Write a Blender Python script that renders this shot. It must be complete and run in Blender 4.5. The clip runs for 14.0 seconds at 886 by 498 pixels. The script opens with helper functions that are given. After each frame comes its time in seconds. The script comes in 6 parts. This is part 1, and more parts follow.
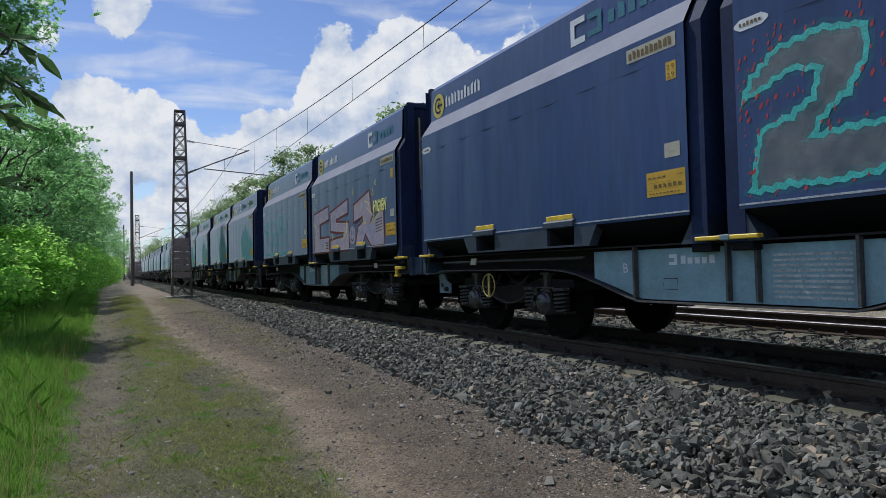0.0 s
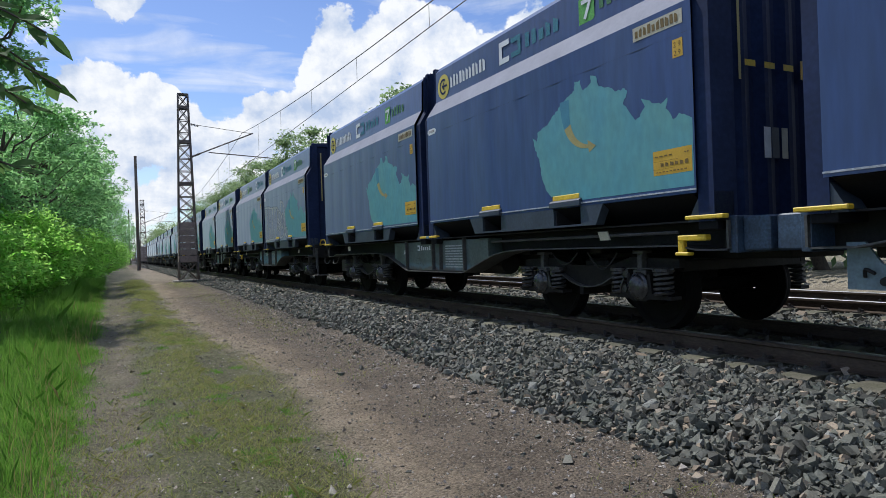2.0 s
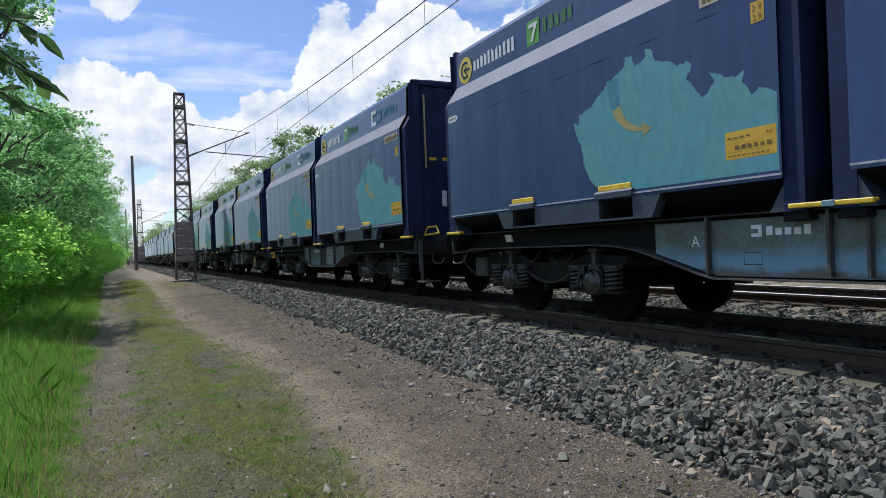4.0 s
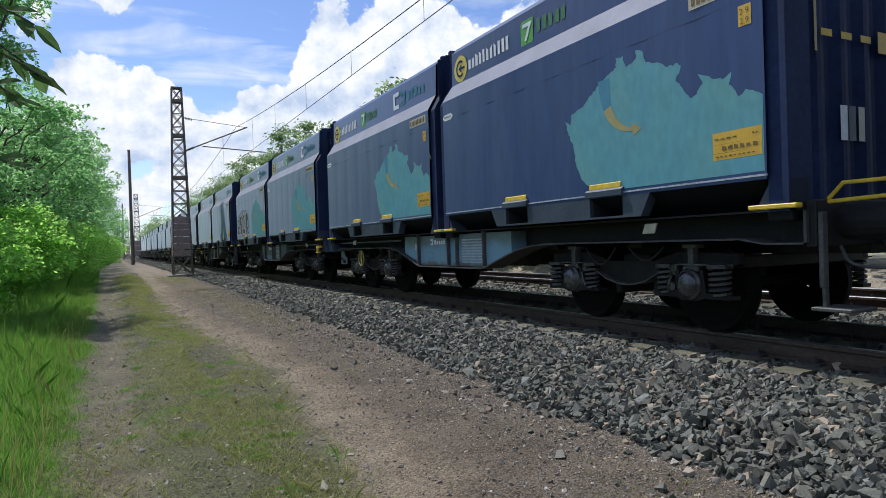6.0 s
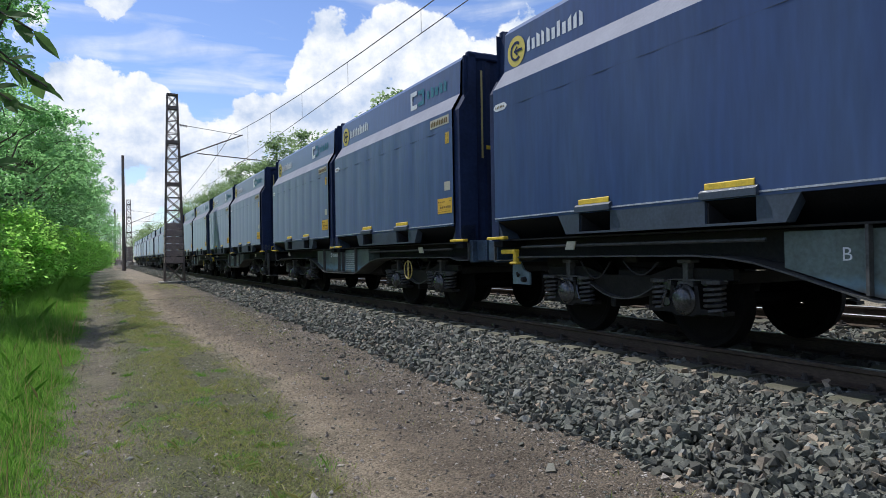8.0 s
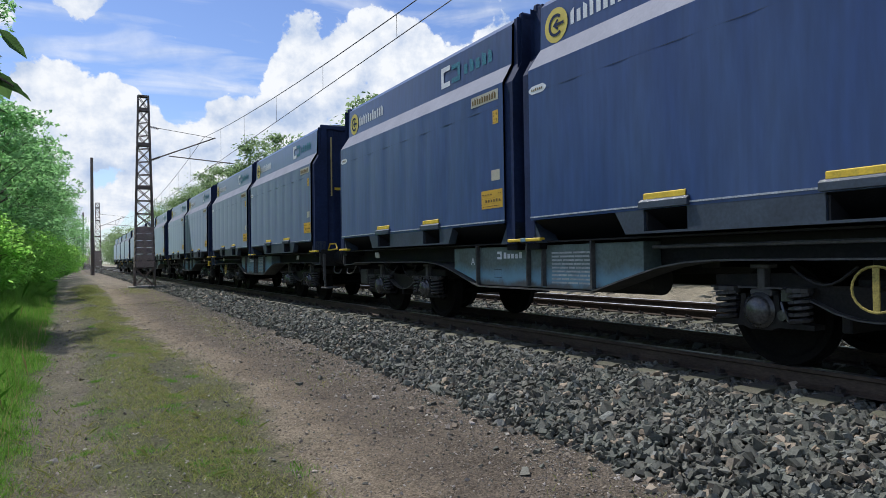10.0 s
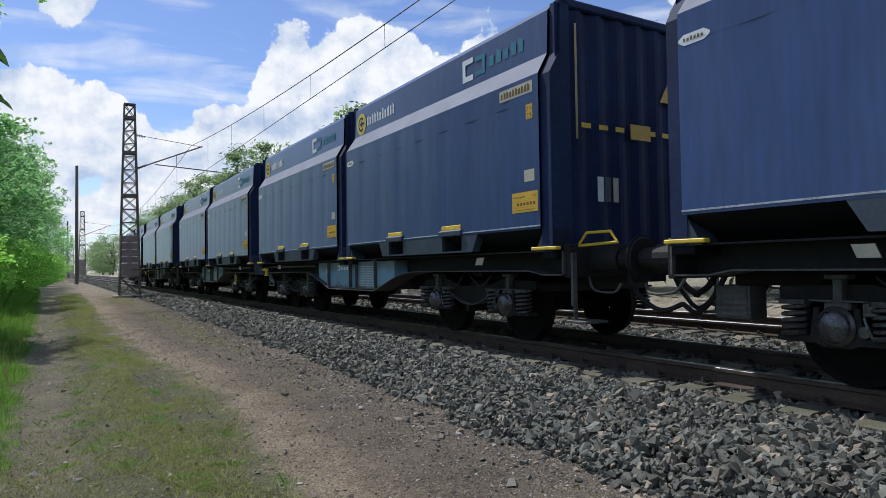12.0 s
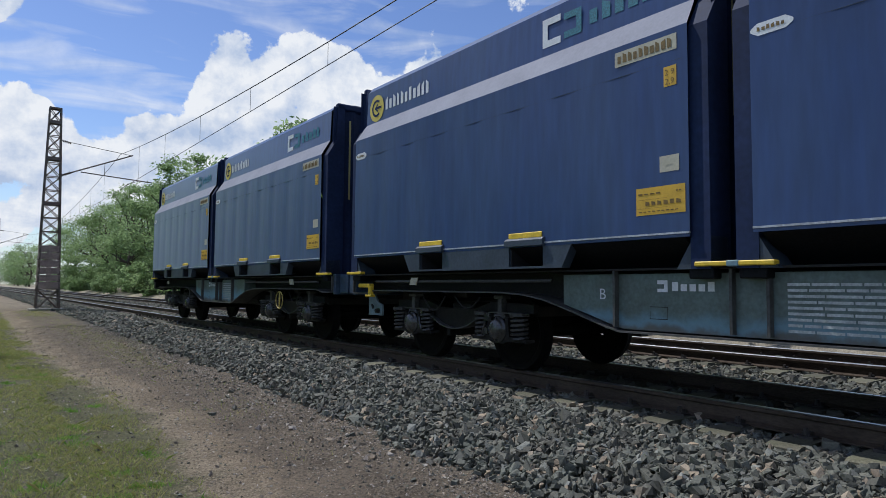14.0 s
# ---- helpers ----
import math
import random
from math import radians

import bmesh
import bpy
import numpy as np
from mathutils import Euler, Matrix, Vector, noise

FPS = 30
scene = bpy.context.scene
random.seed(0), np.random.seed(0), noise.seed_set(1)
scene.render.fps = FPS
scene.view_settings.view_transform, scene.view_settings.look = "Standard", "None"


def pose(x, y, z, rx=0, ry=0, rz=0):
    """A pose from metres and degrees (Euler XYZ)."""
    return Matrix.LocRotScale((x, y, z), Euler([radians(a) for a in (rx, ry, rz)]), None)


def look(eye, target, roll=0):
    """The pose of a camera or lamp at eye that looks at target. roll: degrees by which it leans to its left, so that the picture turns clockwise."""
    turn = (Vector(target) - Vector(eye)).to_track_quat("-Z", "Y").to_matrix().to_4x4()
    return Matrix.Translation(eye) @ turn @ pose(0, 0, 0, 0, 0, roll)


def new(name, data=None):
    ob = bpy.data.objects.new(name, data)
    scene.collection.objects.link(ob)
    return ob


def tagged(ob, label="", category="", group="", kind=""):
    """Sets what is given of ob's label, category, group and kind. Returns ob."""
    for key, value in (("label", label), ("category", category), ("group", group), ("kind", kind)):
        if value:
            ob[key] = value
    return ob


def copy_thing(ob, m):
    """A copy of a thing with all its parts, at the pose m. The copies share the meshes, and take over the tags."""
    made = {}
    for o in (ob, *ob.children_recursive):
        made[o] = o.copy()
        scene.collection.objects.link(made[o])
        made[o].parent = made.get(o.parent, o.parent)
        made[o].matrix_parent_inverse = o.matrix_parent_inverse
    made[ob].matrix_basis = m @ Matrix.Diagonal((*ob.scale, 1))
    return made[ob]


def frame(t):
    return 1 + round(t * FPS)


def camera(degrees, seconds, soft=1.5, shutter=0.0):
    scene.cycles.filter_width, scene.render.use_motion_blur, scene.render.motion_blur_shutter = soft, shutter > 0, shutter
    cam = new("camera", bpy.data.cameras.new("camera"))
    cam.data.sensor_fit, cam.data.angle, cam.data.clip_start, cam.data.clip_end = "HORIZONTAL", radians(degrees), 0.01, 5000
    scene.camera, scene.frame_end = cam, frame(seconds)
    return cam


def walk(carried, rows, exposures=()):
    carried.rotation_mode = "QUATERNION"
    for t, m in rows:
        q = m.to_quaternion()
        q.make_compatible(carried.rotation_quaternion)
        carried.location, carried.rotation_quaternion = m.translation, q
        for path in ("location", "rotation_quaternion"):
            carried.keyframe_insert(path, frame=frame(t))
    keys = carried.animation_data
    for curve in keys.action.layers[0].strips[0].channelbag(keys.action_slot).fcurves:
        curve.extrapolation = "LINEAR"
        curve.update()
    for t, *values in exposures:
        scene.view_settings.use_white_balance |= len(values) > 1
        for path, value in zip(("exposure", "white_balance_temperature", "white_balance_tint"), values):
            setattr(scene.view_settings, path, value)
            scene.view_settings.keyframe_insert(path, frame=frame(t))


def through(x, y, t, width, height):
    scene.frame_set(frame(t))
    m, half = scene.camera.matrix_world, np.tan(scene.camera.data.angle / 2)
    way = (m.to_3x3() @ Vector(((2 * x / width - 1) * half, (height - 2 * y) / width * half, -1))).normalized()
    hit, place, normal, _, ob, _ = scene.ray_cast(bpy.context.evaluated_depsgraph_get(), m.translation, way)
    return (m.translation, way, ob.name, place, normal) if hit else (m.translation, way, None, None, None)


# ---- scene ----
cam = camera(69.04, 14.0, soft=0.7)
PATH = [
    (0.0, pose(0.036, -0.058, 1.553, 91.652, 1.352, -27.142)),
    (0.5, pose(0.051, -0.058, 1.536, 90.494, 0.548, -28.026)),
    (1.0, pose(-0.001, -0.017, 1.550, 90.761, 1.214, -28.313)),
    (1.5, pose(-0.010, 0.025, 1.546, 90.561, 1.993, -26.763)),
    (2.0, pose(-0.020, 0.017, 1.544, 90.014, 1.968, -26.749)),
    (2.5, pose(-0.012, 0.019, 1.545, 89.845, 1.932, -27.584)),
    (3.0, pose(0.003, 0.023, 1.542, 89.971, 1.967, -28.144)),
    (3.5, pose(-0.006, 0.014, 1.546, 90.485, 1.903, -27.509)),
    (3.7, pose(0.006, 0.001, 1.539, 90.030, 2.306, -26.917)),
    (6.0, pose(0.002, 0.020, 1.544, 89.533, 1.872, -27.179)),
    (6.5, pose(0.003, 0.021, 1.538, 89.198, 1.602, -27.069)),
    (7.0, pose(-0.006, 0.013, 1.549, 89.940, 1.118, -27.322)),
    (9.5, pose(-0.010, 0.011, 1.546, 90.665, 1.261, -28.763)),
    (10.0, pose(-0.011, 0.007, 1.545, 90.867, 0.875, -29.997)),
    (10.5, pose(-0.006, -0.005, 1.555, 90.915, 0.778, -30.893)),
    (11.0, pose(0.004, 0.001, 1.553, 91.122, 0.915, -31.331)),
    (11.5, pose(0.003, 0.002, 1.555, 90.670, 0.961, -31.389)),
    (12.0, pose(0.002, 0.005, 1.554, 91.659, 0.836, -31.049)),
    (12.5, pose(0.001, 0.001, 1.562, 92.077, 0.168, -31.070)),
    (13.0, pose(-0.001, 0.001, 1.559, 92.227, -0.137, -31.415)),
    (13.5, pose(0.005, -0.002, 1.561, 92.200, -0.302, -33.233)),
    (14.0, pose(-0.011, -0.027, 1.548, 93.432, -0.498, -36.625)),
]
walk(cam, PATH, exposures=[(0.0, -0.09, 6150, 10), (0.6, 0.11, 6200, 10), (3.0, 0.20, 6200, 10), (5.8, 0.27, 6200, 10), (7.2, 0.29, 6200, 10), (9.5, 0.17, 6200, 10), (12.5, 0.15, 6150, 10), (14.0, 0.01, 6100, 10)])

# ---- world and sun ----
SUN_EL, SUN_AZ = 58.0, 21.0          # height; degrees to the left of the track's far end
sx, sy, sz = -math.sin(radians(SUN_AZ)) * math.cos(radians(SUN_EL)), math.cos(radians(SUN_AZ)) * math.cos(radians(SUN_EL)), math.sin(radians(SUN_EL))


def build_world():
    w = bpy.data.worlds.new("sky")
    scene.world = w
    w.use_nodes = True
    nt = w.node_tree
    N, Lk = nt.nodes, nt.links
    N.clear()
    out = N.new("ShaderNodeOutputWorld")
    sky = N.new("ShaderNodeTexSky")
    sky.sky_type, sky.sun_disc = "NISHITA", False
    sky.sun_elevation, sky.sun_rotation = radians(SUN_EL), radians(-SUN_AZ)
    sky.air_density, sky.dust_density, sky.ozone_density = 1.0, 0.25, 2.2
    bg = N.new("ShaderNodeBackground")
    bg.inputs[1].default_value = SKY
    rich = N.new("ShaderNodeHueSaturation")
    rich.inputs["Saturation"].default_value, rich.inputs["Hue"].default_value = 1.1, 0.513
    Lk.new(sky.outputs[0], rich.inputs["Color"])
    Lk.new(rich.outputs[0], bg.inputs[0])
    tc = N.new("ShaderNodeTexCoord")
    sep = N.new("ShaderNodeSeparateXYZ")
    Lk.new(tc.outputs["Generated"], sep.inputs[0])

    def math_node(op, a, b=None, c=None):
        n = N.new("ShaderNodeMath")
        n.operation = op
        for i, v in enumerate((a, b, c)):
            if v is None:
                continue
            if isinstance(v, (int, float)):
                n.inputs[i].default_value = v
            else:
                Lk.new(v, n.inputs[i])
        return n.outputs[0]

    # a flat cloud deck seen in perspective
    zz = math_node("MAXIMUM", math_node("ADD", sep.outputs[2], 0.12), 0.02)
    comb = N.new("ShaderNodeCombineXYZ")
    Lk.new(math_node("DIVIDE", sep.outputs[0], zz), comb.inputs[0])
    Lk.new(math_node("DIVIDE", sep.outputs[1], zz), comb.inputs[1])
    deck = N.new("ShaderNodeTexNoise")
    deck.inputs["Scale"].default_value, deck.inputs["Detail"].default_value, deck.inputs["Roughness"].default_value = 1.1, 7, 0.6
    Lk.new(comb.outputs[0], deck.inputs["Vector"])
    puff = N.new("ShaderNodeTexNoise")
    puff.inputs["Scale"].default_value, puff.inputs["Detail"].default_value, puff.inputs["Roughness"].default_value = 10.0, 10, 0.60
    Lk.new(tc.outputs["Generated"], puff.inputs["Vector"])
    # heaps of cumulus: directions and angular sizes
    total = None
    for (dx, dy, dz), r in CUMULUS:
        d = N.new("ShaderNodeVectorMath")
        d.operation = "DISTANCE"
        Lk.new(tc.outputs["Generated"], d.inputs[0])
        d.inputs[1].default_value = (dx, dy, dz)
        m = math_node("MAXIMUM", math_node("SUBTRACT", 1.0, math_node("DIVIDE", d.outputs["Value"], r * 1.17)), 0.0)
        total = m if total is None else math_node("MAXIMUM", total, m)
    dens = math_node("ADD", math_node("MULTIPLY", total, 1.15), math_node("MULTIPLY", math_node("SUBTRACT", puff.outputs["Fac"], 0.5), 2.4))
    lift = N.new("ShaderNodeVectorMath")
    lift.operation = "ADD"
    lift.inputs[1].default_value = (-0.010, 0.0, 0.022)
    Lk.new(tc.outputs["Generated"], lift.inputs[0])
    above = N.new("ShaderNodeTexNoise")
    above.inputs["Scale"].default_value, above.inputs["Detail"].default_value, above.inputs["Roughness"].default_value = 10.0, 10, 0.60
    Lk.new(lift.outputs[0], above.inputs["Vector"])
    ramp = N.new("ShaderNodeMapRange")
    ramp.interpolation_type = "SMOOTHSTEP"
    ramp.inputs["From Min"].default_value, ramp.inputs["From Max"].default_value = 0.30, 0.43
    Lk.new(dens, ramp.inputs["Value"])
    # thin streaks of cirrus
    st = N.new("ShaderNodeMapping")
    st.inputs["Scale"].default_value = (3.0, 3.0, 16.0)
    st.inputs["Rotation"].default_value = (0.0, radians(-5), 0.0)
    Lk.new(tc.outputs["Generated"], st.inputs[0])
    ci = N.new("ShaderNodeTexNoise")
    ci.inputs["Scale"].default_value, ci.inputs["Detail"].default_value, ci.inputs["Distortion"].default_value = 1.7, 6, 0.8
    Lk.new(st.outputs[0], ci.inputs["Vector"])
    cir = N.new("ShaderNodeMapRange")
    cir.inputs["From Min"].default_value, cir.inputs["From Max"].default_value, cir.inputs["To Max"].default_value = 0.46, 0.74, 0.70
    Lk.new(ci.outputs["Fac"], cir.inputs["Value"])
    # haze towards the horizon
    haze = N.new("ShaderNodeMapRange")
    haze.inputs["From Min"].default_value, haze.inputs["From Max"].default_value = 0.16, -0.02
    haze.inputs["To Max"].default_value = 0.55
    Lk.new(sep.outputs[2], haze.inputs["Value"])
    cover = math_node("MAXIMUM", ramp.outputs[0], cir.outputs[0])
    # cloud body: white tops, bluish grey hollows
    shade = N.new("ShaderNodeMapRange")
    shade.inputs["From Min"].default_value, shade.inputs["From Max"].default_value = -0.17, 0.09
    # bright where the cloud thins out above, dull in its hollows and under its heaps
    Lk.new(math_node("ADD", math_node("SUBTRACT", puff.outputs["Fac"], above.outputs["Fac"]), math_node("MULTIPLY", math_node("SUBTRACT", deck.outputs["Fac"], 0.5), 0.5)), shade.inputs["Value"])
    mix = N.new("ShaderNodeMix")
    mix.data_type = "RGBA"
    Lk.new(shade.outputs[0], mix.inputs[0])
    mix.inputs[6].default_value, mix.inputs[7].default_value = (0.52, 0.62, 0.80, 1), (1.0, 1.0, 1.0, 1)
    cb = N.new("ShaderNodeBackground")
    Lk.new(mix.outputs[2], cb.inputs[0])
    cb.inputs[1].default_value = CLOUD
    ms = N.new("ShaderNodeMixShader")
    Lk.new(cover, ms.inputs[0])
    hb = N.new("ShaderNodeBackground")
    hb.inputs[0].default_value, hb.inputs[1].default_value = (0.66, 0.79, 0.95, 1), 0.72
    hm = N.new("ShaderNodeMixShader")
    Lk.new(haze.outputs[0], hm.inputs[0])
    Lk.new(bg.outputs[0], hm.inputs[1])
    Lk.new(hb.outputs[0], hm.inputs[2])
    Lk.new(hm.outputs[0], ms.inputs[1])
    Lk.new(cb.outputs[0], ms.inputs[2])
    Lk.new(ms.outputs[0], out.inputs[0])


SKY, CLOUD = 0.118, 0.86
CUMULUS = [((0.012, 0.940, 0.345), 0.050), ((-0.027, 0.972, 0.233), 0.062), ((-0.012, 0.983, 0.184), 0.070), ((-0.050, 0.986, 0.160), 0.070), ((0.058, 0.974, 0.215), 0.048),
           ((0.075, 0.981, 0.178), 0.070), ((0.024, 0.988, 0.152), 0.060), ((0.112, 0.981, 0.159), 0.066), ((0.165, 0.973, 0.160), 0.066), ((0.200, 0.962, 0.190), 0.052),
           ((0.252, 0.950, 0.175), 0.060), ((0.307, 0.933, 0.190), 0.060), ((0.293, 0.904, 0.315), 0.052), ((0.280, 0.919, 0.283), 0.046), ((0.341, 0.894, 0.295), 0.066),
           ((0.392, 0.865, 0.312), 0.066), ((0.446, 0.842, 0.303), 0.070), ((0.428, 0.866, 0.258), 0.066), ((0.499, 0.820, 0.278), 0.066), ((0.560, 0.770, 0.300), 0.075),
           ((0.372, 0.900, 0.230), 0.055), ((0.044, 0.995, 0.087), 0.046), ((0.126, 0.986, 0.112), 0.050), ((0.081, 0.990, 0.105), 0.050), ((0.002, 0.994, 0.110), 0.060),
           ((0.190, 0.976, 0.115), 0.060), ((0.260, 0.958, 0.120), 0.070), ((0.36, 0.925, 0.13), 0.080), ((-0.10, 0.985, 0.13), 0.080),
           ((-0.45, 0.80, 0.40), 0.22), ((0.75, 0.45, 0.48), 0.26), ((0.6, -0.6, 0.5), 0.30), ((-0.7, 0.1, 0.6), 0.28), ((-0.3, -0.8, 0.5), 0.30), ((0.9, -0.1, 0.3), 0.25),
           ((0.2, 0.1, 0.97), 0.2)]
build_world()

sun = new("sun", bpy.data.lights.new("sun", "SUN"))
sun.data.energy, sun.data.angle, sun.data.color = 3.5, radians(0.55), (1.0, 0.96, 0.90)
sun.matrix_world = look((sx * 60, sy * 60, sz * 60), (0, 0, 0))


# ---- materials ----
def material(name, base, rough=0.6, metal=0.0, vary=0.25, scale=6.0, fine=60.0, bump=0.15, second=None, island=0.0, rand=0.0,
             coords="Object", stretch=(1, 1, 1), spec=0.5, stain=0.5, fine_amount=0.35, haze_sheen=0.0):
    """A two-scale procedural surface: a slow stain, a fine grain, and relief."""
    m = bpy.data.materials.new(name)
    m.use_nodes = True
    nt = m.node_tree
    N, Lk = nt.nodes, nt.links
    b = N["Principled BSDF"]
    tc = N.new("ShaderNodeTexCoord")
    mp = N.new("ShaderNodeMapping")
    mp.inputs["Scale"].default_value = stretch
    Lk.new(tc.outputs[coords], mp.inputs[0])
    slow = N.new("ShaderNodeTexNoise")
    slow.inputs["Scale"].default_value, slow.inputs["Detail"].default_value, slow.inputs["Roughness"].default_value = scale, 5, 0.62
    grain = N.new("ShaderNodeTexNoise")
    grain.inputs["Scale"].default_value, grain.inputs["Detail"].default_value = fine, 4
    for n in (slow, grain):
        Lk.new(mp.outputs[0], n.inputs["Vector"])
    ramp = N.new("ShaderNodeMapRange")
    ramp.inputs["From Min"].default_value, ramp.inputs["From Max"].default_value = 0.36, 0.68
    Lk.new(slow.outputs["Fac"], ramp.inputs["Value"])
    c2 = second or tuple(c * (1 - vary) for c in base)
    mix = N.new("ShaderNodeMix")
    mix.data_type = "RGBA"
    mix.inputs[6].default_value, mix.inputs[7].default_value = (*base, 1), (*c2, 1)
    mul = N.new("ShaderNodeMath")
    mul.operation = "MULTIPLY"
    mul.inputs[1].default_value = stain * 2 if second else 1.0
    mul.use_clamp = True
    Lk.new(ramp.outputs[0], mul.inputs[0])
    Lk.new(mul.outputs[0], mix.inputs[0])
    gm = N.new("ShaderNodeMapRange")
    gm.inputs["From Min"].default_value, gm.inputs["From Max"].default_value = 0.3, 0.7
    gm.inputs["To Min"].default_value, gm.inputs["To Max"].default_value = 1 - fine_amount, 1 + fine_amount
    Lk.new(grain.outputs["Fac"], gm.inputs["Value"])
    val = gm.outputs[0]
    for amount, node, sock in ((island, "ShaderNodeNewGeometry", "Random Per Island"), (rand, "ShaderNodeObjectInfo", "Random")):
        if amount:
            g = N.new(node)
            r = N.new("ShaderNodeMapRange")
            r.inputs["To Min"].default_value, r.inputs["To Max"].default_value = 1 - amount, 1 + amount
            Lk.new(g.outputs[sock], r.inputs["Value"])
            mm = N.new("ShaderNodeMath")
            mm.operation = "MULTIPLY"
            Lk.new(val, mm.inputs[0])
            Lk.new(r.outputs[0], mm.inputs[1])
            val = mm.outputs[0]
    vm = N.new("ShaderNodeVectorMath")
    vm.operation = "SCALE"
    Lk.new(mix.outputs[2], vm.inputs[0])
    Lk.new(val, vm.inputs["Scale"])
    Lk.new(vm.outputs[0], b.inputs["Base Color"])
    b.inputs["Roughness"].default_value, b.inputs["Metallic"].default_value = rough, metal
    b.inputs["Specular IOR Level"].default_value = spec
    # grazing sheen that pales distant sides in place of air haze
    b.inputs["Sheen Weight"].default_value, b.inputs["Sheen Roughness"].default_value = haze_sheen, 0.33
    b.inputs["Sheen Tint"].default_value = (0.68, 0.84, 1.0, 1)
    if bump:
        bp = N.new("ShaderNodeBump")
        bp.inputs["Strength"].default_value, bp.inputs["Distance"].default_value = bump, 0.01
        Lk.new(grain.outputs["Fac"], bp.inputs["Height"])
        Lk.new(bp.outputs[0], b.inputs["Normal"])
    return m


def leaf_material(name, base, second, through):
    m = bpy.data.materials.new(name)
    m.use_nodes = True
    N, Lk = m.node_tree.nodes, m.node_tree.links
    b = N["Principled BSDF"]
    geo = N.new("ShaderNodeNewGeometry")
    mix = N.new("ShaderNodeMix")
    mix.data_type = "RGBA"
    mix.inputs[6].default_value, mix.inputs[7].default_value = (*base, 1), (*second, 1)
    Lk.new(geo.outputs["Random Per Island"], mix.inputs[0])
    Lk.new(mix.outputs[2], b.inputs["Base Color"])
    b.inputs["Roughness"].default_value, b.inputs["Specular IOR Level"].default_value = 0.75, 0.12
    tr = N.new("ShaderNodeBsdfTranslucent")
    hs = N.new("ShaderNodeHueSaturation")
    hs.inputs["Value"].default_value, hs.inputs["Hue"].default_value = 2.8, 0.49
    Lk.new(mix.outputs[2], hs.inputs["Color"])
    Lk.new(hs.outputs[0], tr.inputs[0])
    ms = N.new("ShaderNodeMixShader")
    ms.inputs[0].default_value = through
    Lk.new(b.outputs[0], ms.inputs[1])
    Lk.new(tr.outputs[0], ms.inputs[2])
    Lk.new(ms.outputs[0], N["Material Output"].inputs[0])
    return m


def spray_mist(name, base, most, scale=22):
    """Thin overspray: specks of paint with the surface below showing between them."""
    m = material(name, base, 0.75, vary=0.2, scale=8, bump=0)
    N, Lk = m.node_tree.nodes, m.node_tree.links
    tc = N.new("ShaderNodeTexCoord")
    n = N.new("ShaderNodeTexNoise")
    n.inputs["Scale"].default_value, n.inputs["Detail"].default_value, n.inputs["Roughness"].default_value = scale, 8, 0.75
    Lk.new(tc.outputs["Object"], n.inputs["Vector"])
    r = N.new("ShaderNodeMapRange")
    r.inputs["From Min"].default_value, r.inputs["From Max"].default_value, r.inputs["To Max"].default_value = 0.34, 0.66, most
    Lk.new(n.outputs["Fac"], r.inputs["Value"])
    Lk.new(r.outputs[0], N["Principled BSDF"].inputs["Alpha"])
    return m


def sill_material():
    """Grey-green wagon paint with a pale blue overpainted zone low down and rust along the lower edge."""
    m = material("weathered_sill_paint", (0.120, 0.165, 0.158), 0.5, second=(0.075, 0.092, 0.078), scale=2.2, fine=30, bump=0.08, rand=0.12, stain=0.45, fine_amount=0.2)
    N, Lk = m.node_tree.nodes, m.node_tree.links
    b = N["Principled BSDF"]
    paint = b.inputs["Base Color"].links[0].from_socket
    tc = N.new("ShaderNodeTexCoord")
    sep = N.new("ShaderNodeSeparateXYZ")
    Lk.new(tc.outputs["Object"], sep.inputs[0])
    n = N.new("ShaderNodeTexNoise")
    n.inputs["Scale"].default_value, n.inputs["Detail"].default_value, n.inputs["Roughness"].default_value = 2.6, 7, 0.6
    Lk.new(tc.outputs["Object"], n.inputs["Vector"])
    info = N.new("ShaderNodeObjectInfo")

    def op(kind, a, c):
        q = N.new("ShaderNodeMath")
        q.operation = kind
        for i, v in enumerate((a, c)):
            if isinstance(v, (int, float)):
                q.inputs[i].default_value = v
            else:
                Lk.new(v, q.inputs[i])
        return q.outputs[0]

    def fade(value, a, c, top):
        q = N.new("ShaderNodeMapRange")
        q.interpolation_type = "SMOOTHSTEP"
        q.inputs["From Min"].default_value, q.inputs["From Max"].default_value, q.inputs["To Max"].default_value = a, c, top
        Lk.new(value, q.inputs["Value"])
        return q.outputs[0]

    def over(factor, under, colour):
        q = N.new("ShaderNodeMix")
        q.data_type = "RGBA"
        Lk.new(factor, q.inputs[0])
        Lk.new(under, q.inputs[6])
        q.inputs[7].default_value = (*colour, 1)
        return q.outputs[2]

    h = op("ADD", sep.outputs[2], op("MULTIPLY", op("SUBTRACT", n.outputs["Fac"], 0.5), 0.34))
    h2 = op("SUBTRACT", h, op("MULTIPLY", op("SUBTRACT", info.outputs["Random"], 0.4), 0.36))
    c = over(fade(h2, 0.90, 0.70, 0.85), paint, (0.17, 0.33, 0.44))
    c = over(fade(h, 0.72, 0.62, 0.85), c, (0.10, 0.075, 0.05))
    Lk.new(c, b.inputs["Base Color"])
    return m


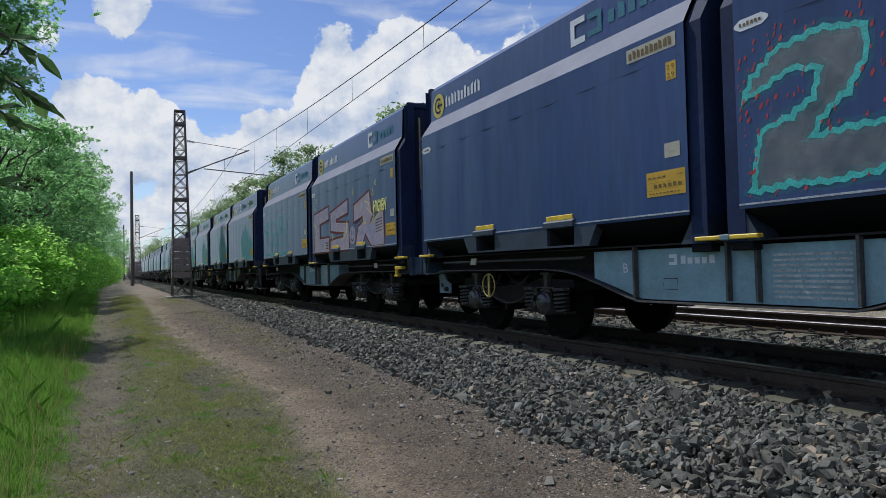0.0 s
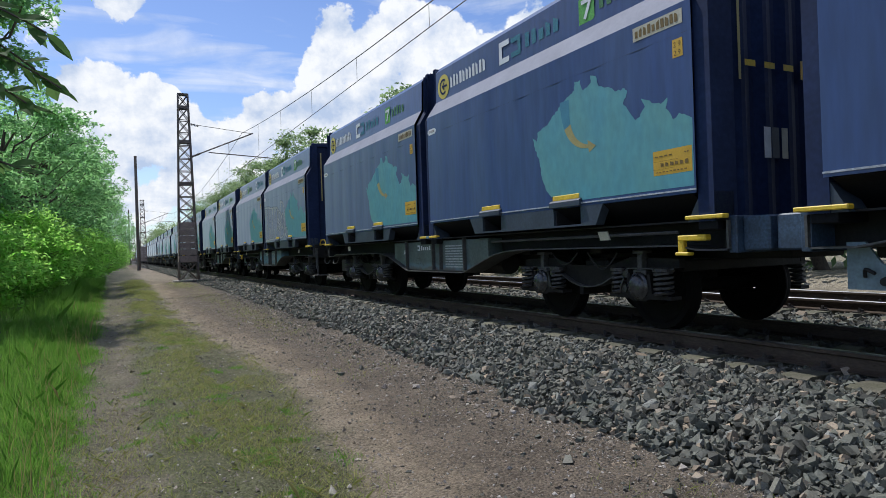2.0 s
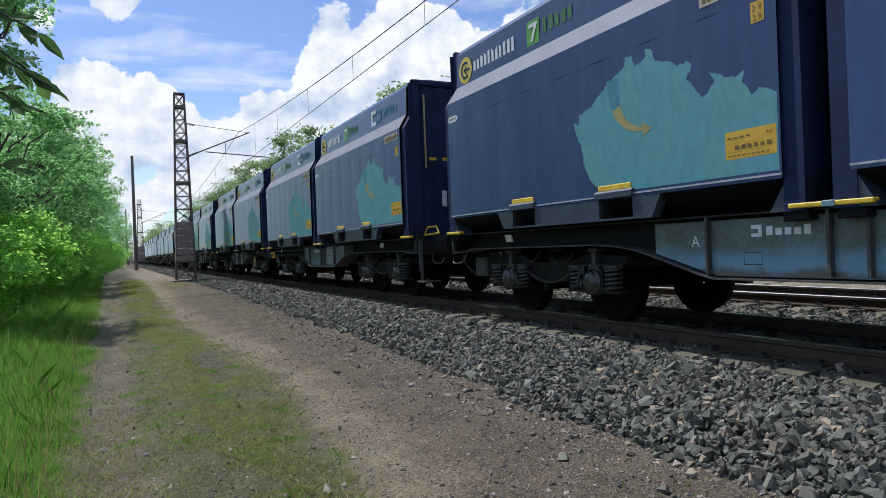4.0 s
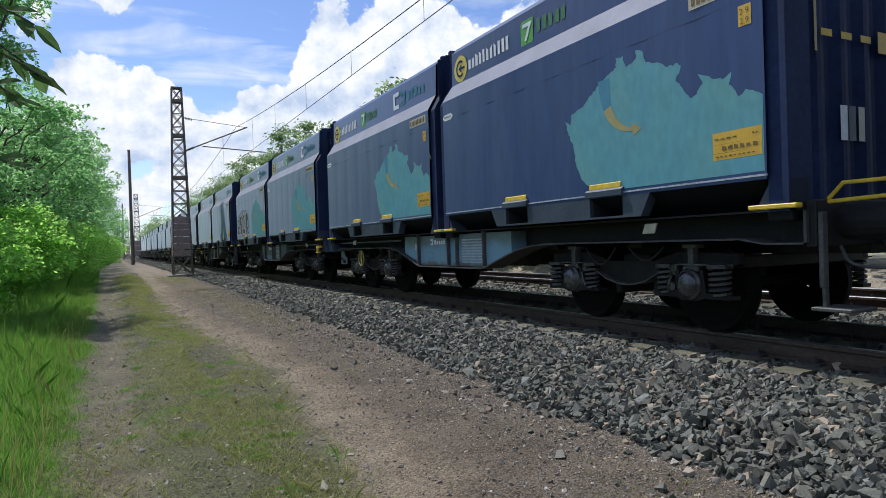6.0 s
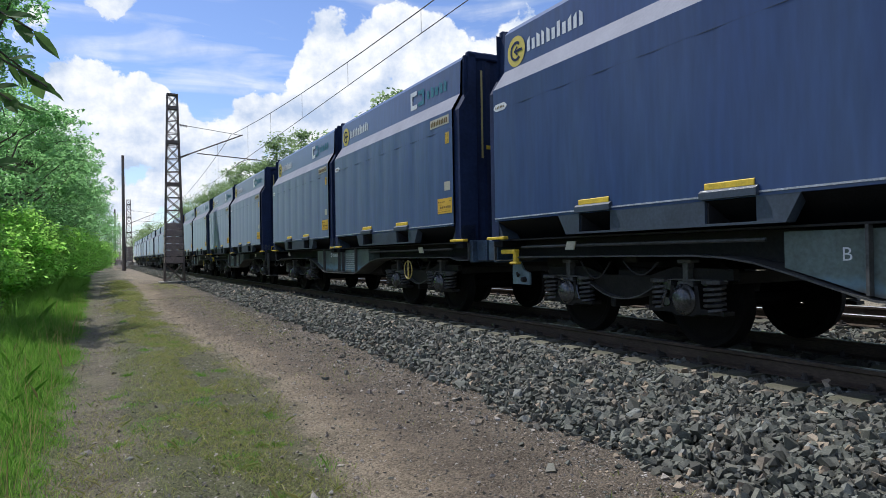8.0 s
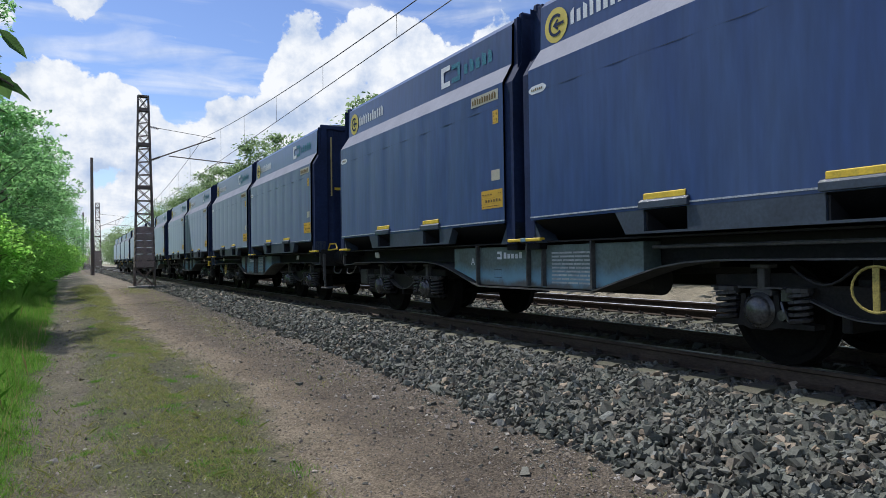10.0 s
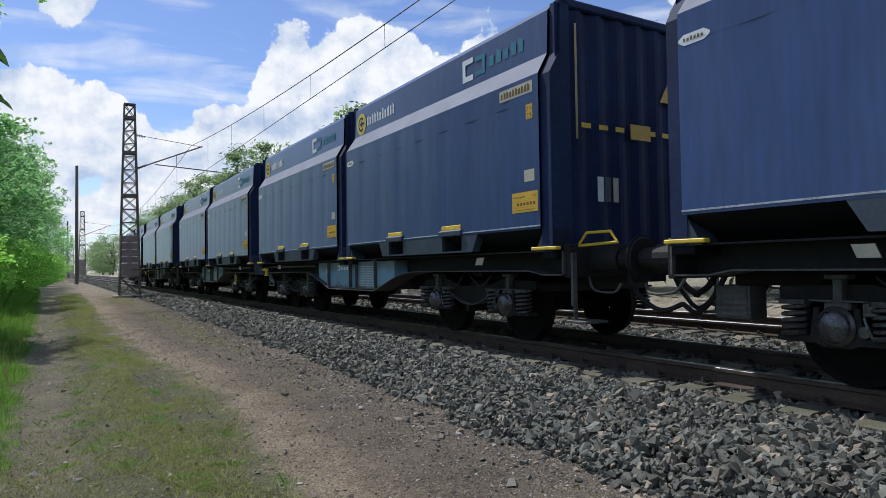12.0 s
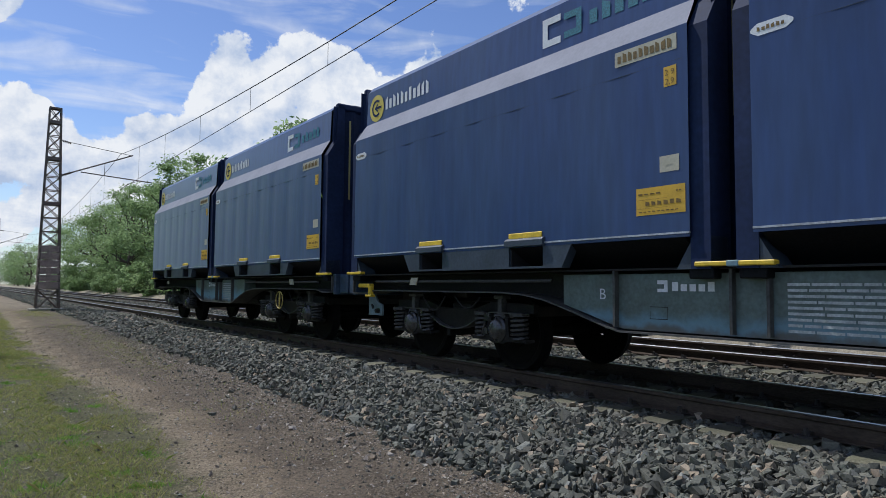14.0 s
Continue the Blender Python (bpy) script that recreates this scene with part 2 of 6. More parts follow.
M = {}
# the sheen here imitates haze over the far containers
M["blue"] = material("blue_container_paint", (0.020, 0.047, 0.150), 0.30, vary=0.3, scale=1.6, fine=14, bump=0.03, second=(0.033, 0.064, 0.158), rand=0.12, stretch=(1, 1, 0.14), fine_amount=0.16, haze_sheen=0.29)
# same blue as the sides, colour lowered to carry the ends' shade
M["blue_end_shade"] = material("blue_paint_darkened_for_end_shade", (0.016, 0.030, 0.085), 0.7, spec=0.2, vary=0.4, scale=1.3, fine=20, bump=0.04, fine_amount=0.15)
# container underside, near black to paint in the shade of the overhang
M["under"] = material("shade_darkened_hopper_steel", (0.010, 0.011, 0.014), 0.65, vary=0.4, scale=3, fine=40, bump=0.06, spec=0.15)
M["stripe"] = material("pale_grey_stripe_paint", (0.27, 0.28, 0.335), 0.75, spec=0.15, vary=0.15, scale=2, fine=30, bump=0.02, fine_amount=0.06)
M["beam_edge"] = material("grey_blue_fork_beam_paint", (0.042, 0.060, 0.088), 0.5, vary=0.35, scale=3, fine=35, bump=0.05, fine_amount=0.2)
M["rim"] = material("worn_pale_rim", (0.42, 0.45, 0.50), 0.5, vary=0.3, scale=8, fine=60, bump=0.03)
M["yellow"] = material("yellow_paint", (0.72, 0.50, 0.035), 0.5, vary=0.3, scale=9, fine=70, bump=0.04, fine_amount=0.12)
M["dull_yellow"] = material("dull_yellow_paint", (0.36, 0.29, 0.07), 0.6, vary=0.4, scale=14, fine=70, bump=0.05)
M["sticker"] = material("orange_yellow_sticker", (0.62, 0.38, 0.035), 0.5, vary=0.15, scale=8, fine=60, bump=0, rand=0.08, fine_amount=0.06)
M["sticker_ink"] = material("brown_print_ink", (0.16, 0.10, 0.02), 0.6, vary=0.2, bump=0)
M["cream"] = material("cream_sticker", (0.50, 0.47, 0.36), 0.5, vary=0.2, scale=8, bump=0, fine_amount=0.08)
M["white"] = material("white_print", (0.72, 0.74, 0.76), 0.5, vary=0.15, scale=8, bump=0, fine_amount=0.08)
M["faded_white"] = material("faded_white_print", (0.46, 0.50, 0.50), 0.55, vary=0.35, scale=9, bump=0, fine_amount=0.2)
M["logo_yellow"] = material("yellow_logo_print", (0.66, 0.53, 0.10), 0.5, vary=0.12, bump=0, fine_amount=0.05)
M["logo_teal"] = material("dark_teal_print", (0.03, 0.17, 0.23), 0.5, vary=0.15, bump=0)
M["logo_green"] = material("green_print", (0.10, 0.36, 0.06), 0.5, vary=0.15, bump=0)
M["faded_green"] = material("faded_green_print", (0.05, 0.17, 0.06), 0.5, vary=0.15, bump=0)
M["map"] = material("teal_map_print", (0.085, 0.285, 0.35), 0.5, vary=0.2, scale=1.3, fine=14, bump=0, second=(0.12, 0.31, 0.29), stretch=(1, 1, 0.5), stain=0.5, fine_amount=0.10)
M["map_deep"] = material("deep_teal_print", (0.055, 0.22, 0.31), 0.5, vary=0.2, scale=3, bump=0, fine_amount=0.06)
M["arrow"] = material("ochre_arrow_print", (0.42, 0.36, 0.14), 0.5, vary=0.3, scale=3, bump=0, fine_amount=0.06)
M["spray_teal"] = material("turquoise_spray_paint", (0.06, 0.50, 0.46), 0.6, vary=0.3, scale=8, bump=0.02)
M["mist_white"] = spray_mist("white_overspray", (0.30, 0.33, 0.36), 0.42)
M["mist_teal"] = spray_mist("turquoise_overspray", (0.05, 0.42, 0.40), 0.26)
M["mist_smoke"] = spray_mist("pale_smoky_overspray", (0.42, 0.45, 0.46), 0.42, 3.2)
M["mist_green"] = spray_mist("green_overspray", (0.05, 0.27, 0.17), 0.55)
M["spray_white"] = material("off_white_spray_paint", (0.42, 0.44, 0.45), 0.7, vary=0.4, scale=7, bump=0.02)
M["spray_pink"] = material("pinkish_grey_spray_paint", (0.40, 0.33, 0.35), 0.6, second=(0.27, 0.27, 0.40), scale=2.2, fine=12, bump=0.02, fine_amount=0.15)
M["spray_bright_red"] = material("red_spray_paint", (0.50, 0.05, 0.05), 0.6, vary=0.4, scale=6, bump=0.02)
M["spray_smoke"] = material("grey_smoky_spray_paint", (0.065, 0.095, 0.12), 0.6, second=(0.018, 0.038, 0.07), scale=2.6, fine=9, bump=0.0, fine_amount=0.2)
M["spray_red"] = material("dark_red_spray_paint", (0.20, 0.025, 0.035), 0.6, vary=0.5, scale=6, bump=0.02)
M["spray_lime"] = material("pale_yellow_spray_paint", (0.62, 0.62, 0.18), 0.6, vary=0.2, bump=0.02)
# black for sprayed letters, and for the painted-in shade of the fork pockets
M["spray_and_shade_black"] = material("black_spray_and_pocket_shade", (0.02, 0.02, 0.025), 0.6, vary=0.2, bump=0.02)
M["sill"] = sill_material()
M["valve"] = material("pale_blue_grey_valve_paint", (0.17, 0.24, 0.28), 0.5, vary=0.3, scale=6, fine=40, bump=0.05, fine_amount=0.15)
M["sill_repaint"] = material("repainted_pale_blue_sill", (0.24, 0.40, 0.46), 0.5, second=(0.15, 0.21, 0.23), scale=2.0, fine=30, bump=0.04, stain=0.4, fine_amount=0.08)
M["sill_blue"] = material("faded_light_blue_sill", (0.12, 0.27, 0.40), 0.5, second=(0.12, 0.19, 0.22), scale=2.5, fine=30, bump=0.06, fine_amount=0.15)
# grimy steel, taken near black to hold the shade under the wagons
M["frame"] = material("shade_darkened_grime_steel", (0.010, 0.011, 0.012), 0.65, second=(0.018, 0.016, 0.014), scale=3, fine=35, bump=0.12, fine_amount=0.3, spec=0.3)
M["frame_edge"] = material("dusty_flange_steel", (0.075, 0.076, 0.074), 0.6, vary=0.5, scale=5, fine=40, bump=0.08)
M["blue_box"] = material("blue_coupler_housing", (0.045, 0.080, 0.135), 0.5, vary=0.5, scale=4, fine=40, bump=0.06)
# grime colour lowered further for the shade around the bogies
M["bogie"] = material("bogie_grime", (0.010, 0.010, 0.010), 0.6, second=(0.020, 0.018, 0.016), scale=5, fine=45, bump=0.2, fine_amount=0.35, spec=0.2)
M["spring"] = material("worn_spring_steel", (0.050, 0.050, 0.052), 0.45, 0.2, vary=0.5, scale=6, fine=50, bump=0.1)
M["axle_box"] = material("dusty_axle_box", (0.10, 0.102, 0.105), 0.26, 0.5, vary=0.6, scale=7, fine=50, bump=0.12)
# wheels almost black: the underframe's shade is in the colour
M["wheel"] = material("shade_darkened_wheel_steel", (0.007, 0.0065, 0.006), 0.75, 0.0, vary=0.4, scale=6, fine=50, bump=0.08, spec=0.1)
M["rubber"] = material("black_rubber", (0.015, 0.015, 0.015), 0.7, vary=0.3, bump=0.1)
M["rail_side"] = material("rusty_rail_steel", (0.078, 0.058, 0.044), 0.75, spec=0.2, vary=0.4, scale=5, fine=70, bump=0.25, stretch=(1, 0.3, 1))
M["rail_top"] = material("worn_rail_head", (0.34, 0.34, 0.35), 0.28, 0.9, vary=0.2, scale=5, fine=60, bump=0.02, stretch=(1, 0.1, 1))
M["sleeper"] = material("weathered_sleeper", (0.130, 0.120, 0.088), 0.85, second=(0.085, 0.088, 0.05), scale=5, fine=60, bump=0.3, rand=0.25)
M["iron"] = material("dark_iron_fastening", (0.045, 0.038, 0.034), 0.7, vary=0.3, scale=9, bump=0.2)
M["stone"] = material("crushed_grey_stone", (0.084, 0.091, 0.073), 0.72, second=(0.110, 0.102, 0.080), scale=3.5, fine=70, bump=0.45, island=0.60, fine_amount=0.2)
M["stone_pale"] = material("pale_grey_stone", (0.19, 0.19, 0.17), 0.8, second=(0.13, 0.14, 0.12), scale=5, fine=80, bump=0.4, island=0.35, fine_amount=0.25)
M["stone_tan"] = material("tan_stone", (0.28, 0.215, 0.145), 0.85, second=(0.22, 0.19, 0.15), scale=3.5, fine=90, bump=0.3, island=0.35, fine_amount=0.2)
M["pebble"] = material("path_pebble", (0.24, 0.205, 0.17), 0.85, vary=0.3, scale=3.5, fine=90, bump=0.3, island=0.5)
M["pale_pebble"] = material("pale_pebble", (0.42, 0.38, 0.33), 0.8, vary=0.2, scale=3.5, fine=90, bump=0.2, island=0.3)
M["mast"] = material("rusty_grey_mast_paint", (0.125, 0.112, 0.108), 0.65, second=(0.13, 0.085, 0.065), scale=3, fine=40, bump=0.1)
M["mast_plate"] = material("faded_red_brown_plate", (0.34, 0.26, 0.24), 0.7, vary=0.3, scale=4, fine=40, bump=0.1)
M["concrete"] = material("grey_concrete", (0.30, 0.28, 0.25), 0.85, vary=0.3, scale=3, fine=50, bump=0.25)
M["wire"] = material("dull_copper_wire", (0.07, 0.065, 0.06), 0.5, 0.5, vary=0.2, bump=0)
M["ceramic"] = material("brown_insulator_glaze", (0.06, 0.035, 0.025), 0.3, vary=0.2, bump=0)
M["bark"] = material("grey_brown_bark", (0.10, 0.08, 0.06), 0.9, vary=0.4, scale=4, fine=30, bump=0.6, stretch=(1, 1, 0.3))
M["leaf"] = leaf_material("locust_leaf", (0.100, 0.205, 0.080), (0.140, 0.255, 0.105), 0.64)
M["leaf_bright"] = leaf_material("shrub_leaf", (0.105, 0.25, 0.045), (0.19, 0.34, 0.075), 0.66)
M["leaf_far"] = leaf_material("far_leaf", (0.11, 0.168, 0.075), (0.16, 0.220, 0.105), 0.45)
M["leaf_near"] = leaf_material("walnut_leaf", (0.042, 0.095, 0.026), (0.07, 0.13, 0.04), 0.32)
M["grass"] = leaf_material("long_grass_blade", (0.058, 0.150, 0.020), (0.115, 0.225, 0.040), 0.44)
M["turf"] = leaf_material("short_turf_blade", (0.12, 0.17, 0.038), (0.26, 0.245, 0.11), 0.38)
M["straw"] = leaf_material("dry_stem", (0.34, 0.27, 0.12), (0.22, 0.20, 0.08), 0.2)


def ground_material():
    """Dirt, sand, gravel and turf in uneven lanes that run beside the track."""
    m = bpy.data.materials.new("trackside_ground")
    m.use_nodes = True
    N, Lk = m.node_tree.nodes, m.node_tree.links
    b = N["Principled BSDF"]
    tc = N.new("ShaderNodeTexCoord")
    sep = N.new("ShaderNodeSeparateXYZ")
    Lk.new(tc.outputs["Object"], sep.inputs[0])

    def noise_tex(scale, detail=6, rough=0.6, stretch=(1, 1, 1)):
        mp = N.new("ShaderNodeMapping")
        mp.inputs["Scale"].default_value = stretch
        Lk.new(tc.outputs["Object"], mp.inputs[0])
        n = N.new("ShaderNodeTexNoise")
        n.inputs["Scale"].default_value, n.inputs["Detail"].default_value, n.inputs["Roughness"].default_value = scale, detail, rough
        Lk.new(mp.outputs[0], n.inputs["Vector"])
        return n.outputs["Fac"]

    def op(kind, a, c):
        n = N.new("ShaderNodeMath")
        n.operation = kind
        for i, v in enumerate((a, c)):
            if isinstance(v, (int, float)):
                n.inputs[i].default_value = v
            else:
                Lk.new(v, n.inputs[i])
        return n.outputs[0]

    wob = op("MULTIPLY", op("SUBTRACT", noise_tex(0.9, 5, 0.65), 0.5), 1.1)
    small = op("MULTIPLY", op("SUBTRACT", noise_tex(7, 5, 0.7), 0.5), 0.5)
    u = op("ADD", sep.outputs[0], op("ADD", wob, small))
    # the turf swells over the lane a few metres ahead
    swell = N.new("ShaderNodeMapRange")
    swell.interpolation_type = "SMOOTHSTEP"
    swell.inputs["From Min"].default_value, swell.inputs["From Max"].default_value = 9.0, 0.0
    Lk.new(op("ABSOLUTE", op("SUBTRACT", sep.outputs[1], 9.0), 0.0), swell.inputs["Value"])
    right = N.new("ShaderNodeMapRange")
    right.interpolation_type = "SMOOTHSTEP"
    right.inputs["From Min"].default_value, right.inputs["From Max"].default_value, right.inputs["To Max"].default_value = 0.3, 1.4, 0.5
    Lk.new(sep.outputs[0], right.inputs["Value"])
    u = op("SUBTRACT", u, op("MULTIPLY", swell.outputs[0], right.outputs[0]))
    ramp = N.new("ShaderNodeValToRGB")
    Lk.new(op("DIVIDE", op("ADD", u, 4.0), 20.0), ramp.inputs[0])
    stops = [(-3.2, (0.07, 0.10, 0.03)), (-0.65, (0.085, 0.12, 0.035)), (-0.35, (0.175, 0.16, 0.105)), (0.08, (0.185, 0.160, 0.116)),
             (0.25, (0.125, 0.128, 0.066)), (1.05, (0.132, 0.128, 0.070)), (1.32, (0.275, 0.226, 0.160)), (1.68, (0.250, 0.200, 0.140)), (2.0, (0.166, 0.134, 0.100)),
             (3.2, (0.160, 0.132, 0.100)), (3.7, (0.075, 0.07, 0.062)), (8.2, (0.07, 0.066, 0.06)), (12.0, (0.12, 0.11, 0.09)),
             (12.6, (0.36, 0.315, 0.24)), (15.2, (0.30, 0.27, 0.19))]
    els = ramp.color_ramp.elements
    while len(els) < len(stops):
        els.new(0.5)
    for e, (x, c) in zip(els, stops):
        e.position, e.color = (x + 4.0) / 20.0, (*c, 1)
    # a sandy crossing some way along the path
    def rise(a, c):
        n = N.new("ShaderNodeMapRange")
        n.interpolation_type = "SMOOTHSTEP"
        n.inputs["From Min"].default_value, n.inputs["From Max"].default_value = a, c
        Lk.new(sep.outputs[1], n.inputs["Value"])
        return n.outputs[0]

    sandy = op("MULTIPLY", op("MULTIPLY", rise(30, 48), op("SUBTRACT", 1.0, rise(80, 110))), op("MULTIPLY", noise_tex(0.35, 4), 1.3))
    band = N.new("ShaderNodeMapRange")
    band.inputs["From Min"].default_value, band.inputs["From Max"].default_value = 3.6, 2.9
    Lk.new(sep.outputs[0], band.inputs["Value"])
    smix = N.new("ShaderNodeMix")
    smix.data_type = "RGBA"
    Lk.new(op("MULTIPLY", sandy, band.outputs[0]), smix.inputs[0])
    Lk.new(ramp.outputs[0], smix.inputs[6])
    smix.inputs[7].default_value = (0.34, 0.285, 0.22, 1)
    mul = N.new("ShaderNodeVectorMath")
    mul.operation = "SCALE"
    Lk.new(smix.outputs[2], mul.inputs[0])
    grit = N.new("ShaderNodeTexVoronoi")
    grit.inputs["Scale"].default_value = 62
    Lk.new(tc.outputs["Object"], grit.inputs["Vector"])
    gsep = N.new("ShaderNodeSeparateXYZ")
    Lk.new(grit.outputs["Color"], gsep.inputs[0])
    tone = op("ADD", op("MULTIPLY", noise_tex(70, 6, 0.8), 1.7), op("MULTIPLY", gsep.outputs[0], 0.72))
    tone = op("ADD", op("ADD", tone, -0.92), op("MULTIPLY", noise_tex(1.6, 6, 0.7), 1.45))
    Lk.new(op("MULTIPLY", tone, 0.96), mul.inputs["Scale"])
    Lk.new(mul.outputs[0], b.inputs["Base Color"])
    b.inputs["Roughness"].default_value = 0.95
    b.inputs["Specular IOR Level"].default_value = 0.2
    bp = N.new("ShaderNodeBump")
    bp.inputs["Strength"].default_value, bp.inputs["Distance"].default_value = 0.9, 0.03
    Lk.new(op("ADD", op("MULTIPLY", noise_tex(60, 6, 0.8), 0.8), op("MULTIPLY", grit.outputs["Distance"], -0.8)), bp.inputs["Height"])
    Lk.new(bp.outputs[0], b.inputs["Normal"])
    return m


M["ground"] = ground_material()


# ---- mesh helpers ----
def mesh_object(name, verts, faces, mat, parent=None, label="", smooth=False):
    me = bpy.data.meshes.new(name)
    me.from_pydata([tuple(v) for v in verts], [], [tuple(f) for f in faces])
    me.materials.append(mat)
    if smooth:
        me.polygons.foreach_set("use_smooth", [True] * len(me.polygons))
    me.update()
    ob = new(name, me)
    ob.parent = parent
    if label:
        tagged(ob, label)
    return ob


def bulk(name, verts, faces, mat, parent=None, mats=None, index=None):
    """A large mesh of equal-sized faces from number arrays."""
    me = bpy.data.meshes.new(name)
    nv, nf, k = len(verts), len(faces), faces.shape[1]
    me.vertices.add(nv)
    me.vertices.foreach_set("co", np.ascontiguousarray(verts, dtype=np.float32).ravel())
    me.loops.add(nf * k)
    me.loops.foreach_set("vertex_index", np.ascontiguousarray(faces, dtype=np.int32).ravel())
    me.polygons.add(nf)
    me.polygons.foreach_set("loop_start", np.arange(0, nf * k, k, dtype=np.int32))
    me.polygons.foreach_set("loop_total", np.full(nf, k, dtype=np.int32))
    for mm in (mats or [mat]):
        me.materials.append(mm)
    if index is not None:
        me.polygons.foreach_set("material_index", np.ascontiguousarray(index, dtype=np.int32))
    me.polygons.foreach_set("use_smooth", np.zeros(nf, dtype=bool))
    me.update(calc_edges=True)
    ob = new(name, me)
    ob.parent = parent
    return ob


def part(name, bm, mat, parent=None, label="", smooth=False):
    """Links a bmesh as one mesh object under a thing or a part."""
    me = bpy.data.meshes.new(name)
    bm.normal_update()
    bm.to_mesh(me)
    bm.free()
    for mm in (mat if isinstance(mat, (list, tuple)) else [mat]):
        me.materials.append(mm)
    if smooth:
        me.polygons.foreach_set("use_smooth", [True] * len(me.polygons))
    ob = new(name, me)
    ob.parent = parent
    if label:
        tagged(ob, label)
    return ob


def add_box(bm, x0, x1, y0, y1, z0, z1, bevel=0.0, mi=0):
    r = bmesh.ops.create_cube(bm, size=1.0, matrix=Matrix.LocRotScale(((x0 + x1) / 2, (y0 + y1) / 2, (z0 + z1) / 2), None, (abs(x1 - x0), abs(y1 - y0), abs(z1 - z0))))
    vs = r["verts"]
    fs = {f for v in vs for f in v.link_faces}
    for f in fs:
        f.material_index = mi
    if bevel:
        es = list({e for v in vs for e in v.link_edges})
        bmesh.ops.bevel(bm, geom=es, offset=bevel, segments=1, affect="EDGES")


def box(x0, x1, y0, y1, z0, z1, bevel=0.0):
    bm = bmesh.new()
    add_box(bm, x0, x1, y0, y1, z0, z1, bevel)
    return bm


def add_cyl(bm, a, b, r, r2=None, n=12, caps=True):
    a, b = Vector(a), Vector(b)
    d = b - a
    m = Matrix.Translation((a + b) / 2) @ d.to_track_quat("Z", "Y").to_matrix().to_4x4()
    bmesh.ops.create_cone(bm, cap_ends=caps, segments=n, radius1=r, radius2=r if r2 is None else r2, depth=d.length, matrix=m)


def cyl(a, b, r, r2=None, n=12):
    bm = bmesh.new()
    add_cyl(bm, a, b, r, r2, n)
    return bm


def add_torus(bm, c, axis, R, r, n=20, k=6):
    q = Vector(axis).to_track_quat("Z", "Y").to_matrix()
    rings = []
    for i in range(n):
        a = 2 * math.pi * i / n
        ring = []
        for j in range(k):
            t = 2 * math.pi * j / k
            ring.append(bm.verts.new(Vector(c) + q @ Vector(((R + r * math.cos(t)) * math.cos(a), (R + r * math.cos(t)) * math.sin(a), r * math.sin(t)))))
        rings.append(ring)
    for i in range(n):
        for j in range(k):
            bm.faces.new((rings[i][j], rings[(i + 1) % n][j], rings[(i + 1) % n][(j + 1) % k], rings[i][(j + 1) % k]))


def add_prism(bm, outline, axis, a, b, mi=0):
    """Extrudes an outline of pairs along axis (0: outline is y,z; 1: x,z) from a to b."""
    def at(p, t):
        return (t, p[0], p[1]) if axis == 0 else (p[0], t, p[1])
    lo = [bm.verts.new(at(p, a)) for p in outline]
    hi = [bm.verts.new(at(p, b)) for p in outline]
    n = len(outline)
    fs = [bm.faces.new(lo), bm.faces.new(hi[::-1])] + [bm.faces.new((lo[i], hi[i], hi[(i + 1) % n], lo[(i + 1) % n])) for i in range(n)]
    for f in fs:
        f.material_index = mi
    bmesh.ops.recalc_face_normals(bm, faces=fs)


def prism(outline, axis, a, b):
    bm = bmesh.new()
    add_prism(bm, outline, axis, a, b)
    return bm


def add_tube(bm, pts, r, n=6):
    """One swept tube through the points, closed at both ends."""
    P = [Vector(p) for p in pts]
    rings, ref = [], None
    for i, p in enumerate(P):
        d = (P[min(i + 1, len(P) - 1)] - P[max(i - 1, 0)]).normalized()
        if ref is None:
            ref = d.orthogonal()
        ref = (ref - d * ref.dot(d)).normalized()
        o = d.cross(ref)
        rings.append([bm.verts.new(p + (ref * math.cos(2 * math.pi * k / n) + o * math.sin(2 * math.pi * k / n)) * r) for k in range(n)])
    for a, b in zip(rings, rings[1:]):
        for k in range(n):
            bm.faces.new((a[k], a[(k + 1) % n], b[(k + 1) % n], b[k]))
    bm.faces.new(rings[0][::-1])
    bm.faces.new(rings[-1])


def tube(pts, r, n=6):
    bm = bmesh.new()
    add_tube(bm, pts, r, n)
    return bm


def bend(pts, k=5):
    """Points along a smooth curve through the given ones."""
    P = [Vector(p) for p in pts]
    P = [P[0] * 2 - P[1]] + P + [P[-1] * 2 - P[-2]]
    out = []
    for a, b, c, d in zip(P, P[1:], P[2:], P[3:]):
        for i in range(k):
            t = i / k
            out.append(b + (c - a) * 0.5 * t + (a - b * 2.5 + c * 2 - d * 0.5) * t * t + (b * 1.5 - a * 0.5 - c * 1.5 + d * 0.5) * t ** 3)
    return out + [P[-2]]


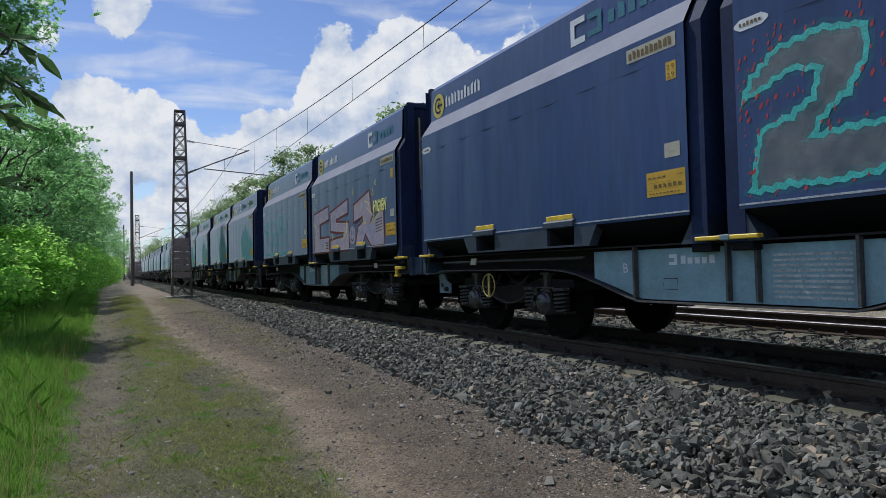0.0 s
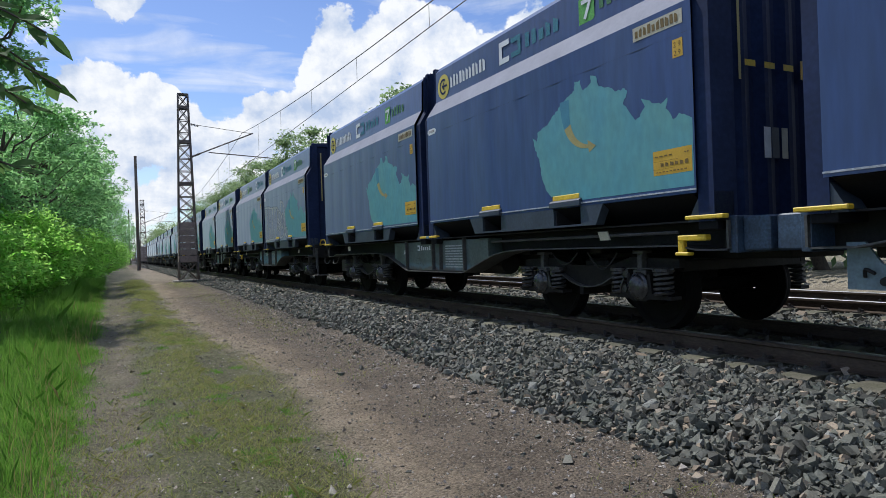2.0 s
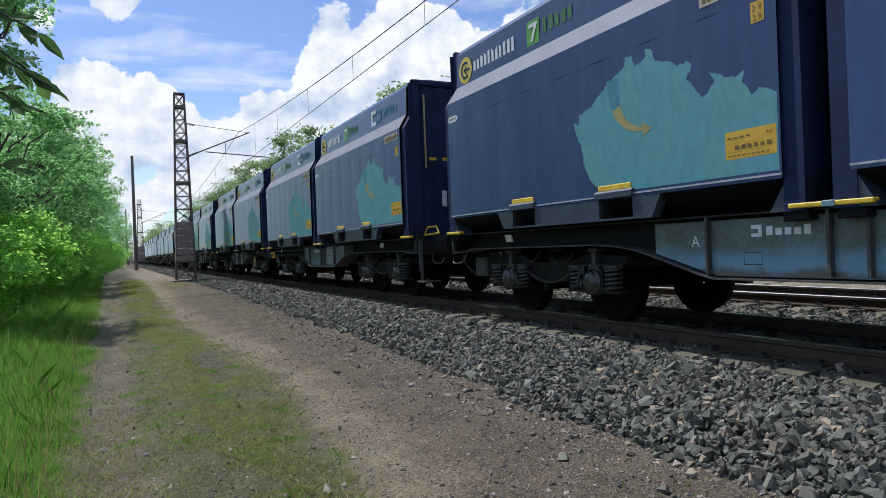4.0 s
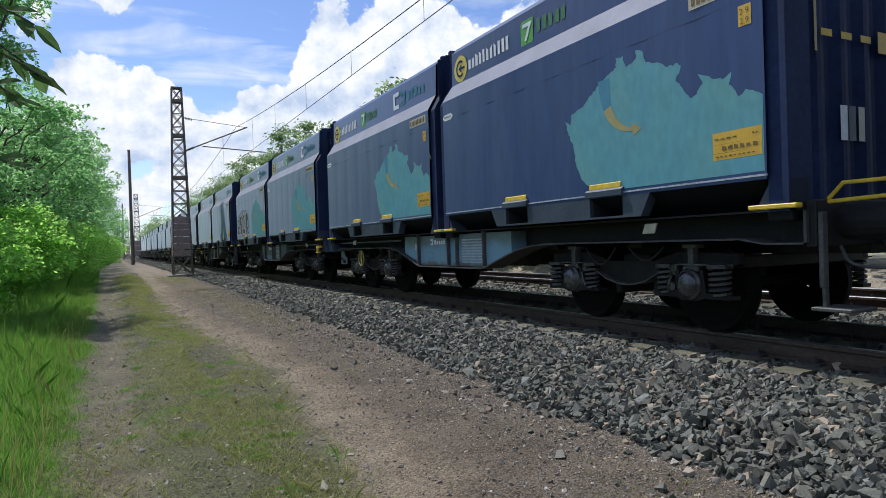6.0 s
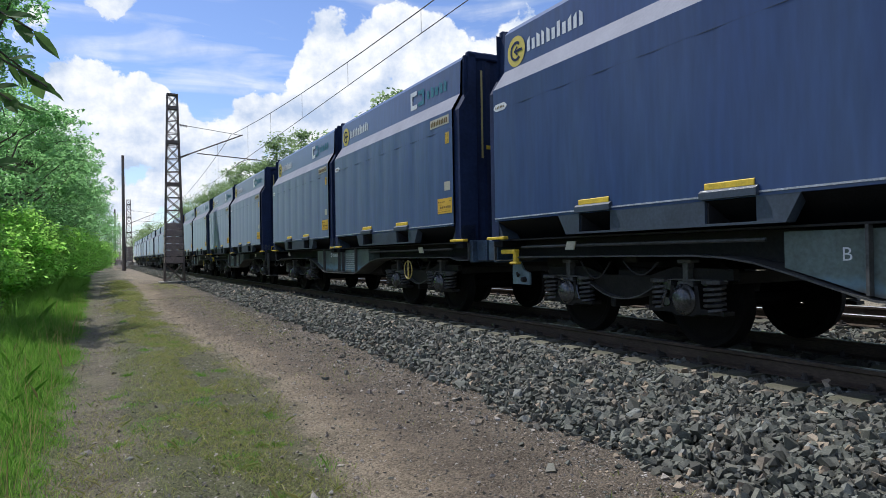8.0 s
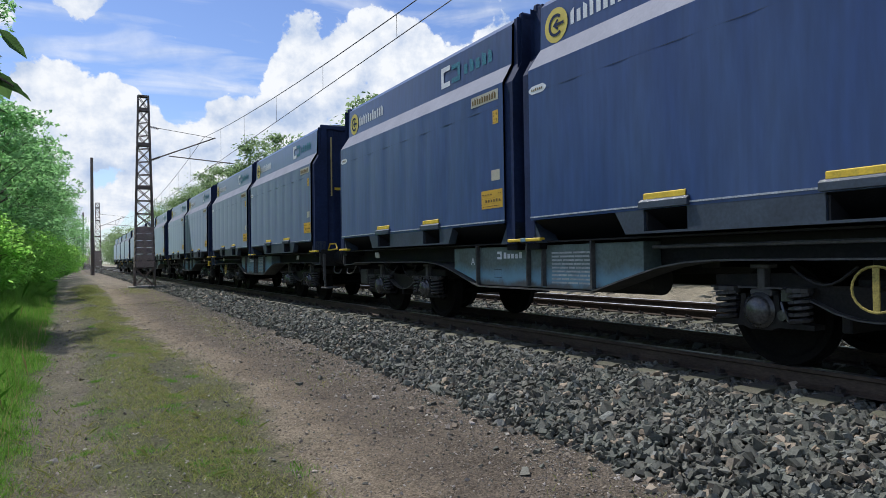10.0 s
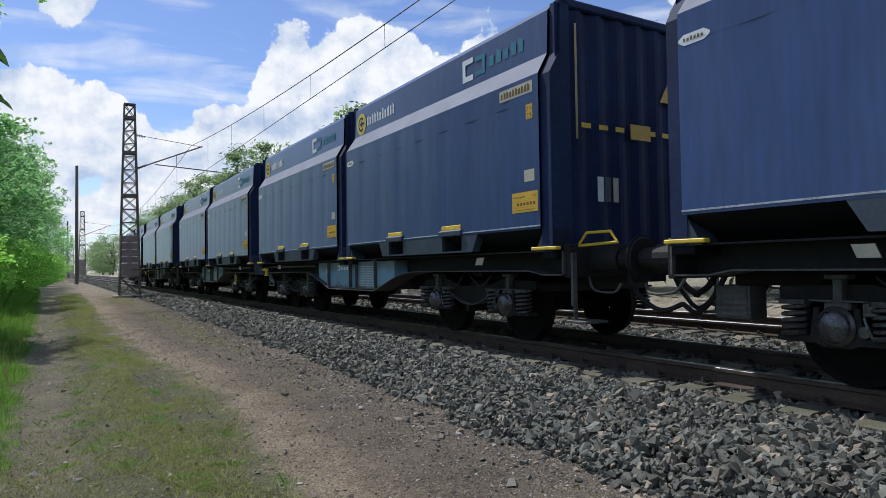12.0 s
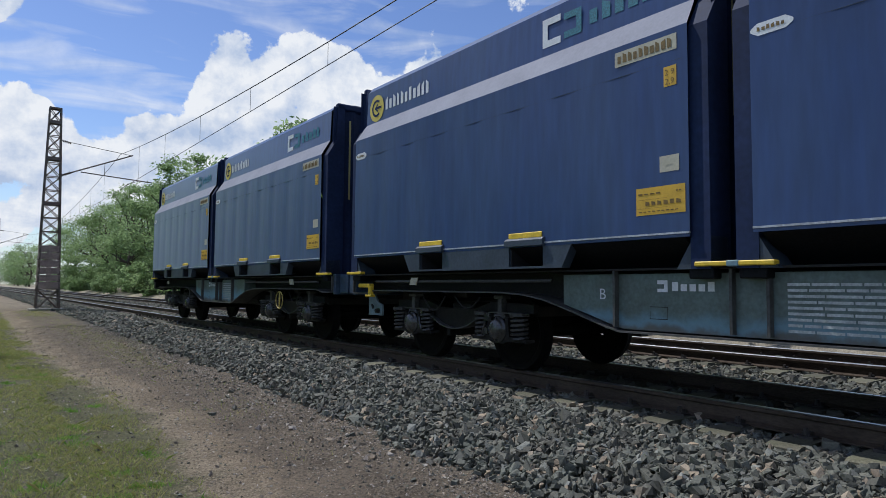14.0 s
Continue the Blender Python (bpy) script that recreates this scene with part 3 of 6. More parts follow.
def ribbon(bm, pts, width, x, vary=None):
    """A flat painted line of a width through points (y, z) on the plane at x, as one mitred strip."""
    P = [Vector(p) for i, p in enumerate(pts) if i == 0 or (Vector(p) - Vector(pts[i - 1])).length > 1e-5]
    loop = len(P) > 3 and (P[0] - P[-1]).length < 1e-5
    if loop:
        P.pop()
    n = len(P)
    rows = []
    for i, p in enumerate(P):
        a = P[i - 1] if i or loop else None
        b = P[(i + 1) % n] if i < n - 1 or loop else None
        d0 = (p - a).normalized() if a is not None else (b - p).normalized()
        d1 = (b - p).normalized() if b is not None else d0
        m = Vector((-d0.y - d1.y, d0.x + d1.x))
        m = m.normalized() if m.length > 0.3 else Vector((-d0.y, d0.x))
        k = 1 / max(0.55, m.dot(Vector((-d0.y, d0.x))))
        h = width / 2 * k * (vary.uniform(0.8, 1.15) if vary else 1.0)
        e = Vector((0, 0)) if loop or 0 < i < n - 1 else d0 * width * (0.35 if i else -0.35)
        xx = x - 0.0001 * (i % 6)
        rows.append([bm.verts.new((xx, p.x + e.x + m.x * h, p.y + e.y + m.y * h)), bm.verts.new((xx, p.x + e.x - m.x * h, p.y + e.y - m.y * h))])
    for p, q in list(zip(rows, rows[1:])) + ([(rows[-1], rows[0])] if loop else []):
        f = bm.faces.new((p[0], q[0], q[1], p[1]))
        f.normal_update()
        if f.normal.x > 0:
            f.normal_flip()


def flat(bm, pts, x):
    f = bm.faces.new([bm.verts.new((x, y, z)) for y, z in pts])
    f.normal_update()
    if f.normal.x > 0:
        f.normal_flip()


def bars(bm, y0, y1, z0, z1, x, n, rng, gap=0.35):
    """Plain bars standing for lettering, from y0 down to y1."""
    total, y = y0 - y1, y0
    step = total / n
    for i in range(n):
        w = step * (1 - gap) * rng.uniform(0.8, 1.0)
        flat(bm, [(y, z0), (y, z1 - (z1 - z0) * rng.choice((0, 0, 0.25))), (y - w, z1 - (z1 - z0) * rng.choice((0, 0.25, 0.25))), (y - w, z0)], x)
        y -= step


def lettering(name, text, size, mat, parent, place, outline=0.0, shear=0.0, label="", spread=1.0):
    """Text in the built-in font on the plane facing -x; reads from +y towards -y."""
    cu = bpy.data.curves.new(name, "FONT")
    cu.body, cu.size, cu.resolution_u, cu.shear, cu.space_character = text, size, 3, shear, spread
    if outline:
        cu.fill_mode, cu.bevel_depth, cu.bevel_resolution = "NONE", outline, 0
    tmp = new(name, cu)
    me = bpy.data.meshes.new_from_object(tmp.evaluated_get(bpy.context.evaluated_depsgraph_get()))
    bpy.data.objects.remove(tmp)
    x, y, z = place
    for v in me.vertices:
        a, b, c = v.co
        v.co = (x - c * 0.012, y - a, z + b)
    me.materials.clear()
    me.materials.append(mat)
    me.update()
    ob = new(name, me)
    ob.parent = parent
    if label:
        tagged(ob, label)
    return ob


def empty(name, m=None):
    ob = new(name)
    ob.empty_display_size = 0.2
    if m is not None:
        ob.matrix_basis = m
    return ob


# ---- plan ----
TRACK_X, FAR_X = 6.25, 10.60         # middles of the two tracks
RAIL_Z = 0.56                        # rail heads
BED_Z = 0.33                         # ballast bed between the rails


def smooth01(a, b, x):
    t = min(1.0, max(0.0, (x - a) / (b - a)))
    return t * t * (3 - 2 * t)


def ground_z(x, y):
    """Height of the bare ground beside and under the tracks."""
    base = 0.30 * smooth01(9, 36, y)
    z = base
    z += -0.03 * math.exp(-((x + 0.12) / 0.22) ** 2) - 0.03 * math.exp(-((x - 1.5) / 0.3) ** 2) + 0.035 * math.exp(-((x - 0.65) / 0.5) ** 2)
    z += 0.03 * noise.noise((x * 0.7, y * 0.5, 0.0)) + 0.012 * noise.noise((x * 3, y * 3, 4.0))
    if x > 3.0:
        k = smooth01(3.3, 4.75, x)
        z = z * (1 - k) + (BED_Z - 0.03) * k
    if x > 12.2:
        k = smooth01(12.2, 14.0, x)
        z = (BED_Z - 0.03) * (1 - k) + 0.72 * k + 0.05 * noise.noise((x * 0.5, y * 0.5, 2.0)) * k
    if x < -1.0:
        z += 0.12 * smooth01(-1.0, -3.0, x)
    return z


def build_ground():
    xs = [-1500, -400, -120, -40, -15, -8] + [-5 + 0.5 * i for i in range(8)] + [-1 + 0.1 * i for i in range(60)] + [5.0 + 0.6 * i for i in range(20)] + [18, 25, 40, 90, 250, 700, 1500]
    ys = [-300, -60, -20, -8, -3] + [0.12 * i for i in range(1, 170)] + [20.5 + 0.8 * i for i in range(60)] + [70, 76, 84, 95, 110, 140, 200, 320, 600, 1200, 2500]
    verts = [(x, y, ground_z(x, y)) for y in ys for x in xs]
    n = len(xs)
    faces = [(j * n + i, j * n + i + 1, (j + 1) * n + i + 1, (j + 1) * n + i) for j in range(len(ys) - 1) for i in range(n - 1)]
    ob = mesh_object("ground", verts, faces, M["ground"], smooth=True)
    tagged(ob, "brown gravelly dirt path with worn grassy lanes beside the railway", "ground", kind="structure")


def rock_templates(k, rng, corners):
    """Broken stones: hulls of skewed blocks (8 corners) or of small six-cornered chips."""
    out = []
    block = np.array([(a, b, c) for a in (-1, 1) for b in (-1, 1) for c in (-1, 1)]) if corners == 8 else np.array([(1, 0, 0), (-1, 0, 0), (0, 1, 0), (0, -1, 0), (0, 0, 1), (0, 0, -1)]) * 1.5
    while len(out) < k:
        v = block * (1 + rng.normal(size=(corners, 3)) * 0.30) + rng.normal(size=(corners, 3)) * 0.14
        v = v * np.array([0.74, rng.uniform(0.46, 0.66), rng.uniform(0.30, 0.52)])
        v[:, 0] += v[:, 2] * rng.normal() * 0.35
        bm = bmesh.new()
        for p in v:
            bm.verts.new(p)
        bmesh.ops.convex_hull(bm, input=bm.verts[:])
        keep = [w for w in bm.verts if w.link_faces]
        bmesh.ops.triangulate(bm, faces=bm.faces[:])
        if len(keep) == corners and len(bm.faces) == 2 * corners - 4:
            bm.verts.index_update()
            out.append((np.array([w.co[:] for w in bm.verts]), np.array([[w.index for w in f.verts] for f in bm.faces])))
        bm.free()
    return np.array([a for a, b in out]), np.array([b for a, b in out])


def scatter_rocks(name, places, sizes, rng, mats, share, tilt=0.7, parent=None, corners=8):
    """Angular stones at places (n,3): one mesh, each stone an island of its own."""
    n = len(places)
    shapes, sides = rock_templates(40, rng, corners)
    pick = rng.integers(0, 40, n)
    tpl = shapes[pick]
    ax = rng.normal(size=(n, 3)) * (tilt, tilt, 3.0)
    cx, sx_, cy, sy_, cz, sz_ = np.cos(ax[:, 0]), np.sin(ax[:, 0]), np.cos(ax[:, 1]), np.sin(ax[:, 1]), np.cos(ax[:, 2]), np.sin(ax[:, 2])
    v = tpl * sizes[:, None, None]
    y, z = v[:, :, 1] * cx[:, None] - v[:, :, 2] * sx_[:, None], v[:, :, 1] * sx_[:, None] + v[:, :, 2] * cx[:, None]
    x = v[:, :, 0]
    x, z = x * cy[:, None] + z * sy_[:, None], -x * sy_[:, None] + z * cy[:, None]
    x, y = x * cz[:, None] - y * sz_[:, None], x * sz_[:, None] + y * cz[:, None]
    vv = np.stack([x, y, z], -1) + places[:, None, :]
    faces = (sides[pick] + corners * np.arange(n)[:, None, None]).reshape(-1, 3)
    idx = np.repeat(np.searchsorted(np.cumsum(share), rng.random(n)).clip(0, len(mats) - 1), 2 * corners - 4)
    return bulk(name, vv.reshape(-1, 3), faces, None, parent, mats, idx)


def shoulder_z(x, y):
    """Top of the ballast: a slope up to the sleepers, uneven."""
    toe = 3.45 + 0.25 * smooth01(3, 12, y) - 0.35 * smooth01(20, 40, y)
    k = max(0.0, min(1.0, (x - toe) / (4.75 - toe)))
    return ground_z(x, y) * (1 - k) + 0.352 * k + 0.03 * noise.noise((x * 1.8, y * 1.8, 7.0)) * (1 - 0.6 * k)


def build_ballast():
    rng = np.random.default_rng(5)
    bands = [(-9.0, -1.0, 0.06, 600), (-1.0, 9.0, 0.053, 1750), (9.0, 20.0, 0.052, 1300), (20.0, 48.0, 0.066, 520), (48.0, 130.0, 0.10, 100)]
    places, sizes = [], []
    for y0, y1, s, dens in bands:
        n = int((y1 - y0) * 2.0 * dens)
        x = rng.uniform(3.2, 5.42, n)
        y = rng.uniform(y0, y1, n)
        toe = np.array([3.45 + 0.25 * smooth01(3, 12, b) - 0.35 * smooth01(20, 40, b) + 0.18 * noise.noise((b * 0.9, 0, 3.0)) + 0.1 * noise.noise((b * 3.1, 0, 5.0)) for b in y])
        keep = (x > toe + rng.exponential(0.05, n) - 0.09 * rng.random(n))
        # bare sleeper ends show between the stones
        x, y = x[keep], y[keep]
        on = (np.abs((y + 6.0) % 0.56 - 0.28) > 0.28 - 0.135) & (x > 4.97)
        x, y = x[~on], y[~on]
        z = np.array([shoulder_z(a, b) - 0.03 * smooth01(4.6, 4.95, a) for a, b in zip(x, y)])
        places.append(np.stack([x, y, z + rng.uniform(-0.03, 0.04, len(x))], -1))
        sizes.append(s * rng.lognormal(-0.12, 0.33, len(x)) * 0.60)
    ob = scatter_rocks("ballast", np.concatenate(places), np.concatenate(sizes), rng, [M["stone"], M["stone_tan"], M["stone_pale"]], [0.84, 0.07, 0.09], 0.8)
    tagged(ob, "grey-green crushed stone ballast on the track shoulder", "ballast", kind="stuff")
    # in the beds of both tracks and between them
    places, sizes = [], []
    for x0, x1, y0, y1, dens in ((5.42, 8.2, -3, 30, 110), (8.2, 12.6, 0, 16, 330), (8.2, 12.6, 16, 45, 130), (5.42, 12.6, 45, 110, 24)):
        n = int((x1 - x0) * (y1 - y0) * dens)
        x, y = rng.uniform(x0, x1, n), rng.uniform(y0, y1, n)
        for cx_ in (TRACK_X, FAR_X):
            on = (np.abs((y + 6.0) % 0.56 - 0.28) > 0.28 - 0.11) & (np.abs(x - cx_) < 1.27)
            x, y = x[~on], y[~on]
            n = len(x)
        places.append(np.stack([x, y, np.full(len(x), BED_Z - 0.012) + rng.uniform(-0.03, 0.03, len(x))], -1))
        sizes.append((0.062 if y1 < 20 else 0.085) * rng.lognormal(-0.1, 0.25, len(x)) * 0.8)
    ob = scatter_rocks("track_bed_ballast", np.concatenate(places), np.concatenate(sizes), rng, [M["stone"], M["stone_tan"]], [0.95, 0.05])
    tagged(ob, "grey crushed stone filling both track beds", "ballast", kind="stuff")
    # loose pebbles on the path, thicker beside the ballast
    n = 82000
    x = np.where(rng.random(n) < 0.45, 3.6 - rng.exponential(0.45, n), rng.uniform(-0.3, 3.4, n))
    y = -3.0 + 28 * rng.random(n) ** 1.3
    z = np.array([ground_z(a, b) for a, b in zip(x, y)])
    s = 0.0062 * rng.lognormal(0, 0.55, n)
    ob = scatter_rocks("pebbles", np.stack([x, y, z + s * 0.2], -1), s, rng, [M["pebble"], M["stone"], M["stone_tan"], M["pale_pebble"]], [0.46, 0.20, 0.20, 0.14], 0.4, None, 6)
    tagged(ob, "loose pebbles strewn on the dirt path", "pebbles", kind="stuff")
    # bigger strays by the toe
    n = 160
    x, y = 3.45 - rng.exponential(0.28, n), 2.2 + 14 * rng.random(n)
    z = np.array([ground_z(a, b) for a, b in zip(x, y)])
    s = 0.024 * rng.lognormal(0, 0.3, n)
    ob = scatter_rocks("stray_stones", np.stack([x, y, z + s * 0.3], -1), s, rng, [M["stone"], M["stone_tan"]], [0.7, 0.3], 0.4)
    tagged(ob, "stray ballast stones at the foot of the shoulder", "stones", kind="stuff")


RAIL = [(-0.070, -0.172), (0.070, -0.172), (0.070, -0.160), (0.012, -0.140), (0.010, -0.052), (0.036, -0.040), (0.036, -0.008), (0.026, 0.0),
        (-0.026, 0.0), (-0.036, -0.008), (-0.036, -0.040), (-0.010, -0.052), (-0.012, -0.140), (-0.070, -0.160)]


def build_track(cx, label):
    track = empty("railway_track", pose(cx, 0, RAIL_Z))
    tagged(track, label, "railway track", kind="structure")
    for sx_ in (-1, 1):
        bm = bmesh.new()
        add_prism(bm, [(sx_ * 0.7535 + a, b) for a, b in RAIL], 1, -60, 900)
        for f in bm.faces:
            f.material_index = 1 if f.normal.z > 0.5 and f.calc_center_median().z > -0.02 else 0
        part("rail", bm, [M["rail_side"], M["rail_top"]], track)
    bm = bmesh.new()
    add_prism(bm, [(-1.28, -0.33), (1.28, -0.33), (1.28, -0.19), (1.22, -0.172), (0.45, -0.172), (0.3, -0.192), (-0.3, -0.192), (-0.45, -0.172), (-1.22, -0.172), (-1.28, -0.19)], 1, -0.125, 0.125)
    first = part("sleeper", bm, M["sleeper"], track)
    data = first.data
    fb = bmesh.new()
    for s in (-1, 1):
        for o in (-1, 1):
            add_box(fb, s * 0.7535 + o * 0.075, s * 0.7535 + o * 0.17, -0.075, 0.075, -0.172, -0.150)
            add_cyl(fb, (s * 0.7535 + o * 0.12, 0, -0.16), (s * 0.7535 + o * 0.12, 0, -0.095), 0.021, n=6)
            add_box(fb, s * 0.7535 + o * 0.05, s * 0.7535 + o * 0.125, -0.03, 0.03, -0.150, -0.125)
    fast = part("rail_fastening", fb, M["iron"], track)
    n = 0
    y = -6.0
    joined = []
    while y < 260:
        if n < 200:
            ob = first if n == 0 else new("sleeper", data)
            ob.parent, ob.location = track, (0, y, 0)
            if n < 60:
                fo = fast if n == 0 else new("rail_fastening", fast.data)
                fo.parent, fo.location = track, (0, y, 0)
        else:
            joined.append(y)
        n += 1
        y += 0.56
    bm = bmesh.new()
    for y in joined:
        add_box(bm, -1.28, 1.28, y - 0.125, y + 0.125, -0.33, -0.172)
    tagged(part("far_sleepers", bm, M["sleeper"], track), kind="stuff")


# ---- masts, poles and wires ----
def lattice_mast(x, y, h):
    m = empty("overhead_line_mast", pose(x, y, 0.36))
    tagged(m, "rusty grey lattice steel mast with a plated lower part", "mast", "overhead line masts")

    def half(z):
        return 0.47 + (0.235 - 0.47) * z / h

    for i, (a, b) in enumerate(((-1, -1), (1, -1), (1, 1), (-1, 1))):
        bm = bmesh.new()
        add_cyl(bm, (a * half(0), b * half(0) * 0.7, 0), (a * half(h), b * half(h) * 0.7, h), 0.055, 0.045, 4)
        part("leg", bm, M["mast"], m)
    zs = [0.0, 0.95] + [0.95 + 2.1] + [3.05 + (h - 3.05) * i / 10 for i in range(1, 11)]
    for k, (z0, z1) in enumerate(zip(zs, zs[1:])):
        if k == 1:
            continue
        for face in range(4):
            bm = bmesh.new()
            for s in (-1, 1):
                def corner(u, z):
                    w = half(z)
                    return ((u * w, -w * 0.7), (w, u * w * 0.7), (u * w, w * 0.7), (-w, u * w * 0.7))[face] + (z,)
                add_cyl(bm, corner(-s, z0), corner(s, z1), 0.022, n=4)
                add_cyl(bm, corner(-1, z1), corner(1, z1), 0.022, n=4)
            part("lattice_brace", bm, M["mast"], m)
    for z in (5.0, 7.2, 9.0):
        w = half(z) + 0.03
        part("collar_plate", box(-w, w, -w * 0.75, w * 0.75, z, z + 0.16), M["mast"], m)
    # battened plating low down, with hand holes
    w = half(1.0) + 0.015
    for s in (-1, 1):
        for k in range(6):
            z = 0.98 + k * 0.35
            ww = half(z) + 0.02
            part("batten_plate", box(-ww, ww, s * ww * 0.72 - 0.012, s * ww * 0.72 + 0.012, z, z + 0.31, 0.006), M["mast_plate"], m, "faded red-brown steel plate")
            part("batten_plate", box(s * ww - 0.012, s * ww + 0.012, -ww * 0.68, ww * 0.68, z, z + 0.31, 0.006), M["mast_plate"], m, "faded red-brown steel plate")
        part("post_strip", box(-0.07, 0.07, s * w * 0.72 - 0.02, s * w * 0.72 + 0.02, 0.96, 3.08), M["mast_plate"], m, "faded red-brown steel strip")
    part("footing", box(-0.75, 0.75, -0.6, 0.6, -0.35, 0.03, 0.03), M["concrete"], m, "grey concrete footing")
    part("top_cap", box(-0.27, 0.27, -0.2, 0.2, h - 0.02, h + 0.06), M["mast"], m)
    # cantilever towards the track
    o = TRACK_X - x
    part("cantilever_tube", tube([(0.3, 0, 6.5), (o + 0.55, 0, 7.92)], 0.035), M["mast"], m)
    part("cantilever_tube", tube([(1.2, 0, 6.78), (o + 1.5, 0, 6.58)], 0.028), M["mast"], m)
    part("stay_wire", tube([(0.25, 0, 8.25), (o + 0.45, 0, 7.90)], 0.014), M["wire"], m)
    part("steady_arm", tube([(o + 0.9, 0, 6.62), (o + 0.35, 0, 6.40), (o, 0, 6.06)], 0.014), M["wire"], m)
    part("dropper", tube([(o - 0.75, 0, 7.36), (o - 0.75, 0, 6.68)], 0.012), M["wire"], m)
    for a, b in (((0.22, 0, 8.26), (0.75, 0, 8.16)), ((0.28, 0, 6.47), (0.8, 0, 6.72))):
        bm = bmesh.new()
        d = (Vector(b) - Vector(a)) / 7
        for i in range(7):
            add_cyl(bm, Vector(a) + d * i, Vector(a) + d * (i + 0.6), 0.075, 0.04, 8)
        part("insulator", bm, M["ceramic"], m, "brown glazed insulator")
    return m


def concrete_pole(x, y, h):
    m = empty("line_pole", pose(x, y, 0.22))
    tagged(m, "slim weathered grey pole standing beside the path", "pole", "line poles")
    part("shaft", cyl((0, 0, 0), (0, 0, h), 0.21, 0.15, 10), M["mast"], m)
    part("base_slab", box(-0.85, 0.85, -0.6, 0.6, -0.2, 0.07, 0.02), M["concrete"], m, "pale concrete slab")
    part("cap", cyl((0, 0, h), (0, 0, h + 0.06), 0.17, 0.12, 10), M["mast"], m)


def overhead_line(x):
    m = empty("overhead_wires", pose(x, 0, 0))
    tagged(m, "thin dark overhead wires with droppers above the track", "overhead line", kind="structure")
    masts = [36.3 + 66.5 * k for k in range(-1, 5)]
    for a, b in zip(masts, masts[1:]):
        mid = (a + b) / 2
        def zm(y):
            return 6.80 + 1.45 * ((y - mid) / (b - a) * 2) ** 2
        pts = [(0, a + (b - a) * i / 20, zm(a + (b - a) * i / 20)) for i in range(21)]
        part("messenger_wire", tube(pts, 0.013, 5), M["wire"], m)
        part("contact_wire", tube([(0, a, 6.40), (0, b, 6.40)], 0.011, 5), M["wire"], m)
        y = a + 4.6
        while y < b - 3:
            if y < 130:
                part("dropper_wire", tube([(0, y, zm(y)), (0, y, 6.40)], 0.006, 4), M["wire"], m)
            y += 4.78


# ---- train ----
PANEL = 2.86                         # half the length of a container's side panel
FLOOR_Z = 1.70                       # container floor over the ground datum
PERIOD = 27.12                       # one double wagon
SLOTS = (2.86, 9.12, 16.045, 22.30)  # container middles from the rear of a double wagon
UNITS = (5.99, 19.175)               # middles of its two halves


def tail_y(t):
    """Where the train's rear stands at t seconds."""
    return 267.18 - 16.879 * t - 0.04564 * t * t


def end_wall(bm, y, s):
    """A corrugated end wall across the container, facing along s."""
    n, prev = 46, None
    for i in range(n + 1):
        x = -1.30 + 2.60 * i / n
        ph = (i % 6)
        d = (0.0, 0.0, 0.022, 0.045, 0.045, 0.022)[ph]
        top = 2.93
        a, b = bm.verts.new((x, y - s * d, 0.02)), bm.verts.new((x, y - s * d, top))
        if prev:
            f = bm.faces.new((prev[0], a, b, prev[1]))
        prev = (a, b)


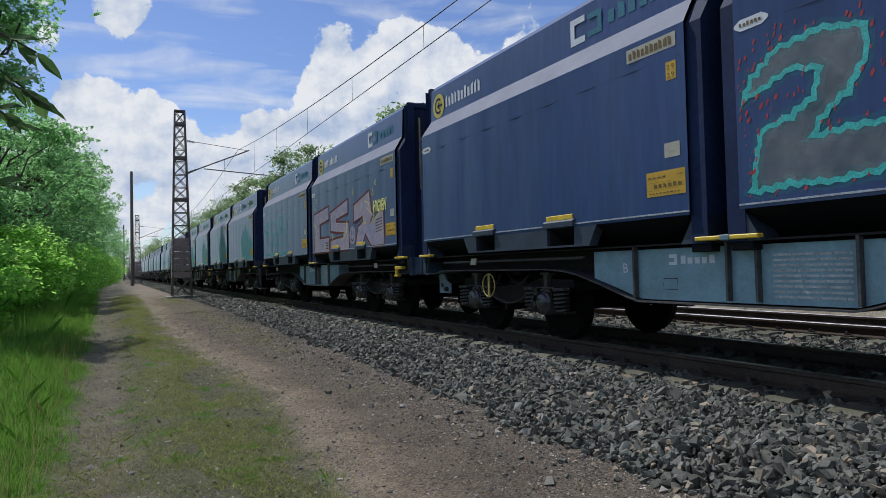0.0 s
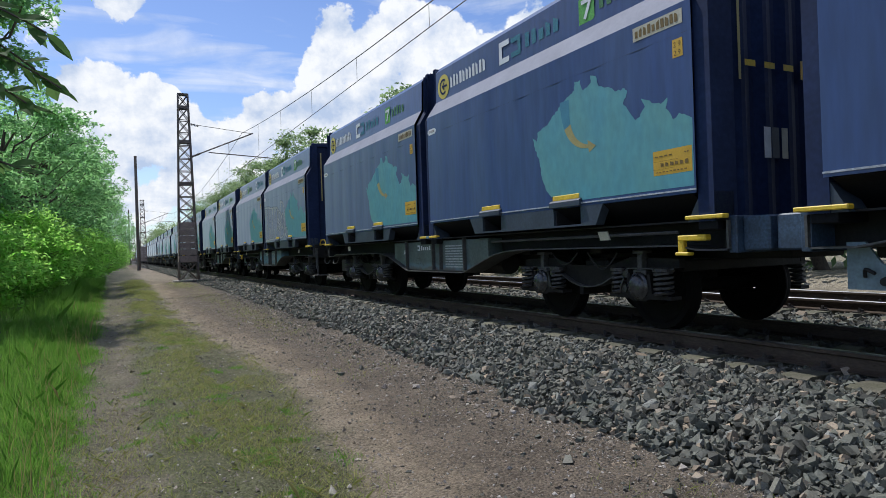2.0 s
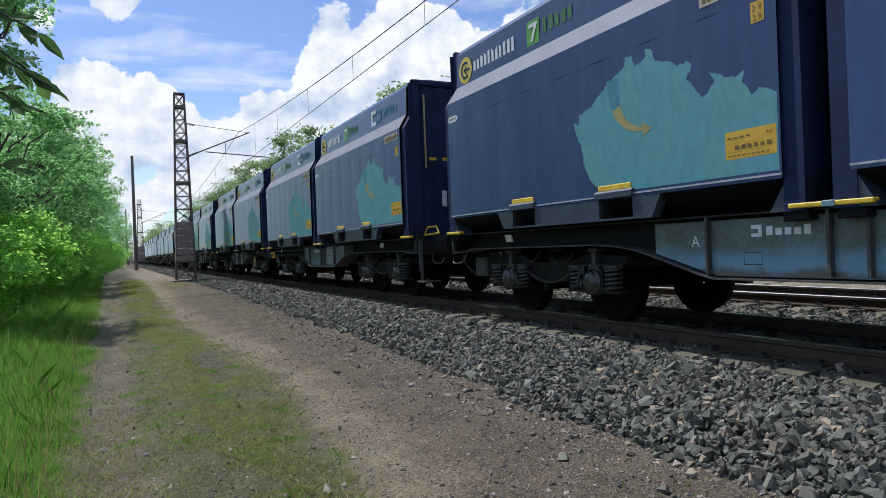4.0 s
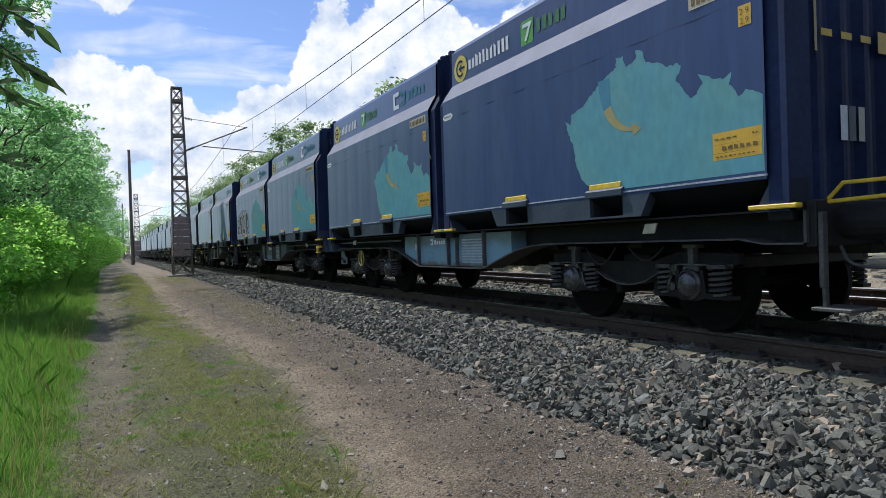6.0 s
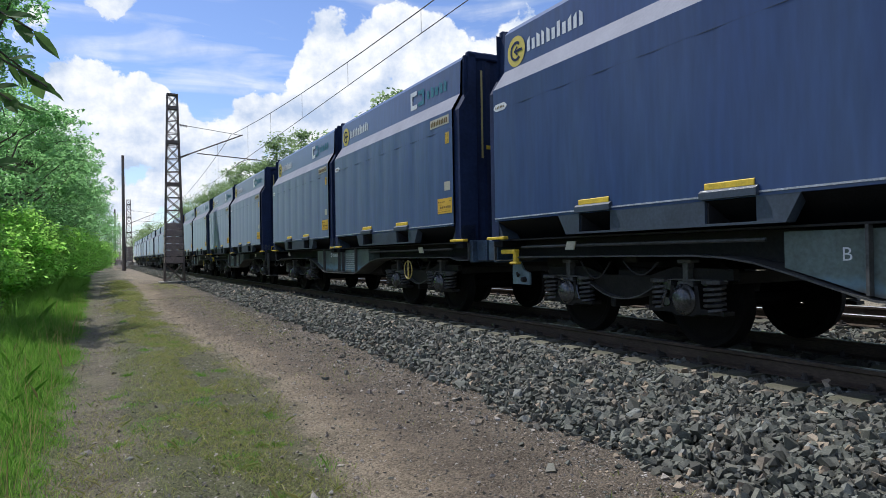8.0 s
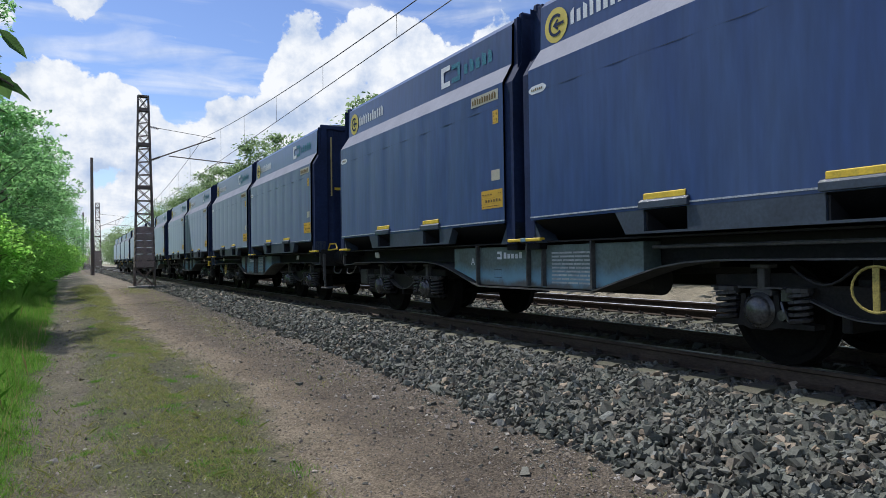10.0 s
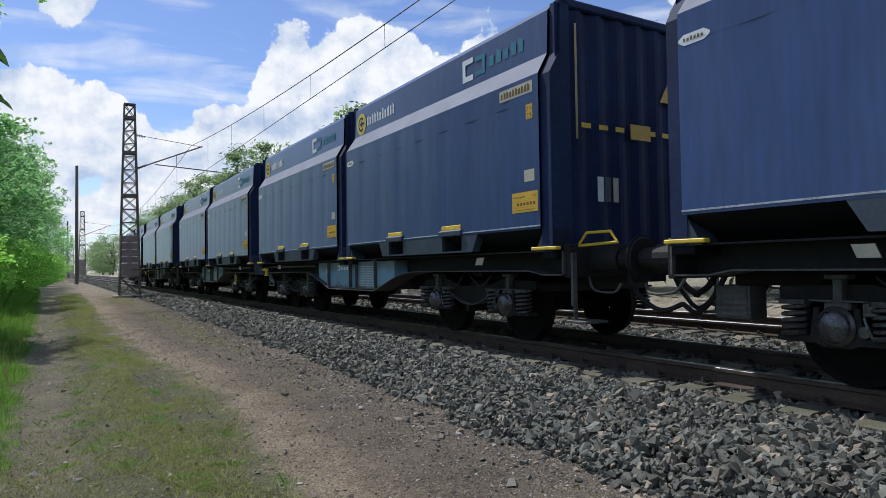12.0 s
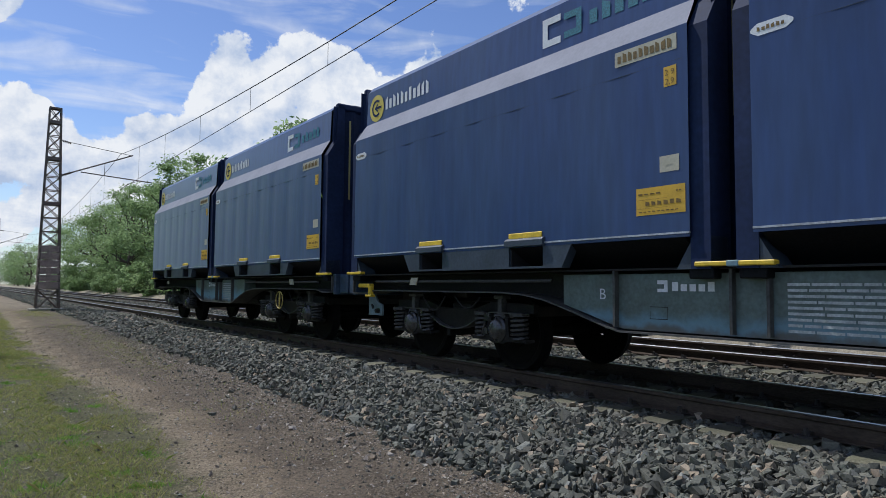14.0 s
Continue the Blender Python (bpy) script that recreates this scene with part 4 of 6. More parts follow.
def build_container(kind):
    """A tall hopper-type bulk container. kind: 'plain', 'c_first' or 'seven_first' tells the prints on its side."""
    rng = random.Random({"plain": 3, "c_first": 4, "seven_first": 5}[kind])
    c = empty("bulk_container")
    xs = 1.45
    for s in (-1, 1):
        # side panel with shallow upright waves
        cols, rows = 72, [(0.29, 0.0), (0.33, 0.0), (0.42, 1.0), (1.2, 1.0), (1.99, 1.0), (2.06, 0.3), (2.105, 0.0)]
        vs, fs = [], []
        for z, k in rows:
            for i in range(cols + 1):
                y = -PANEL + 2 * PANEL * i / cols
                wave = max(0.0, math.sin(2 * math.pi * (y + 0.2) / 0.715)) * 0.0045
                if kind == "plain":
                    wave *= 1.3
                edge = min(1.0, (PANEL - abs(y)) / 0.2)
                vs.append((s * (xs - k * edge * wave), y, z))
        for r in range(len(rows) - 1):
            for i in range(cols):
                q = (r * (cols + 1) + i, r * (cols + 1) + i + 1, (r + 1) * (cols + 1) + i + 1, (r + 1) * (cols + 1) + i)
                fs.append(q if s > 0 else q[::-1])
        mesh_object("side_panel", vs, fs, M["blue"], c, smooth=True)
        # sloping pale stripe and the band above it
        bm = bmesh.new()
        for z0, x0, z1, x1, y0 in ((2.105, xs, 2.37, xs - 0.17, PANEL),):
            v = [bm.verts.new(p) for p in ((s * x0, -y0, z0), (s * x0, y0, z0), (s * x1, y0 - 0.03, z1), (s * x1, -y0 + 0.03, z1))]
            bm.faces.new(v if s > 0 else v[::-1])
        part("stripe", bm, M["stripe"], c, "pale grey sloping stripe")
        bm = bmesh.new()
        v = [bm.verts.new(p) for p in ((s * (xs - 0.17), -PANEL + 0.03, 2.37), (s * (xs - 0.17), PANEL - 0.03, 2.37), (s * (xs - 0.19), PANEL - 0.03, 2.89), (s * (xs - 0.19), -PANEL + 0.03, 2.89))]
        bm.faces.new(v if s > 0 else v[::-1])
        w = [bm.verts.new(p) for p in ((s * (xs - 0.19), -PANEL + 0.03, 2.89), (s * (xs - 0.19), PANEL - 0.03, 2.89), (s * (xs - 0.27), PANEL - 0.03, 2.98), (s * (xs - 0.27), -PANEL + 0.03, 2.98))]
        bm.faces.new(w if s > 0 else w[::-1])
        part("upper_band", bm, M["blue"], c)
        # worn rim line, fork beam, pockets with yellow lips
        part("bottom_rim", box(s * xs - 0.008, s * xs + 0.008, -PANEL, PANEL, 0.318, 0.334), M["rim"], c, "pale worn edge line")
        part("sheet_seam", box(s * (xs - 0.012), s * xs, -PANEL + 0.05, PANEL - 0.05, 1.813, 1.816), M["beam_edge"], c)
        bm = bmesh.new()
        lo, hi = 0.06, 0.29
        sl = lo + 0.022
        add_prism(bm, [(-1.43, lo), (1.33, lo), (1.47, hi), (1.09, hi), (1.09, sl), (0.58, sl), (0.58, hi), (-0.65, hi), (-0.65, sl), (-1.17, sl), (-1.17, hi), (-1.56, hi)], 0, s * (xs - 0.12), s * xs)
        part("fork_beam", bm, M["beam_edge"], c, "grey-blue steel fork beam")
        for a, b in ((-1.17, -0.65), (0.58, 1.09)):
            bm = bmesh.new()
            add_box(bm, s * (xs - 0.6), s * (xs - 0.03), a + 0.004, a + 0.02, lo + 0.024, hi)
            add_box(bm, s * (xs - 0.6), s * (xs - 0.03), b - 0.02, b - 0.004, lo + 0.024, hi)
            add_box(bm, s * (xs - 0.6), s * (xs - 0.58), a + 0.02, b - 0.02, lo + 0.024, hi)
            # pocket walls coloured black to give the opening its shade
            part("fork_pocket", bm, M["spray_and_shade_black"], c, "open fork pocket with its inner shade painted black")
            bm = bmesh.new()
            add_prism(bm, [(s * xs, 0.30), (s * (xs + 0.045), 0.30), (s * (xs + 0.045), 0.36), (s * (xs + 0.012), 0.385), (s * xs, 0.385)], 1, a - 0.03, b + 0.03)
            part("pocket_lip", bm, M["beam_edge"], c)
            bm = bmesh.new()
            add_prism(bm, [(s * xs, 0.387), (s * (xs + 0.014), 0.387), (s * (xs + 0.012), 0.437), (s * xs, 0.445)], 1, a + 0.01, b - 0.01)
            part("lip_plate", bm, M["yellow"], c, "yellow painted plate")
        # posts at both ends, set back from the panel
        for e in (-1, 1):
            bm = bmesh.new()
            o = [(s * 1.41, 0.02), (s * 1.41, 2.085), (s * 1.25, 2.35), (s * 1.23, 2.96), (s * 1.10, 2.96), (s * 1.10, 0.02)]
            add_prism(bm, o, 1, e * (PANEL - 0.02), e * 3.02)
            part("corner_post", bm, M["blue_end_shade"], c)
            bm = bmesh.new()
            add_prism(bm, [(e * 2.70, 0.02), (e * 3.02, 0.02), (e * 3.02, 0.29), (e * 2.86, 0.29)], 0, s * 1.15, s * 1.40)
            part("corner_foot", bm, M["beam_edge"], c)
    for e in (-1, 1):
        bm = bmesh.new()
        end_wall(bm, e * 2.99, e)
        bmesh.ops.recalc_face_normals(bm, faces=bm.faces)
        if (bm.faces[:] and bm.faces[0].normal.y * e < 0):
            for f in bm.faces:
                f.normal_flip()
        # shade of the end faces is in this darker blue
        part("end_wall", bm, M["blue_end_shade"], c, "dark blue corrugated end wall")
        part("end_rail", box(-1.24, 1.24, e * 2.93, e * 3.02, 2.89, 3.00, 0.02), M["blue_end_shade"], c)
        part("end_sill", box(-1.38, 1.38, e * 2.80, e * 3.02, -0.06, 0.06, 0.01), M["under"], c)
    bm = bmesh.new()
    add_prism(bm, [(-1.18, 2.96), (-0.9, 3.03), (0.9, 3.03), (1.18, 2.96), (1.18, 2.91), (-1.18, 2.91)], 1, -2.93, 2.93)
    part("roof", bm, M["blue_end_shade"], c)
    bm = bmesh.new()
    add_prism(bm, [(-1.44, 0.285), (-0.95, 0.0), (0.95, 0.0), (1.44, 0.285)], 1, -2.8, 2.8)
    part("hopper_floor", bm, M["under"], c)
    # prints on the side that the path sees
    X = -xs - 0.0028
    XU = -(xs - 0.1795)
    bm = bmesh.new()
    flat(bm, [(2.53 + 0.205 * math.cos(a), 2.585 + 0.205 * math.sin(a)) for a in [i * math.pi / 14 for i in range(28)]], XU - 0.012)
    part("round_logo", bm, M["logo_yellow"], c, "yellow round emblem")
    bm = bmesh.new()
    ribbon(bm, [(2.53 + 0.115 * math.cos(a), 2.585 + 0.115 * math.sin(a)) for a in [radians(235 + i * 12.5) for i in range(21)]], 0.035, XU - 0.016)
    ribbon(bm, [(2.55, 2.585), (2.40, 2.585)], 0.035, XU - 0.017)
    ribbon(bm, [(2.50, 2.635), (2.56, 2.585), (2.50, 2.535)], 0.028, XU - 0.0175)
    part("logo_mark", bm, M["blue_end_shade"], c)
    bm = bmesh.new()
    bars(bm, 2.28, 1.12, 2.51, 2.70, XU - 0.008, 11, rng, 0.32)
    tagged(part("word_print", bm, M["white"], c, "white lettering as bars"), kind="stuff")

    def square_logo(y):
        b1, b2 = bmesh.new(), bmesh.new()
        ribbon(b1, [(y - 0.24, 2.74), (y - 0.04, 2.74), (y - 0.04, 2.50), (y - 0.24, 2.50)], 0.075, XU - 0.010)
        part("square_logo", b1, M["white"], c, "white bracket emblem")
        ribbon(b2, [(y - 0.34, 2.72), (y - 0.52, 2.72), (y - 0.52, 2.52), (y - 0.34, 2.52)], 0.07, XU - 0.010)
        part("square_logo_half", b2, M["logo_teal"], c)
        b3 = bmesh.new()
        bars(b3, y - 0.66, y - 1.45, 2.53, 2.72, XU - 0.008, 5, rng, 0.3)
        part("faded_word", b3, M["logo_teal"], c, "faded teal lettering as bars")

    def green_logo(y):
        b1 = bmesh.new()
        flat(b1, [(y, 2.45), (y, 2.74), (y - 0.03, 2.77), (y - 0.28, 2.77), (y - 0.28, 2.48), (y - 0.25, 2.45)], XU - 0.008)
        part("green_logo", b1, M["logo_green"], c, "green square emblem")
        b2 = bmesh.new()
        ribbon(b2, [(y - 0.07, 2.70), (y - 0.22, 2.70), (y - 0.12, 2.51)], 0.05, XU - 0.014)
        part("green_logo_figure", b2, M["white"], c)
        b3 = bmesh.new()
        bars(b3, y - 0.36, y - 1.0, 2.53, 2.71, XU - 0.008, 5, rng, 0.3)
        part("faded_word", b3, M["faded_green"], c, "faded green lettering as bars")

    if kind == "plain":
        square_logo(-1.0)
    elif kind == "c_first":
        square_logo(0.75)
        green_logo(-1.05)
    else:
        green_logo(0.85)
        square_logo(-1.0)
    # small plates
    def plate(name, y0, y1, z0, z1, mat, ink, lines, label):
        p = mesh_object(name, [(X, y0, z0), (X, y1, z0), (X, y1, z1), (X, y0, z1)], [(0, 1, 2, 3)], mat, c, label)
        bm = bmesh.new()
        for (a0, a1, b0, b1, n) in lines:
            bars(bm, y0 + (y1 - y0) * a0, y0 + (y1 - y0) * a1, z0 + (z1 - z0) * b0, z0 + (z1 - z0) * b1, X - 0.003, n, rng, 0.25)
        part("print", bm, ink, p)
        return p

    plate("number_plate", -2.11, -2.76, 1.91, 2.05, M["cream"], M["sticker_ink"], [(0.05, 0.95, 0.2, 0.85, 10)], "cream plate with dark number bars")
    p = mesh_object("height_plate", [(X, -2.63, 1.60), (X, -2.755, 1.60), (X, -2.755, 1.775), (X, -2.63, 1.775)], [(0, 1, 2, 3)], M["sticker"], c, "yellow height plate reading 29")
    lettering("height_figure", "2 9", 0.075, M["sticker_ink"], p, (X - 0.003, -2.642, 1.697))
    lettering("height_figure", "2,9", 0.075, M["sticker_ink"], p, (X - 0.003, -2.644, 1.617))
    if kind == "plain":
        plate("small_plate", -2.58, -2.77, 0.86, 1.00, M["cream"], M["cream"], [(0.3, 0.7, 0.4, 0.6, 2)], "small dull cream plate")
    plate("data_plate", -2.335, -2.825, 0.50, 0.742, M["sticker"], M["sticker_ink"], [(0.05, 0.55, 0.74, 0.80, 4), (0.82, 0.95, 0.76, 0.82, 2), (0.2, 0.95, 0.34, 0.50, 6), (0.0, 1.0, 0.56, 0.57, 1), (0.0, 1.0, 0.24, 0.25, 1), (0.06, 0.9, 0.10, 0.15, 9)], "orange-yellow data plate with printed lines")
    bm = bmesh.new()
    flat(bm, [(2.69 + 0.15 * math.cos(a) ** 3 * 0.4 + (0.105 if math.cos(a) > 0 else -0.105) * (abs(math.cos(a)) > 0.01), 1.845 + 0.05 * math.sin(a)) for a in [i * math.pi / 10 + 0.05 for i in range(20)]], X)
    p = part("oval_label", bm, M["white"], c, "small white oval label")
    bm = bmesh.new()
    bars(bm, 2.80, 2.58, 1.83, 1.865, X - 0.003, 6, rng, 0.3)
    part("print", bm, M["sticker_ink"], p)
    # marks on the end wall that faces the path
    Y = -3.008
    def end_mark(name, x0, x1, z0, z1, mat, label):
        return mesh_object(name, [(x0, Y, z0), (x1, Y, z0), (x1, Y, z1), (x0, Y, z1)], [(0, 1, 2, 3)], mat, c, label)
    end_mark("hazard_strip", -1.01, -0.975, 1.35, 2.72, M["arrow"], "narrow ochre strip")
    for i in range(6):
        if i != 3:
            end_mark("hazard_dash", -0.92 + 0.28 * i, -0.77 + 0.28 * i, 1.49, 1.55, M["yellow"], "yellow dash")
    end_mark("warning_plate", -0.10, 0.26, 1.42, 1.61, M["sticker"], "yellow warning plate")
    mesh_object("warning_triangle", [(0.45, Y, 1.95), (0.75, Y, 1.95), (0.60, Y, 2.20)], [(0, 1, 2)], M["sticker"], c, "yellow warning triangle")
    for x0, x1, mat in ((-0.68, -0.58, "white"), (-0.56, -0.46, "beam_edge"), (-0.42, -0.33, "cream")):
        end_mark("end_label", x0, x1, 0.62, 0.92, M[mat], "narrow white label")
    if kind != "plain":
        add_map(c, X)
    return c


def add_map(c, X):
    """A teal country outline over the panel's forward half, with an ochre arrow."""
    rng = random.Random(11)
    key = [(-2.84, 0.36), (-0.80, 0.36), (-0.72, 0.42), (-0.60, 0.46), (-0.50, 0.56), (-0.44, 0.68), (-0.40, 0.92), (-0.30, 1.10), (-0.26, 1.24), (-0.34, 1.17), (-0.38, 1.28), (-0.58, 1.35),
           (-0.74, 1.45), (-0.99, 1.59), (-1.14, 1.65), (-1.13, 1.75), (-1.24, 1.73), (-1.28, 1.60), (-1.42, 1.65), (-1.43, 1.74), (-1.52, 1.71), (-1.56, 1.59), (-1.71, 1.54), (-1.84, 1.47),
           (-1.96, 1.48), (-2.00, 1.43), (-1.94, 1.32), (-2.03, 1.20), (-2.11, 1.10), (-2.24, 1.21), (-2.20, 1.32), (-2.35, 1.24), (-2.46, 1.21), (-2.55, 1.24), (-2.53, 1.14), (-2.62, 1.02),
           (-2.69, 1.06), (-2.84, 0.99)]
    pts = []
    for (a, b), (a2, b2) in zip(key, key[1:]):
        k = 1 if abs(b - b2) < 1e-6 else max(2, int(math.hypot(a2 - a, b2 - b) / 0.03))
        for i in range(k):
            t = i / k
            j = 0.0 if k == 1 else 0.012
            pts.append((a + (a2 - a) * t + rng.uniform(-j, j), max(0.36, b + (b2 - b) * t + rng.uniform(-j, j))))
    pts.append(key[-1])
    bm = bmesh.new()
    flat(bm, pts, X + 0.0012)
    bmesh.ops.triangulate(bm, faces=bm.faces[:])
    part("map_print", bm, M["map"], c, "teal country outline print")
    # a tapering arrow that bends down and forwards, teal at its root
    def spine(t):
        return (-0.94 - 0.43 * t ** 2.2, 1.56 - 0.60 * (1 - max(0.0, 1 - t) ** 1.7)), 0.070 * (1 - t) + 0.018
    for name, a, b, mat, label in (("arrow_root", 0, 5, "map_deep", "deep teal arrow root"), ("arrow_print", 5, 14, "arrow", "faded ochre curved arrow")):
        bm = bmesh.new()
        rows = []
        for i in range(a, b + 1):
            (y, z), w = spine(i / 14)
            (y2, z2), _ = spine(i / 14 + 0.02)
            d = Vector((y2 - y, z2 - z)).normalized()
            rows.append(((y - d.y * w, z + d.x * w), (y + d.y * w, z - d.x * w)))
        for p, q in zip(rows, rows[1:]):
            flat(bm, [p[0], q[0], q[1], p[1]], X - 0.0008)
        if b == 14:
            (y, z), _ = spine(1.0)
            flat(bm, [(y + 0.03, z + 0.075), (y - 0.11, z - 0.01), (y + 0.01, z - 0.075)], X - 0.0012)
        part(name, bm, M[mat], c, label)


# ---- wagons ----
def coil(bm, x, y, z0, z1, r=0.075, w=0.016, turns=5):
    n = turns * 10
    pts = [(x + r * math.cos(2 * math.pi * i / 10), y + r * math.sin(2 * math.pi * i / 10), z0 + (z1 - z0) * i / n) for i in range(n + 1)]
    add_tube(bm, pts, w, 5)


def build_wheelset(parent, y):
    ws = empty("wheelset")
    ws.parent, ws.location = parent, (0, y, 0.46)
    prof = [(0.0, 0.18), (0.09, 0.18), (0.09, 0.12), (0.06, 0.14), (0.045, 0.37), (0.07, 0.40), (0.07, 0.455), (0.0, 0.465), (-0.04, 0.485), (-0.062, 0.485), (-0.065, 0.40), (-0.03, 0.37), (-0.03, 0.15), (-0.06, 0.14), (-0.06, 0.11)]
    for s in (-1, 1):
        bm = bmesh.new()
        n = 28
        rings = [[bm.verts.new((s * (0.75 + px), r * math.cos(2 * math.pi * i / n), r * math.sin(2 * math.pi * i / n))) for i in range(n)] for px, r in prof]
        for a, b in zip(rings, rings[1:]):
            for i in range(n):
                bm.faces.new((a[i], b[i], b[(i + 1) % n], a[(i + 1) % n]))
        bmesh.ops.recalc_face_normals(bm, faces=bm.faces[:])
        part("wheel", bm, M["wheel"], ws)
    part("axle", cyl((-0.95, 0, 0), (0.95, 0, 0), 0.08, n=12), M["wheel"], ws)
    return ws


def build_bogie(wagon, y):
    b = empty("bogie")
    b.parent, b.location = wagon, (0, y, 0)
    tagged(b, "grimy two-axle bogie with coil springs, coloured darker for shade")
    for s in (-1, 1):
        x0, x1 = s * 0.95, s * 1.03
        low = [(-1.42, 0.70), (-0.74, 0.70), (-0.62, 0.665), (-0.46, 0.59), (-0.30, 0.515), (-0.14, 0.475), (0.0, 0.465), (0.14, 0.475), (0.30, 0.515), (0.46, 0.59), (0.62, 0.665), (0.74, 0.70), (1.42, 0.70)]
        web = [(-1.42, 0.80), (-0.7, 0.82), (-0.35, 0.72), (0.35, 0.72), (0.7, 0.82), (1.42, 0.80)]
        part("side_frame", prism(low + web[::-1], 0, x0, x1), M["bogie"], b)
        # the frame's lower lip, a broad bent strip
        bm = bmesh.new()
        for (ya, za), (yb, zb) in zip(low, low[1:]):
            v = [bm.verts.new(p) for p in ((x0, ya, za), (s * 1.11, ya, za), (s * 1.11, yb, zb), (x0, yb, zb), (x0, ya, za - 0.014), (s * 1.11, ya, za - 0.014), (s * 1.11, yb, zb - 0.014), (x0, yb, zb - 0.014))]
            for q in ((0, 1, 2, 3), (7, 6, 5, 4), (1, 5, 6, 2)):
                bm.faces.new([v[i] for i in q])
        bmesh.ops.recalc_face_normals(bm, faces=bm.faces[:])
        part("frame_flange", bm, M["frame_edge"], b, "dusty lower lip of the frame")
        for a in (-0.92, 0.92):
            o = 1 if a > 0 else -1
            # axle box: a rounded barrel with a bolted, domed lid
            bm = bmesh.new()
            lathe = ((0.98, 0.132), (1.12, 0.132), (1.122, 0.148), (1.142, 0.148), (1.145, 0.125), (1.17, 0.120), (1.195, 0.100), (1.211, 0.066), (1.218, 0.030), (1.220, 0.003))
            turned = [[bm.verts.new((s * px, a + r * math.cos(2 * math.pi * i / 18), 0.50 + r * 1.06 * math.sin(2 * math.pi * i / 18))) for i in range(18)] for px, r in lathe]
            for p, q in zip(turned, turned[1:]):
                for i in range(18):
                    bm.faces.new((p[i], q[i], q[(i + 1) % 18], p[(i + 1) % 18]))
            bmesh.ops.recalc_face_normals(bm, faces=bm.faces[:])
            part("axle_box", bm, M["axle_box"], b, "worn rounded axle box with a domed lid", smooth=True)
            # saddle: arms that dip on both sides of the box and carry the springs
            bm = bmesh.new()
            arm = [(-0.17, 0.64), (-0.20, 0.42), (-0.47, 0.40), (-0.47, 0.362), (-0.16, 0.362), (-0.10, 0.335), (0.10, 0.335), (0.16, 0.362), (0.47, 0.362), (0.47, 0.40), (0.20, 0.42), (0.17, 0.64), (0.13, 0.64), (0.12, 0.40), (-0.12, 0.40), (-0.13, 0.64)]
            add_prism(bm, [(a + p, q) for p, q in arm], 0, s * 0.98, s * 1.13)
            part("spring_saddle", bm, M["bogie"], b)
            # horn post with a cap above the box
            bm = bmesh.new()
            add_box(bm, s * 1.01, s * 1.11, a - 0.035, a + 0.035, 0.63, 0.88, 0.008)
            add_box(bm, s * 0.99, s * 1.13, a - 0.085, a + 0.085, 0.86, 0.90, 0.008)
            add_box(bm, s * 0.99, s * 1.12, a - 0.10, a + 0.10, 0.62, 0.68, 0.012)
            part("horn_post", bm, M["frame_edge"], b, "dusty horn post above the axle box")
            for d, r in ((0.335 * o, 0.092), (-0.335 * o, 0.078)):
                bm = bmesh.new()
                coil(bm, s * 1.09, a + d, 0.405, 0.665, r, 0.020, 5)
                add_cyl(bm, (s * 1.09, a + d, 0.662), (s * 1.09, a + d, 0.70), r + 0.03, n=12)
                part("coil_spring", bm, M["spring"], b)
            # damper cap and its link on the inner side
            bm = bmesh.new()
            add_cyl(bm, (s * 1.06, a - 0.21 * o, 0.47), (s * 1.15, a - 0.21 * o, 0.47), 0.05, 0.045, 10)
            add_tube(bm, [(s * 1.15, a - 0.21 * o, 0.58), (s * 1.16, a - 0.24 * o, 0.50), (s * 1.15, a - 0.27 * o, 0.42)], 0.014, 5)
            add_box(bm, s * 1.0, s * 1.12, a - 0.29 * o, a - 0.18 * o, 0.58, 0.69, 0.01)
            part("damper", bm, M["axle_box"], b)
        for p0, drop in ((-0.62, 0.20), (0.10, 0.15)):
            pts = [(s * 1.15, p0 + 0.065 * i, 0.88 - drop * math.sin(math.pi * i / 8)) for i in range(9)]
            part("brake_hose", tube(pts, 0.011, 5), M["rubber"], b)
    bm = bmesh.new()
    for a in (-0.34, 0.26):
        add_box(bm, -0.95, 0.95, a, a + 0.08, 0.34, 0.60, 0.012)
    part("brake_beam", bm, M["frame"], b)
    part("bolster", box(-0.95, 0.95, -0.22, 0.22, 0.52, 0.80, 0.03), M["bogie"], b)
    part("end_beam", box(-0.95, 0.95, -1.42, -1.34, 0.66, 0.78, 0.01), M["bogie"], b)
    part("end_beam", box(-0.95, 0.95, 1.34, 1.42, 0.66, 0.78, 0.01), M["bogie"], b)
    part("centre_pivot", cyl((0, 0, 0.80), (0, 0, 0.93), 0.25, n=16), M["bogie"], b)
    return b, [build_wheelset(b, -0.92), build_wheelset(b, 0.92)]


